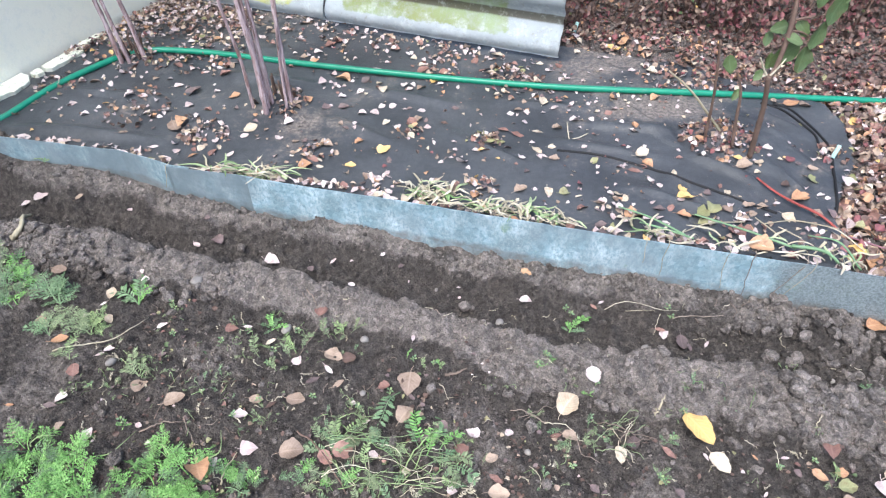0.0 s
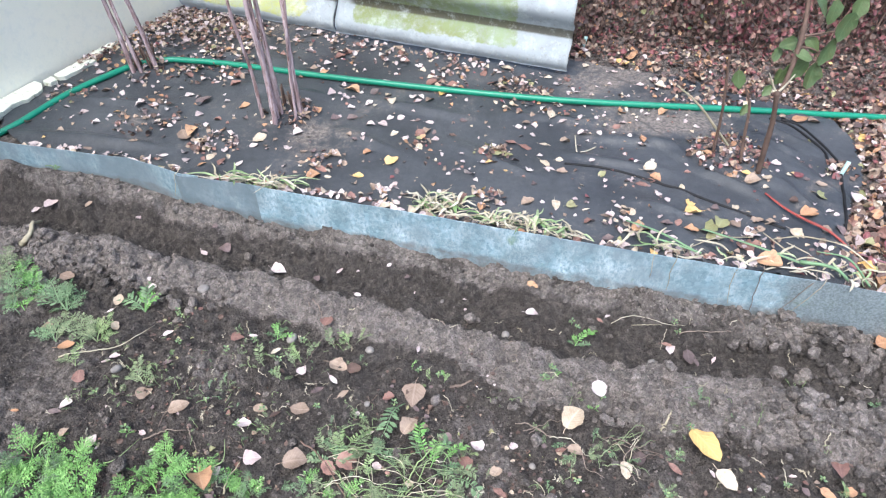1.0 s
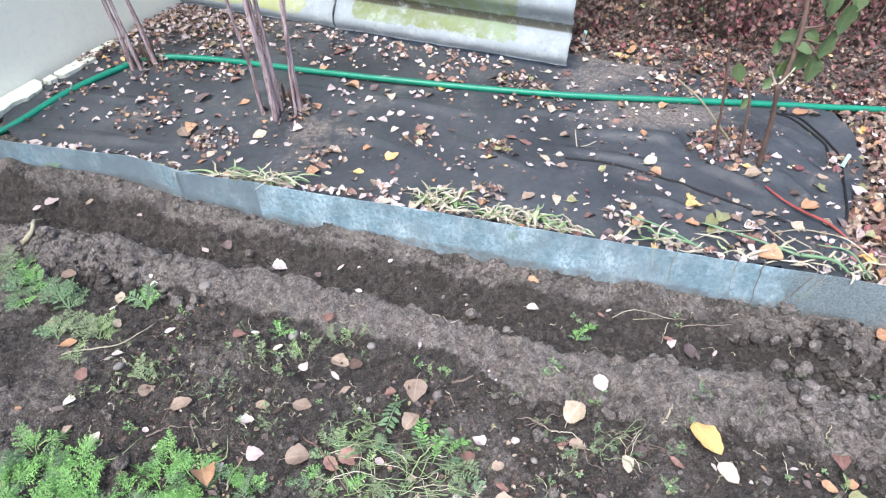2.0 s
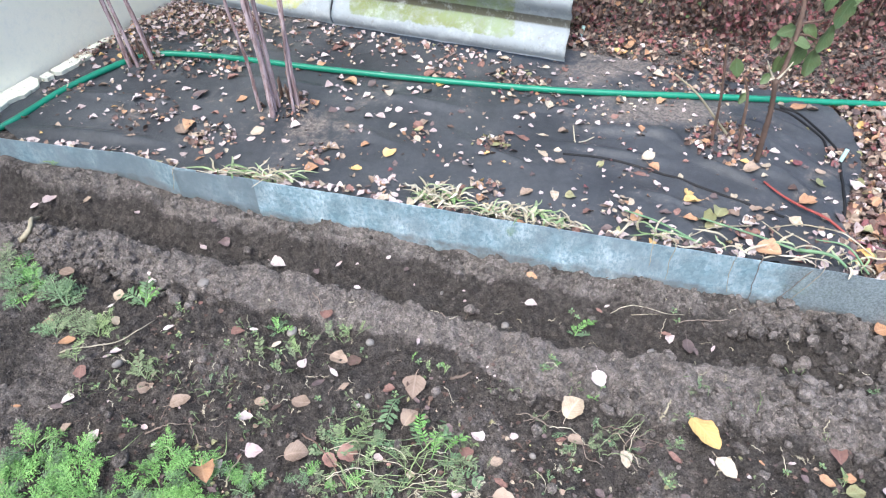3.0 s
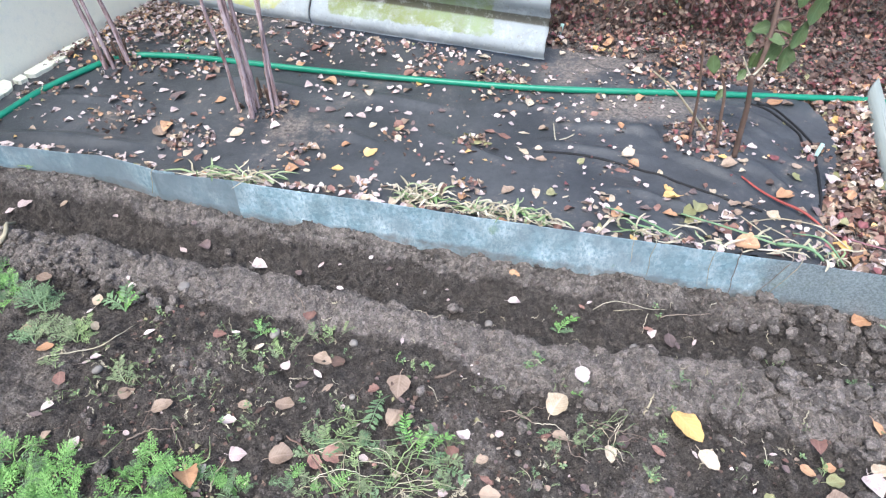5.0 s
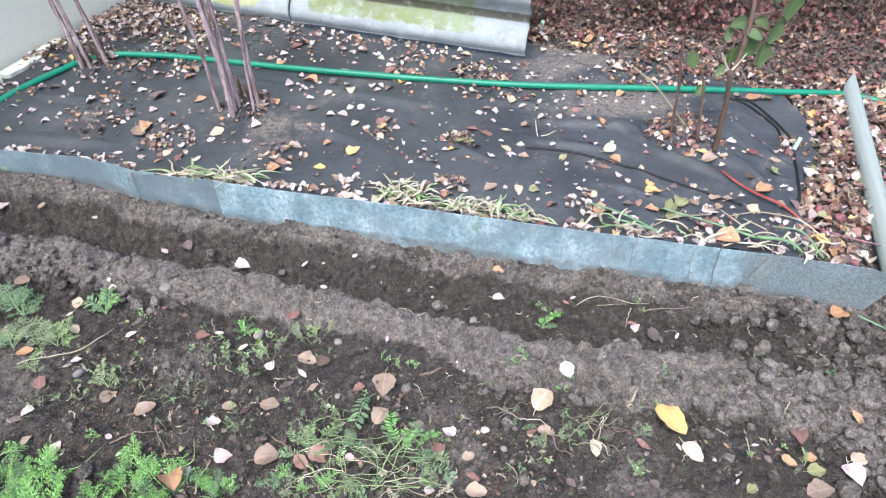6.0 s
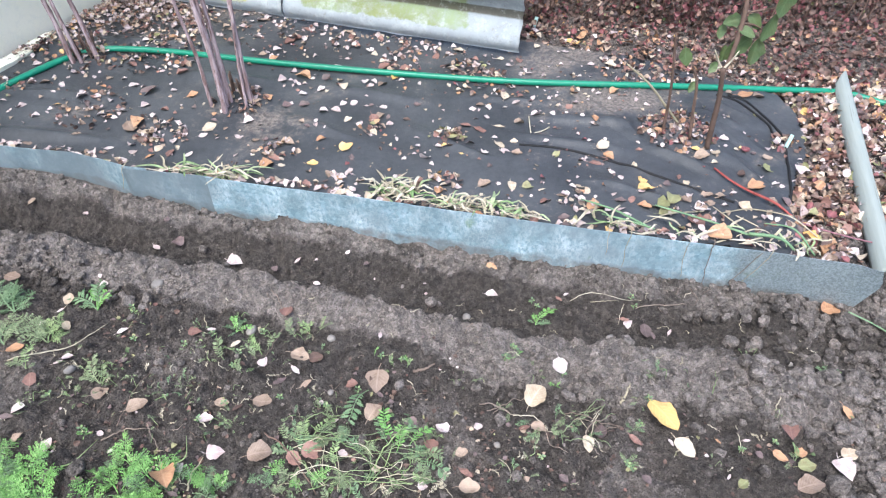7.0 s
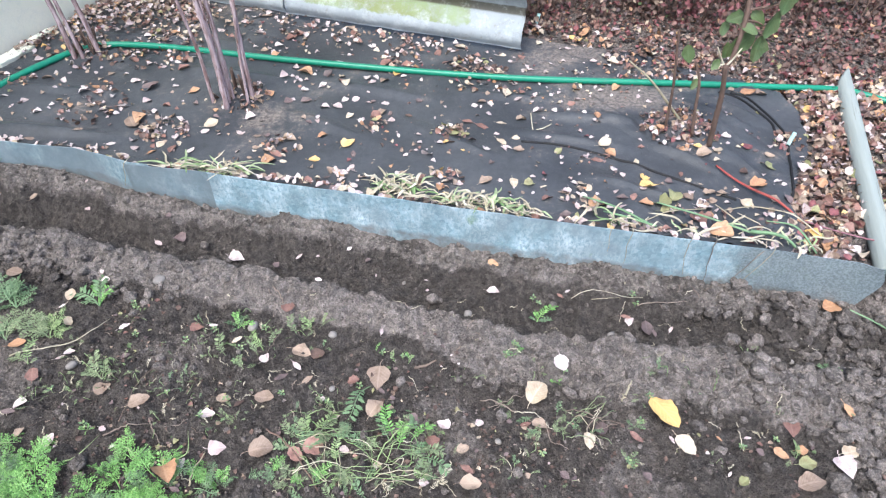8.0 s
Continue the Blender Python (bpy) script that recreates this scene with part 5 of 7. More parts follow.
strew(0, "fabric", ((0.481, 2.282, 0.027, 269, 0), (0.056, 2.207, 0.022, 195, 2), (0.399, 2.175, 0.032, 337, 0), (0.402, 2.067, 0.031, 269, 2), (0.297, 2.039, 0.030, 204, 0), (0.241, 2.030, 0.026, 251, 0), (0.359, 2.042, 0.017, 269, 0), (0.288, 1.983, 0.024, 349, 1), (0.145, 1.921, 0.028, 301, 0), (0.110, 1.818, 0.029, 269, 0), (0.302, 1.859, 0.020, 269, 0), (0.329, 1.780, 0.035, 236, 2), (0.257, 1.767, 0.032, 336, 1), (0.063, 1.751, 0.043, 197, 1), (0.462, 1.985, 0.036, 286, 3), (0.472, 1.821, 0.021, 285, 0), (0.502, 1.722, 0.019, 322, 0), (0.617, 2.055, 0.026, 250, 0),))
strew(0, "fabric", ((0.716, 2.116, 0.022, 269, 0), (0.666, 2.063, 0.014, 269, 0), (0.651, 1.911, 0.024, 269, 0), (0.626, 2.438, 0.015, 269, 3), (0.657, 2.453, 0.028, 269, 0), (0.735, 2.337, 0.032, 269, 0), (0.617, 2.338, 0.019, 269, 3), (0.154, 1.595, 0.030, 269, 0), (0.287, 1.606, 0.015, 269, 3), (0.381, 1.541, 0.011, 269, 3), (0.516, 1.578, 0.026, 253, 0), (0.523, 1.520, 0.040, 277, 0), (0.599, 1.457, 0.026, 283, 0), (0.634, 1.526, 0.024, 328, 0), (0.635, 1.456, 0.032, 269, 2), (0.653, 1.440, 0.026, 253, 2), (0.658, 1.651, 0.028, 302, 1), (0.719, 1.534, 0.024, 269, 0),))
strew(0, "fabric", ((0.867, 1.516, 0.030, 325, 0), (0.886, 1.461, 0.049, 276, 3), (0.856, 1.344, 0.037, 183, 2), (0.967, 1.477, 0.022, 269, 0), (1.055, 1.449, 0.017, 269, 0), (1.013, 1.533, 0.021, 269, 0), (1.156, 1.563, 0.025, 269, 0), (1.171, 1.548, 0.016, 269, 3), (1.071, 1.797, 0.033, 250, 0), (0.933, 1.756, 0.026, 269, 0),))
strew(1, "fabric", ((-0.871, 1.905, 0.042, 288, 0), (-0.826, 1.864, 0.031, 3, 2), (-0.810, 1.816, 0.032, 323, 0), (-0.988, 2.528, 0.038, 5, 0), (-0.249, 2.720, 0.046, 358, 0), (-0.120, 2.446, 0.026, 269, 3), (-0.097, 2.600, 0.038, 290, 0), (0.017, 2.459, 0.022, 269, 0), (-0.243, 2.241, 0.032, 320, 0), (-0.219, 2.178, 0.039, 346, 1), (-0.668, 1.927, 0.052, 306, 0), (-0.201, 1.971, 0.033, 304, 0), (-0.399, 1.711, 0.024, 269, 0), (-0.110, 1.891, 0.037, 187, 0), (-0.205, 1.555, 0.040, 277, 0), (-0.110, 1.627, 0.024, 329, 0), (0.221, 2.464, 0.057, 269, 2), (0.185, 2.313, 0.048, 249, 0),))
strew(1, "fabric", ((0.383, 2.400, 0.032, 269, 0), (0.356, 2.259, 0.045, 269, 2), (0.202, 2.146, 0.037, 278, 0), (0.363, 2.095, 0.049, 345, 0), (0.326, 1.923, 0.038, 260, 2), (0.112, 1.880, 0.028, 301, 0), (0.314, 1.815, 0.054, 210, 2), (0.364, 1.829, 0.027, 269, 0), (0.545, 2.484, 0.037, 315, 0), (0.808, 2.323, 0.047, 212, 0), (0.327, 1.595, 0.041, 186, 0), (0.416, 1.569, 0.025, 269, 2), (0.538, 1.574, 0.035, 284, 0), (0.483, 1.405, 0.028, 269, 0), (0.655, 1.779, 0.054, 298, 0), (0.877, 1.582, 0.030, 325, 0), (1.023, 1.467, 0.047, 217, 0), (1.097, 1.744, 0.019, 269, 0),))
strew(1, "fabric", ((1.013, 1.713, 0.039, 305, 0),))
strew(2, "fabric", ((-1.471, 2.225, 0.059, 291, 2), (-1.368, 1.943, 0.024, 269, 3), (-1.110, 2.054, 0.028, 289, 2), (-1.090, 1.882, 0.034, 288, 2), (-0.934, 1.941, 0.073, 211, 0), (-1.239, 1.855, 0.038, 288, 2), (-1.126, 1.809, 0.028, 288, 2), (-1.539, 2.038, 0.031, 269, 0), (-1.370, 2.400, 0.038, 334, 0), (-1.332, 2.249, 0.045, 269, 2), (-1.306, 2.735, 0.026, 269, 0), (-1.105, 2.275, 0.030, 330, 0), (-0.599, 2.744, 0.059, 292, 2), (-0.511, 2.721, 0.028, 311, 0), (-0.230, 2.642, 0.046, 220, 0), (-0.722, 2.670, 0.040, 312, 0), (-0.564, 2.454, 0.033, 269, 0), (-0.006, 2.555, 0.036, 307, 0),))
strew(2, "fabric", ((-0.083, 2.205, 0.040, 305, 2), (-0.524, 2.073, 0.034, 307, 0), (-0.612, 1.924, 0.019, 321, 0), (-0.395, 1.843, 0.049, 253, 0), (-0.503, 1.861, 0.028, 304, 0), (-0.498, 1.795, 0.025, 269, 0), (-0.089, 2.006, 0.039, 316, 0), (0.028, 1.606, 0.053, 312, 0), (0.097, 2.540, 0.043, 306, 0), (0.220, 2.275, 0.037, 269, 0), (0.235, 2.169, 0.030, 269, 0), (0.268, 2.055, 0.036, 251, 0), (0.396, 1.939, 0.039, 286, 3), (0.364, 1.762, 0.037, 252, 0), (0.240, 1.606, 0.047, 298, 0), (0.475, 1.538, 0.038, 253, 2), (0.851, 1.502, 0.041, 204, 0), (0.917, 1.513, 0.044, 283, 0),))
strew(2, "fabric", ((0.964, 1.515, 0.042, 269, 0), (1.180, 1.692, 0.038, 269, 0), (0.966, 1.710, 0.052, 269, 0), (1.116, 1.482, 0.039, 321, 0), (1.306, 2.072, 0.052, 278, 0),))
strew(3, "fabric", ((-1.110, 2.218, 0.020, 269, 0), (-0.908, 1.953, 0.048, 344, 3), (-0.827, 1.775, 0.035, 306, 2), (-0.941, 2.586, 0.044, 313, 0), (-1.066, 2.518, 0.026, 269, 2), (-0.768, 2.129, 0.045, 289, 0), (-0.517, 2.410, 0.045, 290, 0), (0.036, 2.302, 0.025, 269, 0), (-0.385, 2.275, 0.060, 71, 1), (-0.495, 2.106, 0.047, 210, 0), (-0.286, 1.857, 0.034, 287, 0), (-0.446, 1.716, 0.047, 318, 3), (-0.072, 1.879, 0.017, 269, 0), (0.349, 2.144, 0.030, 269, 0), (0.454, 2.143, 0.026, 269, 0), (0.625, 2.124, 0.049, 312, 0), (0.661, 1.930, 0.032, 186, 0), (0.778, 2.126, 0.047, 300, 0),))
strew(3, "fabric", ((0.100, 1.644, 0.039, 285, 3), (0.098, 1.580, 0.040, 338, 0), (0.563, 1.470, 0.061, 290, 3), (0.667, 1.739, 0.043, 218, 0), (0.712, 1.473, 0.043, 253, 0), (0.890, 1.331, 0.066, 253, 3), (1.088, 1.552, 0.062, 283, 0), (0.857, 1.854, 0.051, 201, 0), (1.258, 2.082, 0.059, 269, 0),))
strew(4, "fabric", ((-1.230, 2.090, 0.026, 290, 0), (-0.036, 2.256, 0.044, 333, 0), (-0.198, 1.808, 0.049, 302, 1), (-0.303, 1.724, 0.037, 277, 0), (0.100, 1.546, 0.045, 254, 0), (0.129, 1.505, 0.036, 226, 0), (0.742, 1.549, 0.059, 269, 1), (0.740, 1.594, 0.042, 351, 0), (0.955, 1.741, 0.029, 251, 0),))
strew(5, "fabric", ((-1.084, 2.199, 0.026, 239, 0), (-0.845, 2.043, 0.029, 269, 3), (-0.765, 1.789, 0.037, 335, 0), (-1.382, 1.869, 0.023, 18, 2), (-0.836, 2.284, 0.049, 310, 0), (-0.470, 2.562, 0.053, 310, 0), (-0.437, 2.598, 0.038, 291, 0), (-0.211, 2.595, 0.046, 322, 0), (-0.082, 2.343, 0.053, 289, 0), (-0.042, 2.347, 0.034, 269, 0), (0.003, 2.326, 0.048, 289, 2), (-0.428, 1.757, 0.053, 240, 2), (-0.110, 1.989, 0.050, 206, 0), (-0.121, 1.917, 0.037, 350, 0), (-0.303, 1.590, 0.040, 269, 1), (0.049, 1.628, 0.047, 322, 0), (0.120, 2.513, 0.024, 269, 0), (0.127, 2.408, 0.042, 342, 0),))
strew(5, "fabric", ((0.158, 2.338, 0.050, 305, 2), (0.458, 2.386, 0.039, 188, 0), (0.424, 2.111, 0.028, 301, 0), (0.209, 1.940, 0.044, 243, 2), (0.256, 1.911, 0.055, 243, 2), (0.591, 2.034, 0.031, 269, 0), (0.419, 1.512, 0.038, 290, 0), (0.681, 1.499, 0.029, 327, 0), (0.614, 1.704, 0.043, 252, 2), (0.776, 1.765, 0.023, 269, 0), (0.866, 1.617, 0.034, 337, 2), (0.856, 1.399, 0.047, 205, 1),))
strew(6, "fabric", ((-0.935, 2.173, 0.072, 300, 2), (-1.007, 1.933, 0.020, 359, 2), (-0.299, 2.260, 0.045, 306, 0), (-0.123, 2.074, 0.023, 269, 0), (-0.362, 2.072, 0.043, 269, 2), (-0.424, 2.070, 0.038, 306, 0), (-0.659, 1.970, 0.021, 269, 0), (-0.336, 1.923, 0.024, 269, 0), (-0.471, 1.865, 0.029, 349, 0), (-0.060, 2.000, 0.026, 355, 0), (0.043, 2.070, 0.029, 269, 0), (0.247, 1.972, 0.017, 269, 0), (0.216, 1.835, 0.029, 269, 0), (0.644, 1.497, 0.037, 253, 0), (0.459, 1.431, 0.035, 269, 0), (0.816, 1.582, 0.030, 269, 0), (1.146, 1.719, 0.021, 269, 0), (1.157, 1.481, 0.041, 199, 0),))
strew(7, "fabric", ((0.004, 1.984, 0.030, 269, 2), (0.507, 1.479, 0.029, 269, 2), (1.068, 1.615, 0.029, 269, 3),))
strew(8, "fabric", ((1.126, 1.740, 0.037, 284, 0), (0.968, 1.302, 0.028, 282, 0),))
strew(10, "fabric", ((0.162, 1.874, 0.054, 286, 2), (0.195, 1.867, 0.033, 269, 0), (0.079, 1.864, 0.023, 352, 2), (0.494, 1.751, 0.034, 298, 0), (0.375, 1.588, 0.043, 291, 0), (0.760, 1.480, 0.076, 220, 0), (0.806, 1.499, 0.063, 326, 0), (0.776, 1.447, 0.058, 276, 0), (1.164, 1.639, 0.052, 277, 0),))
strew(0, "litter", ((0.566, 2.639, 0.042, 342, 0), (0.899, 2.633, 0.041, 269, 0), (1.258, 1.619, 0.042, 167, 1), (1.313, 1.656, 0.019, 269, 0),))
strew(1, "litter", ((0.727, 2.559, 0.029, 269, 0), (0.843, 2.547, 0.034, 269, 0), (1.328, 1.612, 0.034, 302, 0), (1.571, 2.198, 0.054, 278, 2),))
strew(2, "litter", ((1.661, 2.224, 0.060, 247, 2),))
strew(3, "litter", ((0.759, 2.603, 0.054, 326, 0), (0.937, 2.544, 0.056, 288, 0), (1.060, 2.546, 0.045, 208, 0), (0.988, 2.437, 0.044, 311, 0), (1.555, 2.120, 0.049, 305, 0), (1.561, 2.097, 0.043, 225, 0),))
strew(4, "litter", ((1.167, 1.333, 0.052, 216, 0), (1.454, 1.810, 0.037, 303, 0),))
strew(0, "soil", ((-0.959, 1.227, 0.021, 300, 2), (-0.995, 1.185, 0.025, 316, 2), (-0.894, 1.040, 0.024, 298, 2), (-0.876, 1.055, 0.028, 290, 0), (-0.768, 1.146, 0.032, 298, 2), (-0.943, 0.908, 0.034, 289, 3), (-0.851, 0.819, 0.037, 339, 0), (-0.731, 0.840, 0.020, 241, 0), (-0.691, 0.789, 0.013, 294, 3), (-0.524, 0.740, 0.024, 319, 1), (-0.492, 0.864, 0.037, 275, 0), (-0.453, 0.777, 0.041, 280, 1), (-0.531, 1.138, 0.026, 269, 2), (-0.294, 0.998, 0.032, 227, 2), (-0.380, 1.031, 0.031, 332, 1), (-0.080, 1.095, 0.025, 353, 2), (-0.161, 0.762, 0.026, 238, 0), (0.020, 0.681, 0.024, 269, 1),))
strew(0, "soil", ((-0.186, 0.854, 0.022, 304, 2), (-0.223, 0.907, 0.013, 293, 3), (0.048, 1.295, 0.010, 269, 3), (0.237, 1.263, 0.037, 258, 0), (0.452, 1.247, 0.020, 298, 2), (0.072, 0.822, 0.035, 61, 1), (0.157, 0.822, 0.021, 291, 3), (0.373, 0.956, 0.055, 178, 0), (0.614, 1.150, 0.029, 166, 1), (0.606, 0.757, 0.022, 193, 2), (0.683, 0.723, 0.010, 269, 3), (0.714, 0.667, 0.016, 317, 2), (0.781, 0.748, 0.018, 269, 2), (0.723, 1.116, 0.022, 322, 2), (-1.334, 1.688, 0.046, 307, 1), (-1.394, 1.683, 0.029, 306, 0), (-1.024, 1.634, 0.023, 239, 0), (-1.034, 1.712, 0.018, 359, 2),))
strew(0, "soil", ((-0.777, 1.502, 0.040, 227, 2), (-0.881, 1.340, 0.027, 216, 2), (-0.864, 1.311, 0.027, 269, 0), (-0.526, 1.426, 0.048, 256, 1), (-0.337, 1.425, 0.025, 305, 2), (-0.280, 1.422, 0.011, 269, 3), (-0.259, 1.269, 0.024, 233, 0), (-0.182, 1.419, 0.017, 283, 0), (-0.103, 1.350, 0.011, 354, 2), (0.045, 1.315, 0.012, 269, 0), (0.976, 0.667, 0.057, 182, 1),))
strew(1, "soil", ((-0.947, 1.264, 0.042, 5, 0), (-0.928, 1.178, 0.033, 218, 0), (-0.458, 1.082, 0.030, 309, 2), (-0.085, 0.727, 0.023, 269, 0), (0.305, 0.896, 0.061, 319, 3), (0.412, 0.767, 0.043, 182, 0), (1.005, 0.702, 0.046, 281, 0),))
strew(2, "soil", ((-0.762, 0.947, 0.041, 303, 1), (-0.659, 0.899, 0.053, 295, 0), (-0.922, 0.838, 0.028, 327, 0), (-0.289, 1.047, 0.054, 246, 0), (-0.263, 0.950, 0.035, 294, 2), (-0.461, 0.906, 0.038, 258, 0), (-0.367, 0.912, 0.051, 258, 0), (-0.086, 0.961, 0.066, 173, 1), (-0.093, 0.860, 0.048, 325, 3), (-0.055, 0.864, 0.017, 269, 0), (-0.352, 0.766, 0.055, 280, 3), (0.112, 0.759, 0.033, 290, 0), (0.121, 0.666, 0.050, 269, 0), (0.302, 0.817, 0.041, 246, 0), (0.839, 0.741, 0.014, 269, 0), (-1.201, 1.680, 0.038, 347, 2), (-1.136, 1.355, 0.053, 251, 0), (0.883, 0.634, 0.064, 277, 0),))
strew(3, "soil", ((-1.027, 1.095, 0.043, 299, 0), (-1.071, 0.899, 0.022, 269, 2), (0.716, 0.752, 0.017, 216, 2), (1.192, 1.160, 0.052, 281, 3), (0.843, 0.707, 0.038, 230, 0), (0.909, 0.723, 0.032, 269, 0), (0.244, 1.348, 0.036, 228, 0), (1.053, 0.806, 0.043, 193, 2),))
strew(5, "soil", ((-1.119, 1.173, 0.032, 291, 0), (-0.947, 0.994, 0.035, 14, 3), (-0.571, 1.128, 0.035, 269, 1), (-0.333, 1.186, 0.040, 342, 1), (-0.149, 0.947, 0.029, 281, 3), (-0.232, 0.765, 0.048, 269, 3), (-0.270, 0.749, 0.043, 226, 0), (0.043, 0.780, 0.046, 197, 0), (0.431, 1.242, 0.024, 221, 2), (0.118, 0.704, 0.039, 226, 2), (0.268, 0.816, 0.030, 285, 2), (0.525, 0.771, 0.038, 219, 2), (0.606, 1.167, 0.029, 256, 2), (0.893, 0.764, 0.043, 164, 1), (0.806, 0.734, 0.015, 230, 0),))
strew(6, "soil", ((-0.967, 0.893, 0.032, 275, 2), (-0.734, 1.041, 0.025, 297, 0), (-0.523, 0.678, 0.026, 250, 2), (-0.328, 0.956, 0.039, 307, 2), (-0.078, 0.920, 0.026, 221, 2), (-0.001, 0.836, 0.036, 226, 1), (-0.047, 0.792, 0.029, 302, 0), (0.451, 0.799, 0.044, 335, 0), (0.339, 0.684, 0.026, 223, 0), (0.358, 0.671, 0.024, 323, 2), (0.523, 0.668, 0.026, 214, 0), (0.794, 0.709, 0.021, 201, 0), (0.659, 1.129, 0.048, 177, 0), (0.672, 1.103, 0.028, 181, 2), (-0.712, 1.517, 0.040, 222, 3), (-0.401, 1.391, 0.029, 209, 0), (-0.745, 1.561, 0.019, 269, 3), (-0.128, 1.393, 0.017, 269, 3),))
strew(7, "soil", ((-0.249, 1.043, 0.038, 282, 3), (-0.422, 0.893, 0.030, 307, 2), (-0.432, 1.023, 0.023, 237, 2),))
strew(10, "soil", ((0.896, 0.681, 0.047, 274, 0), (0.736, 0.646, 0.031, 301, 0),))
strew(4, "soil", ((0.601, 0.822, 0.095, 207, 0),), flat=True)
strew(1, "soil", ((0.634, 0.744, 0.058, 212, 0),), flat=True)
strew(3, "carrot", ((-0.534, 0.693, 0.06, 205, 1),))
litter("scattered_leaves", FAR_LEAVES, "pale and tan leaves scattered over the black fabric")

# ---- soil crumbs, clods and pebbles ----


def rock(seed, level=1, rough=0.22):
    """A lumpy ball about 1 in radius, flattened at the foot."""
    bm = bmesh.new()
    bmesh.ops.create_icosphere(bm, subdivisions=level, radius=1)
    v = np.array([w.co[:] for w in bm.verts])
    f = np.array([[w.index for w in face.verts] for face in bm.faces])
    bm.free()
    rng = np.random.default_rng(seed)
    v = v * (1 + rough * rng.normal(0, 1, len(v)))[:, None] * rng.uniform(0.7, 1.2, 3)
    return v, f


def crumbs():
    """Loose crumbs: fine ones all over, larger ones on the ridge's near slope and beyond the end of the edging."""
    rng = np.random.default_rng(3)
    small, large = [rock(300 + i, 1, 0.3) for i in range(8)], [rock(310 + i, 2, 0.11) for i in range(8)]
    n = 70000
    x, y = rng.uniform(-1.5, 1.75, n), rng.uniform(0.48, 1.95, n)
    d = edge_y(x) - y
    ok = (d > 0.012) | ((x > 1.3) & (d > -0.12))
    a, b, c = bed_lines(x)
    e = off_edge(x, y)
    ridge = step(b, b + 0.03, e) * step(c + 0.04, c, e)
    keep = 0.22 + 0.3 * step(0.5, 0.75, vnoise(x, y, 0.11, 61)) + 0.12 * ridge + 0.3 * step(0.8, 1.1, x) - 0.14 * step(a, a + 0.05, e) * step(b, b - 0.05, e)
    ok &= (rng.random(n) < keep) & (np.abs(x) < 0.62 + 0.72 * y)
    for lx, ly, lr in SOIL_LEAVES:
        ok &= (x - lx) ** 2 + (y - ly) ** 2 > lr**2
    x, y, e, a, b, c = x[ok], y[ok], e[ok], a[ok], b[ok], c[ok]
    n = len(x)
    r = 0.0018 + 0.0036 * rng.random(n) ** 2.2
    slope = step(0.0, 0.3, x) * step(b + 0.06, b + 0.12, e) * step(c + 0.06, c, e) + step(-0.5, -0.75, x) * step(b + 0.02, b + 0.06, e) * step(c + 0.07, c, e)
    rough = np.minimum(1, slope + step(0.75, 1.05, x) + 0.5 * step(a + 0.02, a - 0.03, e) + 0.10)
    lump = rng.random(n) < 0.4 * rough
    r = r + lump * rng.uniform(0.001, 0.008, n) * (1 + 0.5 * step(0.75, 1.0, x))
    z = ground_z(x, y) + r * 0.45
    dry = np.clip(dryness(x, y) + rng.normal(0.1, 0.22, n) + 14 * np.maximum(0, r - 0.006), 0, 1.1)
    vs, fs, ds, k = [], [], [], 0
    turn = rng.uniform(0, 6.28, n)
    for i in range(n):
        v, f = (large if lump[i] else small)[i % 8]
        co, si = math.cos(turn[i]), math.sin(turn[i])
        w = v @ np.array([[co, si, 0], [-si, co, 0], [0, 0, 0.78]]) * r[i] + (x[i], y[i], z[i])
        vs.append(w)
        fs.append(f + k)
        ds.append(np.full(len(v), dry[i]))
        k += len(v)
    me = mesh_of("soil_crumbs", np.concatenate(vs), np.concatenate(fs), [SOIL], False)
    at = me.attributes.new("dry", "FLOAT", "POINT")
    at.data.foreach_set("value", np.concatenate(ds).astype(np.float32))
    tagged(new("soil_crumbs", me), "loose crumbs of dark garden soil", "soil", kind="stuff")


crumbs()


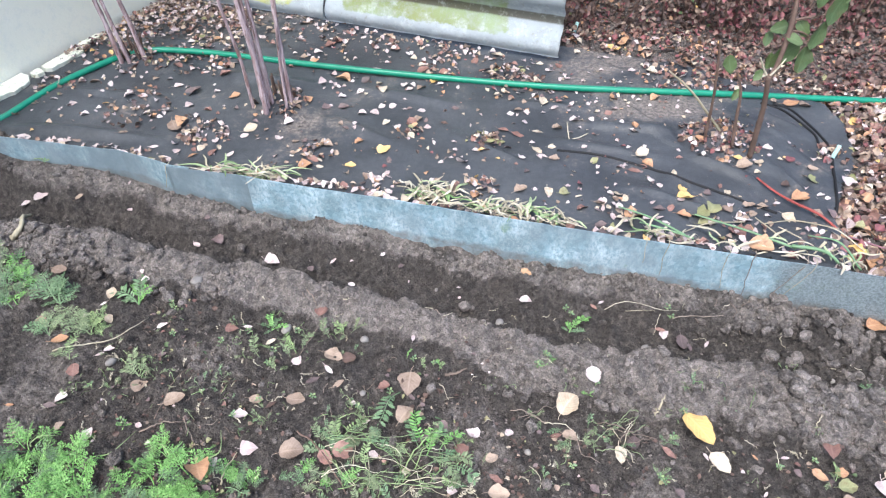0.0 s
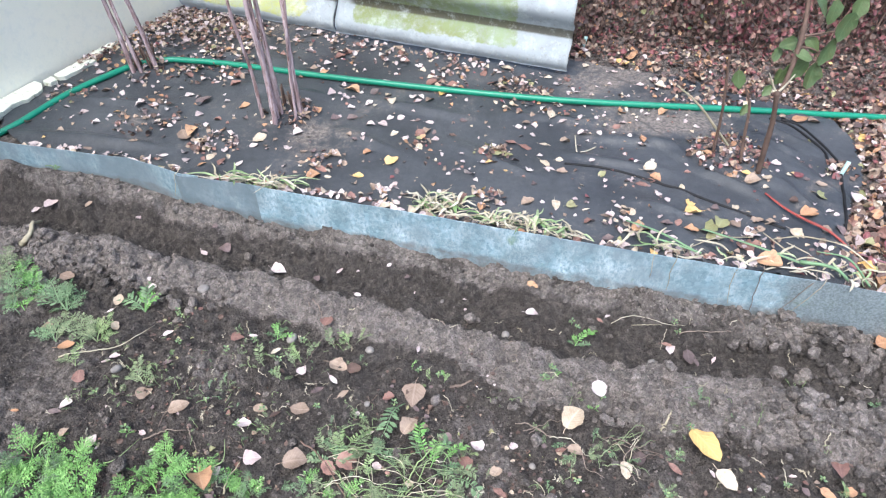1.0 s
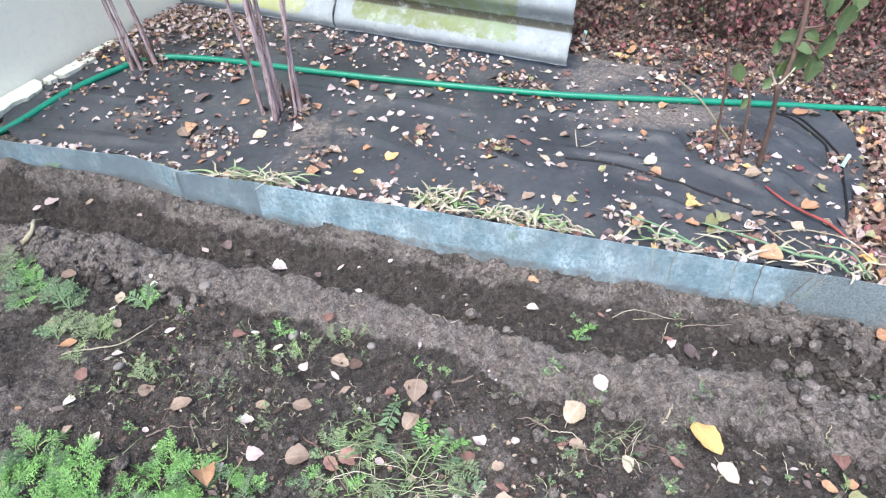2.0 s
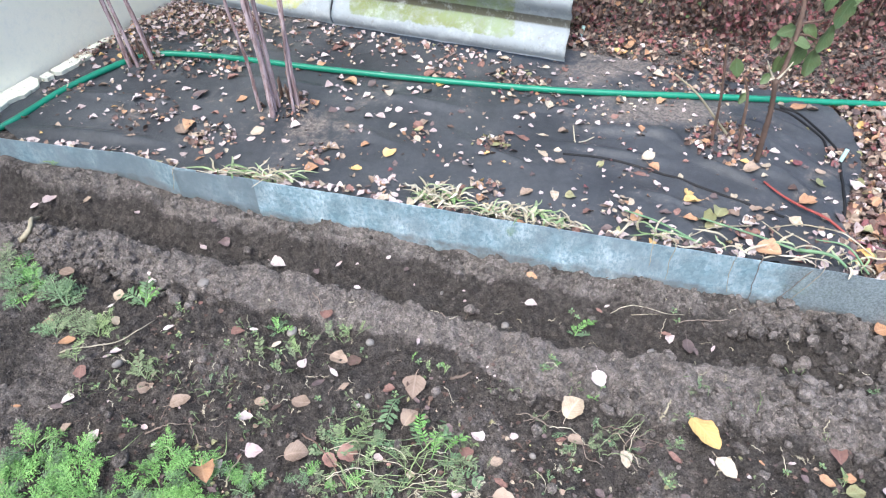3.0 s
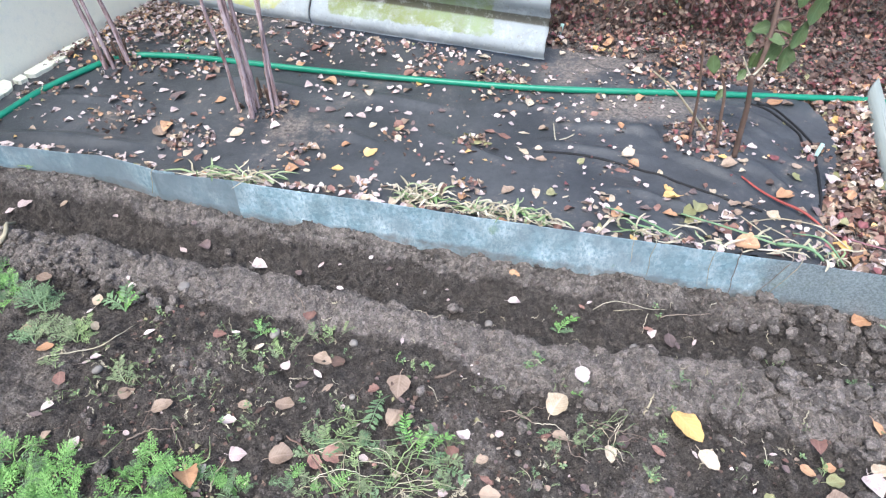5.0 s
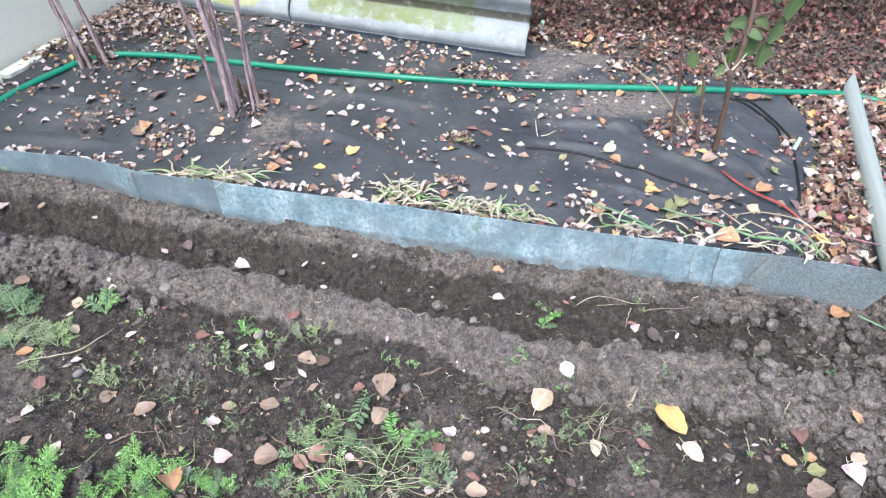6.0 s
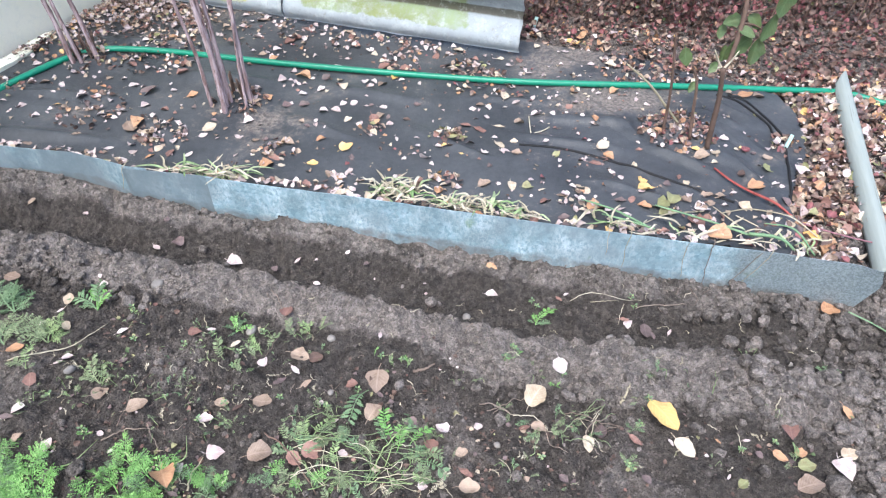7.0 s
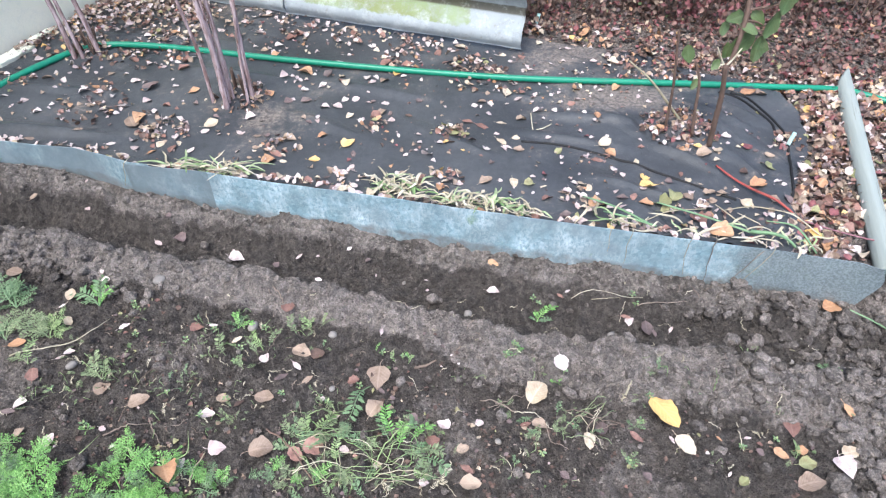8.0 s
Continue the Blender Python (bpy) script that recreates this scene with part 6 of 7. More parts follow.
def clods():
    rng = random.Random(44)
    meshes = []
    for i in range(10):
        v, f = rock(330 + i, 4, 0.0)
        gen = np.random.default_rng(i)
        bumps = np.zeros(len(v))
        for amp, freq in ((0.16, 1.6), (0.12, 3.0), (0.08, 6.0), (0.05, 11.0), (0.035, 18.0)):
            for _ in range(3):
                q = gen.normal(0, 1, 3)
                bumps += amp * 0.6 * np.cos(v @ (q / np.linalg.norm(q)) * freq + gen.uniform(0, 6.28))
        spin = np.linalg.qr(gen.normal(0, 1, (3, 3)))[0]
        v = np.sign(v @ spin) * np.abs(v @ spin) ** 0.72
        v = v * (1 + bumps)[:, None]
        me = mesh_of("soil_clod", v * 0.012, f, [SOIL])
        a = me.attributes.new("dry", "FLOAT", "POINT")
        a.data.foreach_set("value", np.full(len(v), 0.85 if i % 5 < 3 else 0.5, np.float32))
        meshes.append(me)
    n = 0
    while n < 290:
        x, y = rng.uniform(-1.35, 1.6), rng.uniform(0.6, 1.8)
        d = float(edge_y(x)) - y
        if d < 0.03 or abs(x) > 0.6 + 0.75 * y:
            continue
        w = 0.03 + 0.8 * float(step(0.1, 0.3, x) * step(0.36, 0.4, d) * step(0.53, 0.48, d)) + 1.6 * float(step(0.7, 1.0, x)) * (1 if d > 0.05 else 0.4) + 0.7 * float(step(-0.55, -0.8, x) * step(0.26, 0.3, d) * step(0.46, 0.4, d))
        if rng.random() > w or any(math.hypot(x - lx, y - ly) < lr + 0.012 for lx, ly, lr in SOIL_LEAVES):
            continue
        r = rng.uniform(0.007, 0.015) * (1.25 if x > 0.8 else 1)
        i = rng.randrange(10)
        ob = new("soil_clod", meshes[i])
        ob.matrix_basis = pose(x, y, float(ground_z(x, y)) + r * 0.5, rng.gauss(0, 15), rng.gauss(0, 15), rng.uniform(0, 360)) @ Matrix.Diagonal((r / 0.012, r / 0.012 * rng.uniform(0.8, 1.1), r / 0.012 * 0.85, 1))
        tagged(ob, "dry grey-brown clod of soil" if i % 5 < 3 else "moist dark brown clod of soil", "clod", "clods of soil")
        n += 1
    for x, y, r in ((-0.425, 1.135, 0.016), (0.533, 1.065, 0.014), (-0.86, 1.02, 0.013), (0.16, 1.19, 0.012), (-0.21, 1.10, 0.013), (-0.71, 1.30, 0.016), (0.2, 0.78, 0.008), (-0.335, 1.335, 0.009), (1.18, 0.86, 0.014), (1.02, 1.0, 0.012), (-0.02, 1.33, 0.008), (-0.2, 0.93, 0.009)):
        v, f = rock(int(1000 + 100 * x + 10 * y), 2, 0.07)
        ob = new("pebble", mesh_of("pebble", v * r, f, [PEBBLE]))
        ob.matrix_basis = pose(x, y, float(ground_z(x, y)) + r * 0.4, 0, 0, rng.uniform(0, 360)) @ Matrix.Diagonal((1, 0.85, 0.7, 1))
        tagged(ob, "small grey-brown pebble on dark soil", "pebble", "pebbles on the soil")


clods()

def soil_scraps():
    """Leaf crumbs and straw bits trodden into the bed."""
    rng, gen = random.Random(29), np.random.default_rng(29)
    x, y = gen.uniform(-1.3, 1.3, 4600), gen.uniform(0.55, 1.35, 4600)
    ok = (edge_y(x) - y > 0.38) & (gen.random(4600) < -0.05 + 0.6 * step(0.5, 0.75, vnoise(x, y, 0.2, 91)) + 0.3 * step(0.9, 0.75, y))
    x, y = x[ok], y[ok]
    z = ground_z(x, y)
    rows = [(x[i], y[i], z[i] + 0.003, rng.uniform(0, 6.28), rng.gauss(0, 0.4), rng.gauss(0, 0.4), rng.uniform(0.005, 0.015), rng.randrange(24), pick(rng, (3, 1, 8, 0, 0, 5, 16, 50, 0, 3, 6))) for i in range(len(x))]
    litter("soil_scraps", rows, "leaf crumbs and plant scraps trodden into dark soil")


soil_scraps()

# ---- green plants ----


def kite(out, p, d, up, length, width):
    """One leaflet: two folded triangles' worth of blade, appended to out (verts, faces)."""
    side = np.cross(d, up)
    k = len(out[0])
    mid = p + d * length * 0.5
    out[0].extend([p, mid + side * width * 0.5 + up * width * 0.15, p + d * length, mid - side * width * 0.5 + up * width * 0.15])
    out[1].extend([[k, k + 1, k + 2], [k, k + 2, k + 3]])


def unit(v):
    return v / (np.linalg.norm(v) + 1e-9)


def frond(kind, length, seed, droop=0.5):
    """A feathery leaf along +y. kind 0: finely cut, as of a carrot; 1: one row of narrow leaflets to a side, as of a marigold."""
    rng = np.random.default_rng(seed)
    s = np.linspace(0, 1, 14)
    rise = rng.uniform(0.4, 1.0)
    line = np.stack([0.13 * length * np.sin(3.5 * s + rng.uniform(0, 6)) * s, length * s * 0.9, length * (rise * s - droop * s * s * 1.1)], 1)
    stem = tube(line, [0.0016, 0.0012, 0.0006], 5, 14)
    out = ([], [])
    tan = np.gradient(line, axis=0)
    nodes = 8 if kind == 0 else 9
    for a in np.linspace(0.24, 0.96, nodes):
        i = int(a * 13)
        p = line[i] + (line[min(13, i + 1)] - line[i]) * (a * 13 - i)
        t = unit(tan[i])
        side = unit(np.cross(t, (0, 0, 1)))
        up = np.cross(side, t)
        fall = 1 - 0.7 * (a - 0.24) / 0.72
        for sgn in (-1, 1):
            d = unit(side * sgn + t * rng.uniform(0.4, 0.9) + up * rng.uniform(-0.5, 0.5))
            if rng.random() < 0.12:
                continue
            if kind == 0:
                pl = 0.38 * length * fall * rng.uniform(0.75, 1.2)
                m = 4
                for j in range(m):
                    sag = np.array((0, 0, -0.16 * pl * (j / m) ** 2))
                    q = p + d * pl * (j + 0.6) / m + sag
                    lobe = pl * 0.34 * (1 - 0.4 * j / m)
                    for g in (-1, 1):
                        d2 = unit(d * 0.7 + np.cross(d, up) * g * rng.uniform(0.5, 1.0) + up * rng.normal(0.0, 0.3))
                        kite(out, q, d2, unit(up + rng.normal(0, 0.45, 3)), lobe * 1.2, lobe * 0.38)
                        d3 = unit(d2 + d * 0.9)
                        kite(out, q + d2 * lobe * 0.3, d3, unit(up + rng.normal(0, 0.3, 3)), lobe * 0.85, lobe * 0.26)
                kite(out, p + d * pl * 0.85, d, up, pl * 0.26, pl * 0.14)
                k = len(out[0])
                w = np.cross(d, up) * 0.0007
                out[0].extend([p - w, p + w, p + d * pl + w * 0.5, p + d * pl - w * 0.5])
                out[1].append([k, k + 1, k + 2, k + 3])
            else:
                ll = 0.25 * length * (0.55 + 0.45 * math.sin(math.pi * (a - 0.2))) * rng.uniform(0.75, 1.15)
                kite(out, p, d, up, ll, ll * 0.30)
                for j in range(3):
                    q = p + d * ll * (0.2 + 0.2 * j)
                    for g in (-1, 1):
                        kite(out, q, unit(d + np.cross(d, up) * g * 0.8), up, ll * 0.26, ll * 0.14)
    kite(out, line[-1], unit(tan[-1]), np.array((0, 0, 1.0)), 0.1 * length, 0.03 * length)
    return joined([stem, (np.array(out[0]), out[1])])


FRONDS = {}


def frond_mesh(kind, variant, mat):
    key = (kind, variant, mat.name)
    if key not in FRONDS:
        v, f = frond(kind, 0.1, 500 + variant, 0.35 + 0.08 * (variant % 5))
        FRONDS[key] = mesh_of("frond", v, f, [mat])
    return FRONDS[key]


def leafy_plant(name, x, y, count, size, kind, mats, seed, label, category, group, flat=25, stems=0):
    rng = random.Random(seed)
    z = float(ground_z(x, y))
    thing = empty(name, pose(x, y, z))
    tagged(thing, label, category, group)
    for i in range(count):
        a = 360 * i / count + rng.uniform(-25, 25)
        s = size * rng.uniform(0.7, 1.25) / 0.1
        off = rng.uniform(0, 0.02)
        m = pose(-math.sin(radians(a)) * off, math.cos(radians(a)) * off, 0.002, 0, 0, a) @ pose(0, 0, 0, rng.uniform(-5, flat), rng.gauss(0, 18), 0) @ Matrix.Scale(s, 4)
        piece("frond", frond_mesh(kind, rng.randrange(7), mats[i % len(mats)]), thing, m)
    for i in range(stems):
        a = rng.uniform(0, 6.28)
        L = size * rng.uniform(0.7, 1.5)
        b = a + rng.gauss(0, 0.5)
        q = (rng.gauss(0, 0.02), rng.gauss(0, 0.02))
        pts = [(q[0], q[1], 0.006), (q[0] + L * 0.5 * math.cos(a), q[1] + L * 0.5 * math.sin(a), rng.uniform(0.008, 0.03)), (q[0] + L * math.cos(b), q[1] + L * math.sin(b), rng.uniform(0.003, 0.02))]
        part("stalk", tube(pts, [min(0.0017, 0.035 * size), min(0.0014, 0.03 * size), 0.0005], 6, 10, 0.05, i), (STALK, TWIG, STRAW, TWIG)[i % 4], thing)
    return thing


def sprawl(name, rows, kind, mats, seed, label, category, group, rise=0.5, stems=()):
    """A plant whose leaves run from x, y to x, y along the ground; stems are lines of x, y with the colour last."""
    rng = random.Random(seed)
    bx, by = rows[0][:2]
    bz = float(ground_z(bx, by))
    thing = empty(name, pose(bx, by, bz))
    tagged(thing, label, category, group)
    for i, (x0, y0, x1, y1) in enumerate(rows):
        z0, z1 = float(ground_z(x0, y0)) + 0.004, float(ground_z(x1, y1)) + 0.006
        L = math.hypot(x1 - x0, y1 - y0)
        turn = math.degrees(math.atan2(x0 - x1, y1 - y0))
        m = pose(x0 - bx, y0 - by, z0 - bz, 0, 0, turn) @ pose(0, 0, 0, math.degrees(math.atan2(z1 - z0, L)), rng.gauss(0, 14), 0) @ Matrix.Diagonal((L / 0.09, L / 0.09, rise * L / 0.09, 1))
        piece("frond", frond_mesh(kind, rng.randrange(7), mats[i % len(mats)]), thing, m)
    for i, (pts, r, mat) in enumerate(stems):
        p = catmull([(x, y, 0) for x, y in pts], 14)
        p[:, 2] = ground_z(p[:, 0], p[:, 1]) + 0.004 + 0.014 * np.sin(np.linspace(0.2, 3.0, 14))
        p[:, :2] += np.random.default_rng(seed + i).normal(0, 0.0008, (14, 2))
        part("stalk", tube(p - (bx, by, bz), [r, r * 0.85, r * 0.6], 6, 14, 0.05, i), mat, thing)
    return thing


CARROTS = ((-0.928, 0.71, 0.085), (-0.985, 0.676, 0.09), (-0.822, 0.695, 0.08), (-0.862, 0.763, 0.07), (-0.703, 0.660, 0.075), (-0.646, 0.690, 0.085), (-0.637, 0.755, 0.06), (-0.562, 0.700, 0.075), (-0.508, 0.690, 0.06), (-0.958, 0.765, 0.075), (-0.78, 0.64, 0.09), (-0.60, 0.63, 0.08), (-0.90, 0.62, 0.09))
for i, (x, y, s) in enumerate(CARROTS):
    leafy_plant("carrot_plant", x, y, 7, s, 0, (FROND, FROND, FROND_BLUE), 700 + i, "bright green feathery carrot tops growing in dark soil", "carrot plant", "carrot plants", 25, 1)
# weeds, uprooted marigolds and wilted heaps, leaf by leaf
sprawl("feathery_weed", ((-1.215, 1.217, -1.270, 1.263), (-1.304, 1.366, -1.268, 1.382), (-1.213, 1.312, -1.242, 1.375), (-1.227, 1.239, -1.271, 1.272), (-1.281, 1.333, -1.324, 1.408), (-1.272, 1.382, -1.334, 1.456), (-1.258, 1.278, -1.290, 1.333), (-1.221, 1.263, -1.250, 1.331), (-1.171, 1.285, -1.214, 1.324), (-1.173, 1.302, -1.240, 1.372), (-1.195, 1.259, -1.176, 1.293), (-1.206, 1.230, -1.264, 1.280), (-1.242, 1.258, -1.252, 1.333), (-1.200, 1.319, -1.231, 1.349), (-1.218, 1.300, -1.280, 1.343), (-1.206, 1.265, -1.241, 1.303), (-1.279, 1.322, -1.335, 1.387), (-1.205, 1.236, -1.188, 1.268), (-1.269, 1.374, -1.265, 1.436), (-1.231, 1.250, -1.263, 1.292),), 0, (FROND_BLUE, FROND_GREY, FROND,), 740, "soft feathery green weed at the edge of the ridge", "weed", "feathery weeds", 1.00)
sprawl("feathery_weed", ((-1.074, 1.219, -1.162, 1.292), (-1.074, 1.219, -1.140, 1.312), (-1.074, 1.219, -1.091, 1.313), (-1.074, 1.219, -1.047, 1.287), (-1.074, 1.219, -1.130, 1.240), (-1.074, 1.219, -1.038, 1.241),), 0, (FROND_BLUE,), 741, "feathery blue-green weed at the edge of the ridge", "weed", "feathery weeds", 0.90)
sprawl("feathery_weed", ((-1.064, 1.116, -1.142, 1.198), (-1.064, 1.116, -1.072, 1.198), (-1.064, 1.116, -1.115, 1.158), (-1.064, 1.116, -1.045, 1.151),), 0, (FROND_BLUE, FROND_GREY,), 742, "small feathery green weed on dark soil", "weed", "feathery weeds", 0.80)
sprawl("feathery_weed", ((-0.958, 1.124, -1.042, 1.179), (-0.958, 1.124, -0.935, 1.202), (-0.958, 1.124, -0.964, 1.193), (-0.958, 1.124, -0.998, 1.144), (-0.958, 1.124, -0.910, 1.149), (-0.958, 1.124, -1.001, 1.183),), 0, (FROND_GREY, STALK, FROND_GREY,), 743, "pale wilting feathery weed on dark soil", "weed", "feathery weeds", 0.80)
sprawl("grassy_weed", ((-0.859, 1.226, -0.939, 1.304), (-0.859, 1.226, -0.912, 1.328), (-0.859, 1.226, -0.862, 1.322), (-0.859, 1.226, -0.829, 1.290), (-0.859, 1.226, -0.912, 1.263), (-0.859, 1.226, -0.834, 1.264),), 1, (FROND_BLUE, FROND,), 744, "low green weed with narrow leaves on the ridge", "weed", "feathery weeds", 1.00)
sprawl("feathery_weed", ((-0.964, 1.022, -1.021, 1.070), (-0.964, 1.022, -0.985, 1.080), (-0.964, 1.022, -0.947, 1.036),), 1, (FROND_GREY, STALK,), 745, "small pale weed beside an orange leaf", "weed", "feathery weeds", 0.80)
sprawl("feathery_weed", ((-0.769, 0.972, -0.821, 1.010), (-0.769, 0.972, -0.776, 1.038), (-0.769, 0.972, -0.742, 0.997), (-0.769, 0.972, -0.803, 1.027), (-0.769, 0.972, -0.751, 0.971),), 1, (FROND_GREY,), 746, "wilted grey-green weed on dark soil", "weed", "feathery weeds", 0.80)
sprawl("small_weed", ((-0.761, 0.833, -0.779, 0.838), (-0.761, 0.833, -0.760, 0.849), (-0.761, 0.833, -0.746, 0.839), (-0.761, 0.833, -0.763, 0.823),), 1, (FROND,), 747, "tiny bright green weed on dark soil", "weed", "small weeds", 0.80)
sprawl("small_weed", ((-0.462, 1.124, -0.497, 1.150), (-0.462, 1.124, -0.473, 1.173), (-0.462, 1.124, -0.446, 1.178), (-0.462, 1.124, -0.426, 1.140), (-0.462, 1.124, -0.479, 1.110),), 1, (FROND_BLUE, FROND,), 748, "small bright green weed beside a pebble", "weed", "small weeds", 0.80)
sprawl("small_weed", ((-0.403, 1.051, -0.436, 1.089), (-0.386, 1.054, -0.423, 1.118), (-0.373, 1.066, -0.359, 1.117), (-0.473, 1.025, -0.507, 1.080), (-0.449, 1.050, -0.489, 1.089), (-0.448, 0.998, -0.436, 1.034), (-0.424, 0.988, -0.458, 1.026), (-0.405, 1.021, -0.409, 0.982),), 1, (FROND_GREY, STALK, FROND_GREY,), 749, "scraps of dull green weed on dark soil", "weed", "small weeds", 0.40)
sprawl("small_weed", ((-0.304, 1.105, -0.333, 1.153), (-0.269, 1.123, -0.294, 1.161), (-0.250, 1.124, -0.207, 1.138), (-0.285, 1.129, -0.255, 1.152), (-0.301, 1.073, -0.327, 1.101), (-0.238, 1.133, -0.223, 1.161),), 1, (FROND_GREY, STALK,), 750, "withered grey-green weed on the ridge", "weed", "small weeds", 0.50, stems=((((-0.335, 1.155), (-0.349, 1.114), (-0.365, 1.065), (-0.379, 1.022)), 0.0011, TWIG),
        (((-0.327, 1.153), (-0.316, 1.136), (-0.298, 1.101)), 0.0009, TWIG),))
sprawl("small_weed", ((0.262, 0.996, 0.242, 1.014), (0.262, 0.996, 0.291, 1.020), (0.262, 0.996, 0.281, 0.986), (0.262, 0.996, 0.246, 0.996),), 1, (FROND_BLUE, FROND,), 751, "small green weed on the dry ridge", "weed", "small weeds", 0.70)
sprawl("small_weed", ((0.360, 0.916, 0.346, 0.928), (0.360, 0.916, 0.377, 0.922), (0.360, 0.916, 0.372, 0.912),), 1, (FROND,), 752, "tiny green weed on the dry ridge", "weed", "small weeds", 0.70)
sprawl("small_weed", ((0.351, 1.155, 0.335, 1.176), (0.351, 1.155, 0.359, 1.193), (0.351, 1.155, 0.374, 1.167), (0.351, 1.155, 0.396, 1.203), (0.351, 1.155, 0.397, 1.162),), 1, (FROND_BLUE, FROND,), 753, "small green weed in the trench", "weed", "small weeds", 0.80)
sprawl("small_weed", ((0.527, 0.795, 0.514, 0.812), (0.527, 0.795, 0.550, 0.812), (0.527, 0.795, 0.551, 0.794), (0.527, 0.795, 0.512, 0.787),), 1, (FROND_BLUE, FROND_GREY,), 754, "small dull green weed on dark soil", "weed", "small weeds", 0.60)
sprawl("small_weed", ((0.491, 0.710, 0.484, 0.737), (0.491, 0.710, 0.513, 0.733), (0.491, 0.710, 0.516, 0.702),), 1, (FROND_GREY,), 755, "wilted weed scrap on dark soil", "weed", "small weeds", 0.40)
sprawl("small_weed", ((1.085, 0.947, 1.075, 0.975), (1.085, 0.947, 1.128, 0.979), (1.085, 0.947, 1.120, 0.949), (1.085, 0.947, 1.030, 0.900), (1.085, 0.947, 1.104, 0.983),), 1, (FROND_BLUE, FROND,), 756, "small green weed among the clods", "weed", "small weeds", 0.80)
sprawl("small_weed", ((-0.044, 1.010, -0.055, 1.037), (-0.008, 1.011, -0.015, 1.032), (-0.011, 1.001, 0.004, 1.023), (-0.093, 1.030, -0.079, 1.050),), 1, (STALK, FROND,), 757, "pale green seedlings on dark soil", "weed", "small weeds", 0.60)
sprawl("small_weed", ((0.873, 0.696, 0.881, 0.733), (0.874, 0.693, 0.918, 0.735), (0.862, 0.684, 0.840, 0.677),), 1, (FROND_GREY, STALK,), 758, "weed scrap under dry leaves", "weed", "small weeds", 0.50)
sprawl("small_weed", ((-0.437, 0.691, -0.486, 0.728), (-0.437, 0.691, -0.452, 0.741), (-0.437, 0.691, -0.415, 0.729), (-0.437, 0.691, -0.393, 0.701), (-0.437, 0.691, -0.459, 0.679), (-0.437, 0.691, -0.417, 0.705),), 0, (FROND, FROND_BLUE,), 759, "bright green broad-leaved weed beside carrot tops", "weed", "small weeds", 0.80)
sprawl("small_weed", ((-1.340, 1.790, -1.376, 1.821), (-1.340, 1.790, -1.342, 1.819), (-1.337, 1.784, -1.326, 1.813), (-1.446, 1.833, -1.470, 1.843), (-1.438, 1.833, -1.421, 1.836),), 1, (STALK, FROND,), 739, "tiny green weeds at the foot of the edging", "weed", "small weeds", 0.70)
sprawl("uprooted_marigold", ((-0.053, 0.769, -0.093, 0.830), (-0.044, 0.773, -0.080, 0.843), (-0.020, 0.785, -0.063, 0.813), (-0.027, 0.768, -0.032, 0.865), (-0.014, 0.788, 0.006, 0.865), (-0.007, 0.771, 0.033, 0.819), (-0.010, 0.761, 0.056, 0.786), (-0.001, 0.756, 0.067, 0.738), (0.018, 0.738, 0.079, 0.708), (-0.039, 0.746, -0.008, 0.824), (-0.107, 0.938, -0.163, 0.847), (-0.020, 0.743, 0.031, 0.712), (-0.033, 0.731, 0.019, 0.765),), 1, (FROND_BLUE, FROND, FROND_BLUE, FROND_GREY,), 760, "uprooted marigold with fresh green pinnate leaves on soil", "wilted plant", "uprooted marigolds", 0.55, stems=((((-0.101, 0.688), (-0.079, 0.743), (-0.040, 0.783), (-0.014, 0.833)), 0.0018, STALK),
        (((-0.089, 0.693), (-0.052, 0.748), (-0.014, 0.793), (0.019, 0.826)), 0.0015, STALK),
        (((-0.111, 0.771), (-0.098, 0.754), (-0.095, 0.727), (-0.107, 0.680)), 0.0012, STALK),
        (((-0.051, 0.689), (0.018, 0.695), (0.075, 0.683)), 0.0011, STRAW),
        (((0.031, 0.699), (-0.039, 0.699), (-0.107, 0.680)), 0.0016, STRAW),))
sprawl("uprooted_marigold", ((-0.264, 0.789, -0.309, 0.822), (-0.255, 0.772, -0.289, 0.831), (-0.243, 0.780, -0.251, 0.846), (-0.217, 0.797, -0.185, 0.846), (-0.204, 0.793, -0.152, 0.790), (-0.232, 0.800, -0.201, 0.866), (-0.281, 0.774, -0.319, 0.767), (-0.260, 0.759, -0.318, 0.793), (-0.177, 0.792, -0.148, 0.827), (-0.158, 0.784, -0.177, 0.797),), 1, (FROND_GREY, FROND_BLUE, STALK,), 761, "uprooted marigold with wilted grey-green leaves on soil", "wilted plant", "uprooted marigolds", 0.40, stems=((((-0.250, 0.849), (-0.211, 0.870), (-0.154, 0.853)), 0.0011, STALK),
        (((-0.238, 0.835), (-0.164, 0.782), (-0.098, 0.736), (-0.043, 0.702)), 0.0012, STALK),
        (((-0.177, 0.773), (-0.163, 0.702), (-0.168, 0.660)), 0.0010, STRAW),
        (((-0.280, 0.771), (-0.238, 0.724), (-0.220, 0.679)), 0.0010, STALK),
        (((-0.151, 0.783), (-0.111, 0.768), (-0.090, 0.750)), 0.0011, STRAW),
        (((-0.277, 0.895), (-0.270, 0.867), (-0.264, 0.845)), 0.0008, TWIG),))
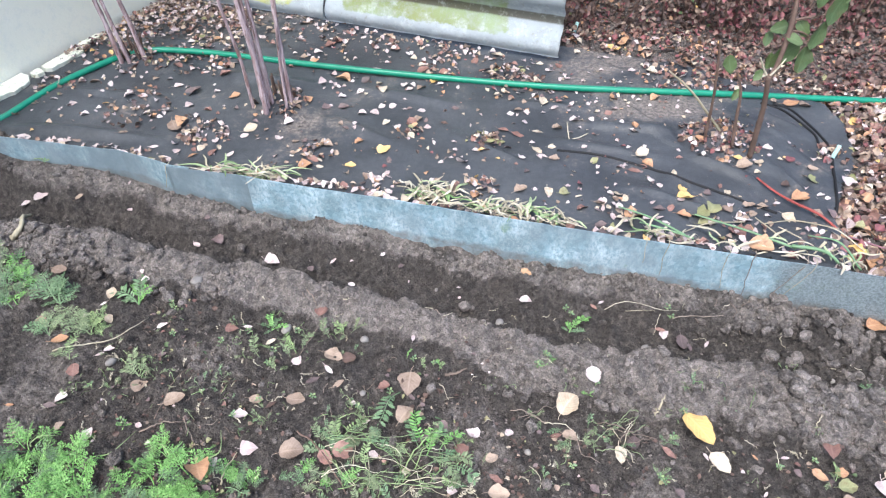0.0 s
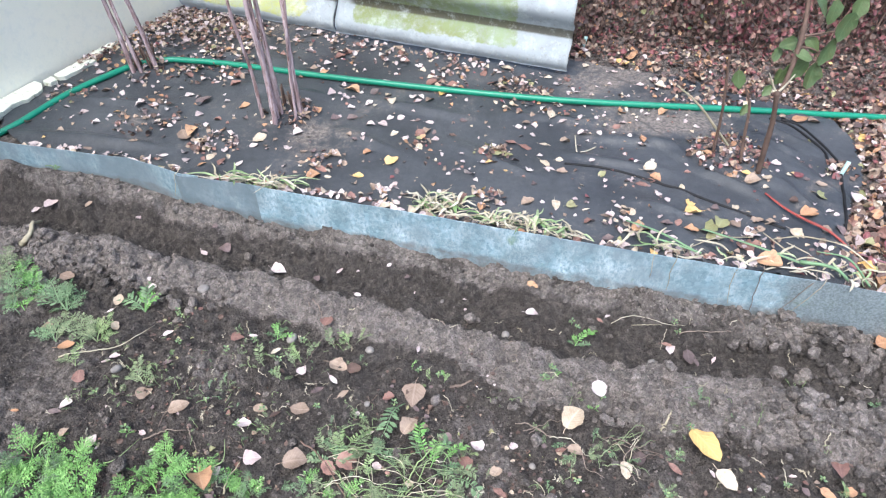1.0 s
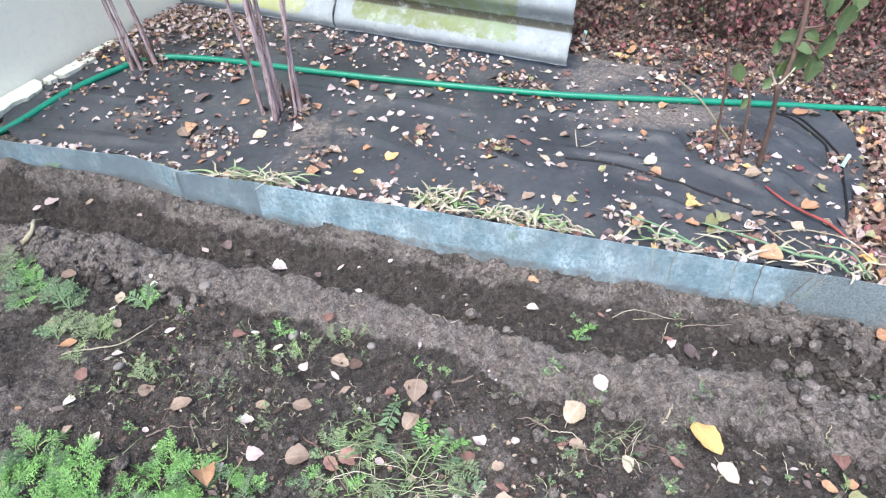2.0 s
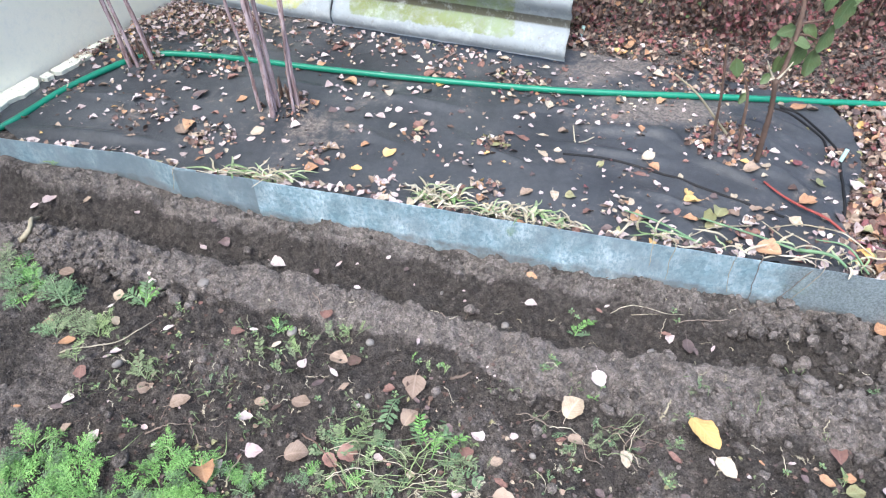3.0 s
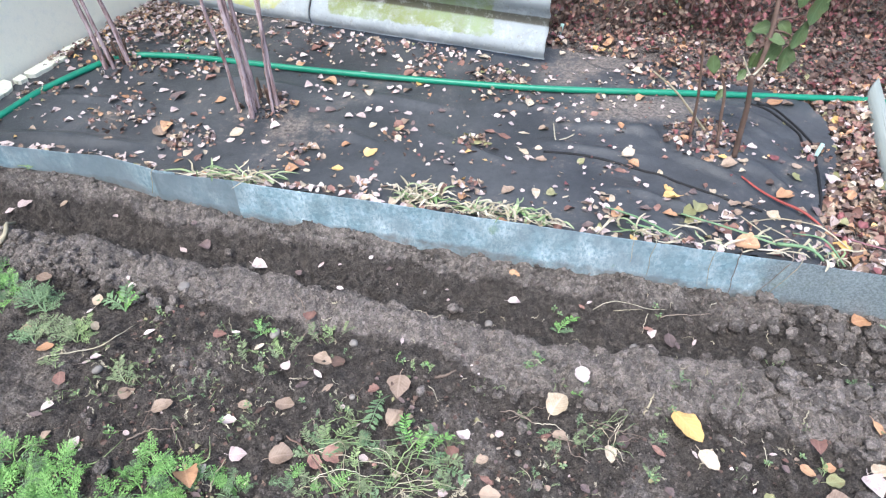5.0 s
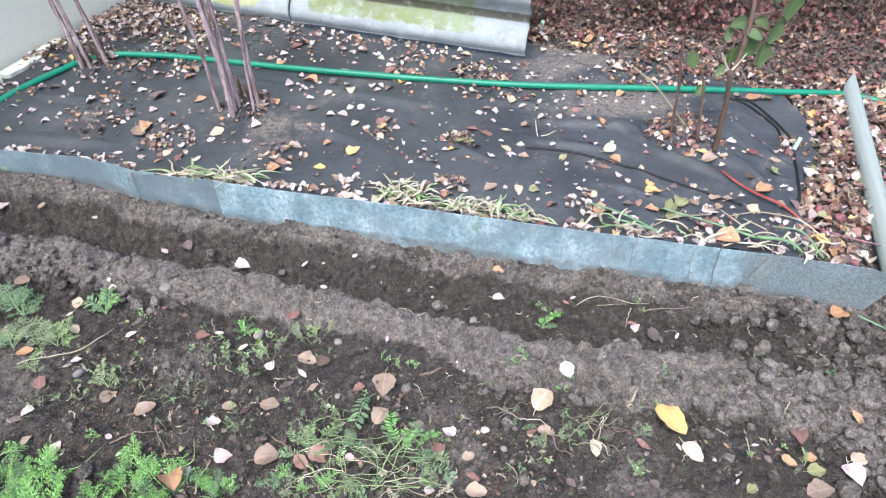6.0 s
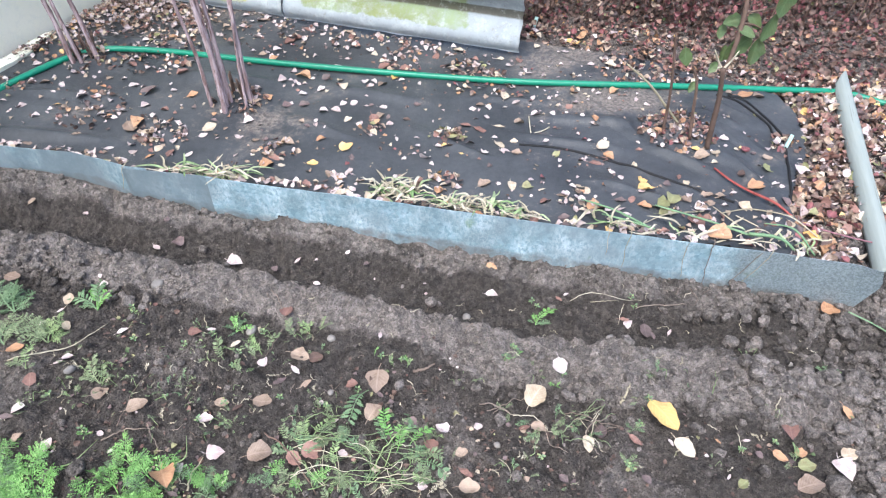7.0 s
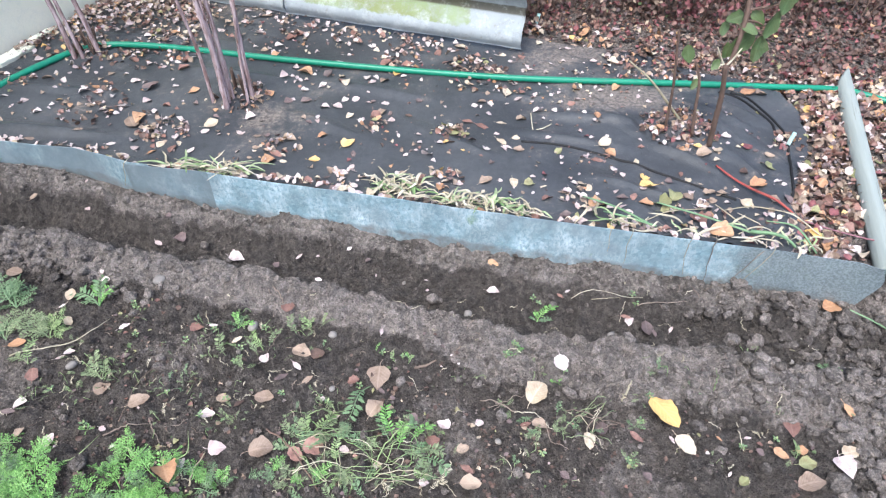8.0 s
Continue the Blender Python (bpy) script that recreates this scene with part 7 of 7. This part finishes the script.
sprawl("uprooted_marigold", ((-0.221, 0.686, -0.192, 0.728), (-0.210, 0.688, -0.236, 0.719), (-0.271, 0.693, -0.300, 0.725), (-0.324, 0.707, -0.297, 0.745), (-0.315, 0.684, -0.335, 0.718), (-0.169, 0.679, -0.135, 0.700), (-0.245, 0.676, -0.274, 0.710), (-0.120, 0.671, -0.097, 0.712), (-0.288, 0.672, -0.309, 0.694), (-0.195, 0.671, -0.158, 0.685), (-0.340, 0.692, -0.367, 0.721),), 0, (FROND, FROND_BLUE, FROND_GREY,), 762, "uprooted marigold heap with bright green leaves on soil", "wilted plant", "uprooted marigolds", 0.50, stems=((((-0.272, 0.704), (-0.210, 0.722), (-0.143, 0.707)), 0.0012, STRAW),
        (((-0.232, 0.677), (-0.158, 0.697), (-0.114, 0.682)), 0.0014, STALK),
        (((-0.299, 0.716), (-0.246, 0.705), (-0.220, 0.726)), 0.0011, STRAW),
        (((-0.165, 0.708), (-0.138, 0.678), (-0.144, 0.656)), 0.0011, STALK),
        (((-0.210, 0.709), (-0.171, 0.710), (-0.156, 0.693), (-0.168, 0.665)), 0.0012, STALK),))
sprawl("uprooted_marigold", ((-0.020, 0.676, -0.052, 0.696), (0.005, 0.680, 0.046, 0.694), (0.056, 0.685, 0.085, 0.711), (-0.069, 0.657, -0.039, 0.685), (-0.106, 0.645, -0.135, 0.678), (0.030, 0.662, 0.068, 0.680), (-0.168, 0.643, -0.205, 0.671), (-0.242, 0.643, -0.268, 0.671),), 1, (FROND_GREY, FROND_BLUE, STRAW,), 763, "dry and wilted marigold stalks on soil", "wilted plant", "uprooted marigolds", 0.40, stems=((((-0.094, 0.659), (-0.045, 0.677), (0.005, 0.671)), 0.0011, STRAW),
        (((0.043, 0.689), (0.068, 0.673), (0.091, 0.640)), 0.0010, STRAW),))
sprawl("uprooted_marigold", ((-0.205, 0.808, -0.234, 0.783), (-0.257, 0.758, -0.209, 0.780), (-0.022, 0.783, -0.065, 0.797), (-0.228, 0.811, -0.206, 0.750), (-0.000, 0.698, 0.012, 0.728), (-0.172, 0.720, -0.183, 0.772), (0.018, 0.824, -0.026, 0.847), (-0.112, 0.803, -0.149, 0.787), (0.034, 0.695, -0.007, 0.700), (0.027, 0.736, 0.071, 0.776), (-0.109, 0.759, -0.149, 0.781), (-0.227, 0.775, -0.215, 0.803), (-0.258, 0.719, -0.264, 0.683),), 1, (FROND_GREY, FROND_BLUE, STALK,), 764, "tangled wilted marigold leaves on soil", "wilted plant", "uprooted marigolds", 0.60, stems=((((-0.219, 0.806), (-0.265, 0.789), (-0.070, 0.790)), 0.0011, STALK),
        (((-0.266, 0.748), (-0.195, 0.681), (-0.240, 0.745)), 0.0011, STRAW),
        (((-0.038, 0.748), (0.028, 0.757), (-0.202, 0.750)), 0.0011, FROND_GREY),
        (((-0.267, 0.754), (-0.196, 0.694), (-0.021, 0.739)), 0.0011, STALK),
        (((-0.270, 0.773), (-0.206, 0.783), (-0.202, 0.699)), 0.0011, STRAW),
        (((-0.240, 0.805), (0.009, 0.735), (0.029, 0.768)), 0.0011, FROND_GREY),
        (((0.001, 0.722), (-0.033, 0.713), (-0.129, 0.808)), 0.0011, STALK),))
sprawl("uprooted_marigold", ((-0.121, 0.765, -0.080, 0.766), (-0.143, 0.791, -0.174, 0.816), (-0.156, 0.704, -0.174, 0.667), (0.026, 0.821, 0.067, 0.811), (-0.021, 0.725, -0.018, 0.695), (-0.218, 0.745, -0.165, 0.734), (0.022, 0.682, 0.016, 0.722), (-0.275, 0.774, -0.220, 0.783), (-0.136, 0.676, -0.178, 0.703), (-0.182, 0.787, -0.220, 0.779), (-0.146, 0.676, -0.162, 0.655), (-0.269, 0.797, -0.264, 0.838), (-0.183, 0.796, -0.139, 0.817),), 0, (FROND_GREY, FROND_BLUE, FROND_GREY,), 765, "tangled grey-green marigold leaves on soil", "wilted plant", "uprooted marigolds", 0.50, stems=((((-0.208, 0.688), (0.000, 0.682), (-0.170, 0.705)), 0.0011, STALK),
        (((-0.030, 0.714), (-0.026, 0.727), (-0.075, 0.710)), 0.0011, STRAW),
        (((-0.189, 0.677), (0.018, 0.793), (0.022, 0.677)), 0.0011, FROND_GREY),
        (((-0.072, 0.792), (0.000, 0.784), (0.021, 0.710)), 0.0011, STALK),
        (((-0.261, 0.772), (-0.082, 0.730), (-0.046, 0.676)), 0.0011, STRAW),
        (((-0.213, 0.794), (0.008, 0.806), (-0.007, 0.782)), 0.0011, FROND_GREY),
        (((-0.027, 0.695), (-0.006, 0.723), (-0.006, 0.769)), 0.0011, STALK),))
rng = random.Random(23)
HEAP_STALKS = []
for i in range(16):
    x, y, a, d = rng.uniform(0.31, 0.47), rng.uniform(0.77, 0.85), rng.uniform(-1.4, 1.2), rng.uniform(0.018, 0.045)
    b = a + rng.gauss(0, 0.3)
    xm, ym = x + d * math.cos(a), y + d * math.sin(a)
    HEAP_STALKS.append((((x, y), (xm, ym), (xm + d * math.cos(b), ym + d * math.sin(b))), 0.0012, (FROND_GREY, TWIG, FROND_GREY, STRAW)[i % 4]))
sprawl("wilted_weed", ((0.388, 0.813, 0.404, 0.796), (0.315, 0.815, 0.281, 0.801), (0.365, 0.820, 0.383, 0.805), (0.294, 0.802, 0.266, 0.777), (0.347, 0.785, 0.375, 0.793), (0.287, 0.837, 0.256, 0.815), (0.384, 0.811, 0.413, 0.825), (0.400, 0.825, 0.422, 0.843), (0.414, 0.786, 0.450, 0.788), (0.302, 0.773, 0.275, 0.759), (0.365, 0.804, 0.338, 0.801), (0.296, 0.797, 0.269, 0.789), (0.340, 0.787, 0.338, 0.819), (0.339, 0.820, 0.338, 0.792), (0.349, 0.839, 0.347, 0.872), (0.375, 0.849, 0.348, 0.824), (0.289, 0.769, 0.293, 0.796), (0.384, 0.830, 0.382, 0.798),), 1, (FROND_GREY, FROND_GREY, FROND_BLUE,), 790, "wilted grey-green weed heap on dark soil", "wilted plant", "wilted weeds", 0.60, stems=(*HEAP_STALKS, (((0.244, 0.847), (0.285, 0.841), (0.319, 0.825)), 0.0014, STRAW),
        (((0.373, 0.854), (0.412, 0.838), (0.453, 0.819), (0.504, 0.819)), 0.0015, TWIG),
        (((0.405, 0.769), (0.427, 0.813), (0.474, 0.828), (0.502, 0.852)), 0.0014, TWIG),))
sprawl("wilted_weed", ((0.234, 0.868, 0.207, 0.882), (0.240, 0.862, 0.215, 0.835), (0.228, 0.878, 0.249, 0.888),), 1, (FROND_GREY,), 791, "withered branching weed stem on dark soil", "wilted plant", "wilted weeds", 0.30, stems=((((0.168, 0.893), (0.206, 0.874), (0.249, 0.852)), 0.0015, TWIG),
        (((0.183, 0.860), (0.235, 0.882), (0.280, 0.901)), 0.0012, TWIG),
        (((0.196, 0.851), (0.219, 0.867), (0.239, 0.861)), 0.0010, TWIG),))


rng = random.Random(19)
for i in range(78):
    x, y = (rng.uniform(-0.95, -0.2), rng.uniform(0.84, 1.19)) if i < 52 else (rng.uniform(-0.3, 0.95), rng.uniform(0.66, 0.98))
    leafy_plant("weed_tuft", x, y, 3 + i % 3, rng.uniform(0.012, 0.028), 1, ((FROND_GREY,), (FROND_BLUE, FROND_GREY), (FROND_GREY, STALK), (STRAW, FROND_GREY))[i % 4], 850 + i, "tiny dull green weed tuft on dark soil", "weed", "weed tufts", 20, 1)


def seedling_at(first, x, y, size, turn):
    m = pose(x, y, float(ground_z(x, y)), 0, 0, turn)
    if first is None:
        thing = empty("seedling", m)
        tagged(thing, "tiny green seedling with rounded leaves in soil", "seedling", "seedlings")
        part("stem", tube([(0, 0, -0.004), (0.001, 0, 0.01), (0.002, 0.001, 0.018)], [0.0008, 0.0006], 5, 6), STALK, thing)
        for i in range(5):
            a = i * 1.3
            v, f, uv = SHAPES[(0, 4, 8)[i % 3]]
            me = mesh_of("leaf", v * (0.008 / LEAF), f, [STALK if i % 2 else FROND_BLUE], True, None, uv)
            piece("leaf", me, thing, pose(0.002 + 0.006 * math.cos(a), 0.006 * math.sin(a), 0.010 + 0.002 * i, 15, 10, math.degrees(a) - 90))
        return thing
    return copy_thing(first, m)


first = None
rng = random.Random(17)
SEEDLINGS = [(-0.763, 1.227), (-0.723, 1.106), (-0.765, 0.841), (-0.075, 1.025), (-0.024, 1.015), (0.364, 1.223), (0.631, 1.21), (0.262, 1.027), (0.298, 0.74), (0.489, 0.71), (1.088, 0.938), (-0.453, 1.014), (-0.21, 0.891), (0.543, 0.804), (0.376, 0.932), (-0.516, 1.107), (0.352, 1.235), (0.268, 1.02), (1.098, 0.93), (0.50, 0.70), (-0.757, 1.215), (0.64, 1.195)]
SEEDLINGS += [(rng.uniform(-0.9, -0.3), rng.uniform(0.82, 1.15)) for _ in range(8)] + [(rng.uniform(-0.2, 0.9), rng.uniform(0.68, 1.0)) for _ in range(5)]
for x, y in SEEDLINGS:
    ob = seedling_at(first, x, y, 1, rng.uniform(0, 360))
    first = first or ob

# ---- twigs, straws and roots on the soil ----


def twig(pts, r, mat, label, name="twig", rise=0.0):
    n = len(pts)
    p = catmull([(x, y, 0) for x, y in pts], 14)
    p[:, 2] = ground_z(p[:, 0], p[:, 1])
    for _ in range(30):
        p[1:-1, 2] = np.maximum(p[1:-1, 2], 0.5 * (p[:-2, 2] + p[2:, 2]))
    p[:, 2] += r + 0.001 + rise * np.linspace(0, 1, 14)
    p[:, :2] += np.random.default_rng(int(1e3 * abs(pts[0][0]))).normal(0, 0.0015, (14, 2))
    tagged(piece(name, mesh_of(name, *tube(p, [r, r * 0.8, r * 0.5], 6, 14, 0.08, n), [mat])), label, name.replace("_", " "), "twigs on the soil")


twig([(-1.038, 1.070), (-0.949, 1.080), (-0.864, 1.104), (-0.822, 1.190)], 0.0021, STRAW, "long pale dry stalk lying on dark soil", "twig")
twig([(-0.697, 0.860), (-0.687, 0.910), (-0.673, 0.988), (-0.634, 1.043)], 0.0014, TWIG, "thin brown twig lying on dark soil", "twig")
twig([(-0.720, 0.821), (-0.679, 0.839), (-0.627, 0.850)], 0.0022, TWIG, "pale grey twig lying on soil", "twig")
twig([(-0.629, 0.860), (-0.612, 0.833), (-0.589, 0.800)], 0.0018, TWIG, "short pale twig lying on soil", "twig")
twig([(-0.496, 0.691), (-0.493, 0.729), (-0.475, 0.764)], 0.0021, STRAW, "pale dry straw beside the carrot tops", "straw")
twig([(-0.346, 0.820), (-0.288, 0.773), (-0.244, 0.710), (-0.212, 0.673)], 0.0022, BARK, "brown dry twig across wilted marigolds", "twig")
twig([(-0.384, 1.256), (-0.363, 1.225), (-0.353, 1.207), (-0.342, 1.183)], 0.0018, TWIG, "short grey twig stuck in the ridge", "twig")
twig([(-0.565, 1.196), (-0.548, 1.157), (-0.541, 1.139)], 0.0012, STRAW, "thin dry straw on dark soil", "straw")
twig([(-0.441, 0.819), (-0.430, 0.851), (-0.417, 0.885)], 0.0016, TWIG, "thin dry twig lying on dark soil", "twig")
twig([(0.007, 0.995), (0.036, 0.997), (0.065, 1.012)], 0.0045, TWIG, "flat grey-brown dry husk on soil", "dry_stalk")
twig([(0.515, 0.867), (0.527, 0.883), (0.544, 0.904)], 0.0036, STRAW, "pale dry husk on the ridge", "dry_stalk")
twig([(0.872, 0.874), (0.892, 0.882), (0.945, 0.919)], 0.0022, STRAW, "pale straw lying on clods", "straw")
twig([(0.884, 0.824), (0.897, 0.847), (0.911, 0.872)], 0.0016, STRAW, "pale straw lying on clods", "straw")
twig([(0.777, 0.794), (0.772, 0.758), (0.771, 0.725)], 0.0013, STRAW, "pale straw lying on clods", "straw")
twig([(0.800, 0.770), (0.817, 0.768), (0.819, 0.752)], 0.0020, STRAW, "pale straw lying on clods", "straw")
twig([(0.465, 1.238), (0.508, 1.243), (0.564, 1.228), (0.605, 1.208), (0.660, 1.208)], 0.0013, STRAW, "thin pale root lying in the trench", "root")
twig([(0.519, 1.225), (0.558, 1.217), (0.596, 1.211)], 0.0011, STRAW, "thin pale root lying in the trench", "root")
twig([(0.646, 1.195), (0.721, 1.190), (0.779, 1.184)], 0.0014, TWIG, "thin tangled root below the steel edging", "root")
twig([(1.073, 1.066), (1.083, 1.036), (1.126, 1.036)], 0.0013, STRAW, "pale root among the clods", "root")
twig([(1.024, 1.029), (1.050, 1.023), (1.064, 1.007)], 0.0012, STRAW, "pale root among the clods", "root")
twig([(0.612, 1.206), (0.602, 1.187), (0.593, 1.160)], 0.0011, STRAW, "thin pale root lying in the trench", "root")
twig([(-1.331, 1.480), (-1.301, 1.507), (-1.347, 1.625)], 0.0095, STRAW, "thick pale dry stalk end on the soil", "dry_stalk")
twig([(0.129, 1.055), (0.113, 1.031), (0.105, 1.009)], 0.0014, TWIG, "thin bent straw on the ridge", "straw")
twig([(0.739, 0.872), (0.749, 0.890), (0.767, 0.934)], 0.0010, STALK, "thin green straw on the ridge", "straw")
twig([(-0.008, 0.969), (0.004, 0.947), (0.015, 0.919)], 0.0010, STRAW, "thin dry straw on dark soil", "straw")
twig([(-0.191, 0.941), (-0.171, 0.959), (-0.152, 0.959)], 0.0009, TWIG, "thin dry twig on dark soil", "twig")
twig([(0.198, 0.737), (0.217, 0.705), (0.217, 0.679)], 0.0010, STRAW, "thin dry straw on dark soil", "straw")
twig([(0.800, 1.227), (0.814, 1.194), (0.805, 1.178)], 0.0012, TWIG, "thin tangled root below the steel edging", "root")
twig([(0.841, 1.219), (0.891, 1.238), (0.927, 1.254)], 0.0011, TWIG, "thin tangled root below the steel edging", "root")
for i in range(190):
    x, y, a = rng.uniform(-1.0, 1.3), rng.uniform(0.6, 1.25), rng.uniform(0, 6.28)
    L = rng.uniform(0.01, 0.034)
    twig([(x, y), (x + 0.5 * L * math.cos(a), y + 0.5 * L * math.sin(a)), (x + L * math.cos(a + 0.4), y + L * math.sin(a + 0.4))], rng.uniform(0.0007, 0.0014), STRAW if i % 3 else TWIG, "tiny dry straw on dark soil", "straw")
for i, pts in enumerate((((0.569, 1.345, 0.16), (0.572, 1.325, 0.160), (0.581, 1.320, 0.071)), ((0.622, 1.335, 0.16), (0.625, 1.311, 0.156), (0.63, 1.308, 0.03)), ((0.775, 1.295, 0.16), (0.778, 1.274, 0.160), (0.780, 1.270, 0.10), (0.788, 1.270, 0.021)),
                         ((0.839, 1.28, 0.16), (0.842, 1.259, 0.161), (0.846, 1.256, 0.06), (0.851, 1.254, 0.0)), ((0.985, 1.26, 0.16), (0.959, 1.232, 0.145), (0.913, 1.242, 0.02)), ((1.0, 1.25, 0.16), (0.991, 1.224, 0.150), (0.949, 1.233, 0.024)), ((-0.862, 1.70, 0.155), (-0.868, 1.664, 0.154), (-0.885, 1.664, 0.07)))):
    line = catmull(pts, 18)
    line[3:, 0] += np.cumsum(np.random.default_rng(40 + i).normal(0, 0.0022, 15))
    tagged(piece("dangling_root", mesh_of("dangling_root", *tube(line, [0.0013, 0.0012, 0.0008], 6, 0, 0.1, i), [(STRAW, STRAW, STRAW, TWIG, TWIG, STRAW, STRAW)[i]])), "thin dry root hanging over the steel edging", "root", "roots over the edging")
for x, y in ((0.437, 1.975), (0.50, 1.91)):
    p = lay([(x, y), (0.427 + (x - 0.437) * 0.2, 1.862)], 0.0025, 0.001, 8)
    tagged(piece("straw", mesh_of("straw", *tube(p, [0.0025, 0.002], 6), [STRAW])), "bent white straw lying on black fabric", "straw")
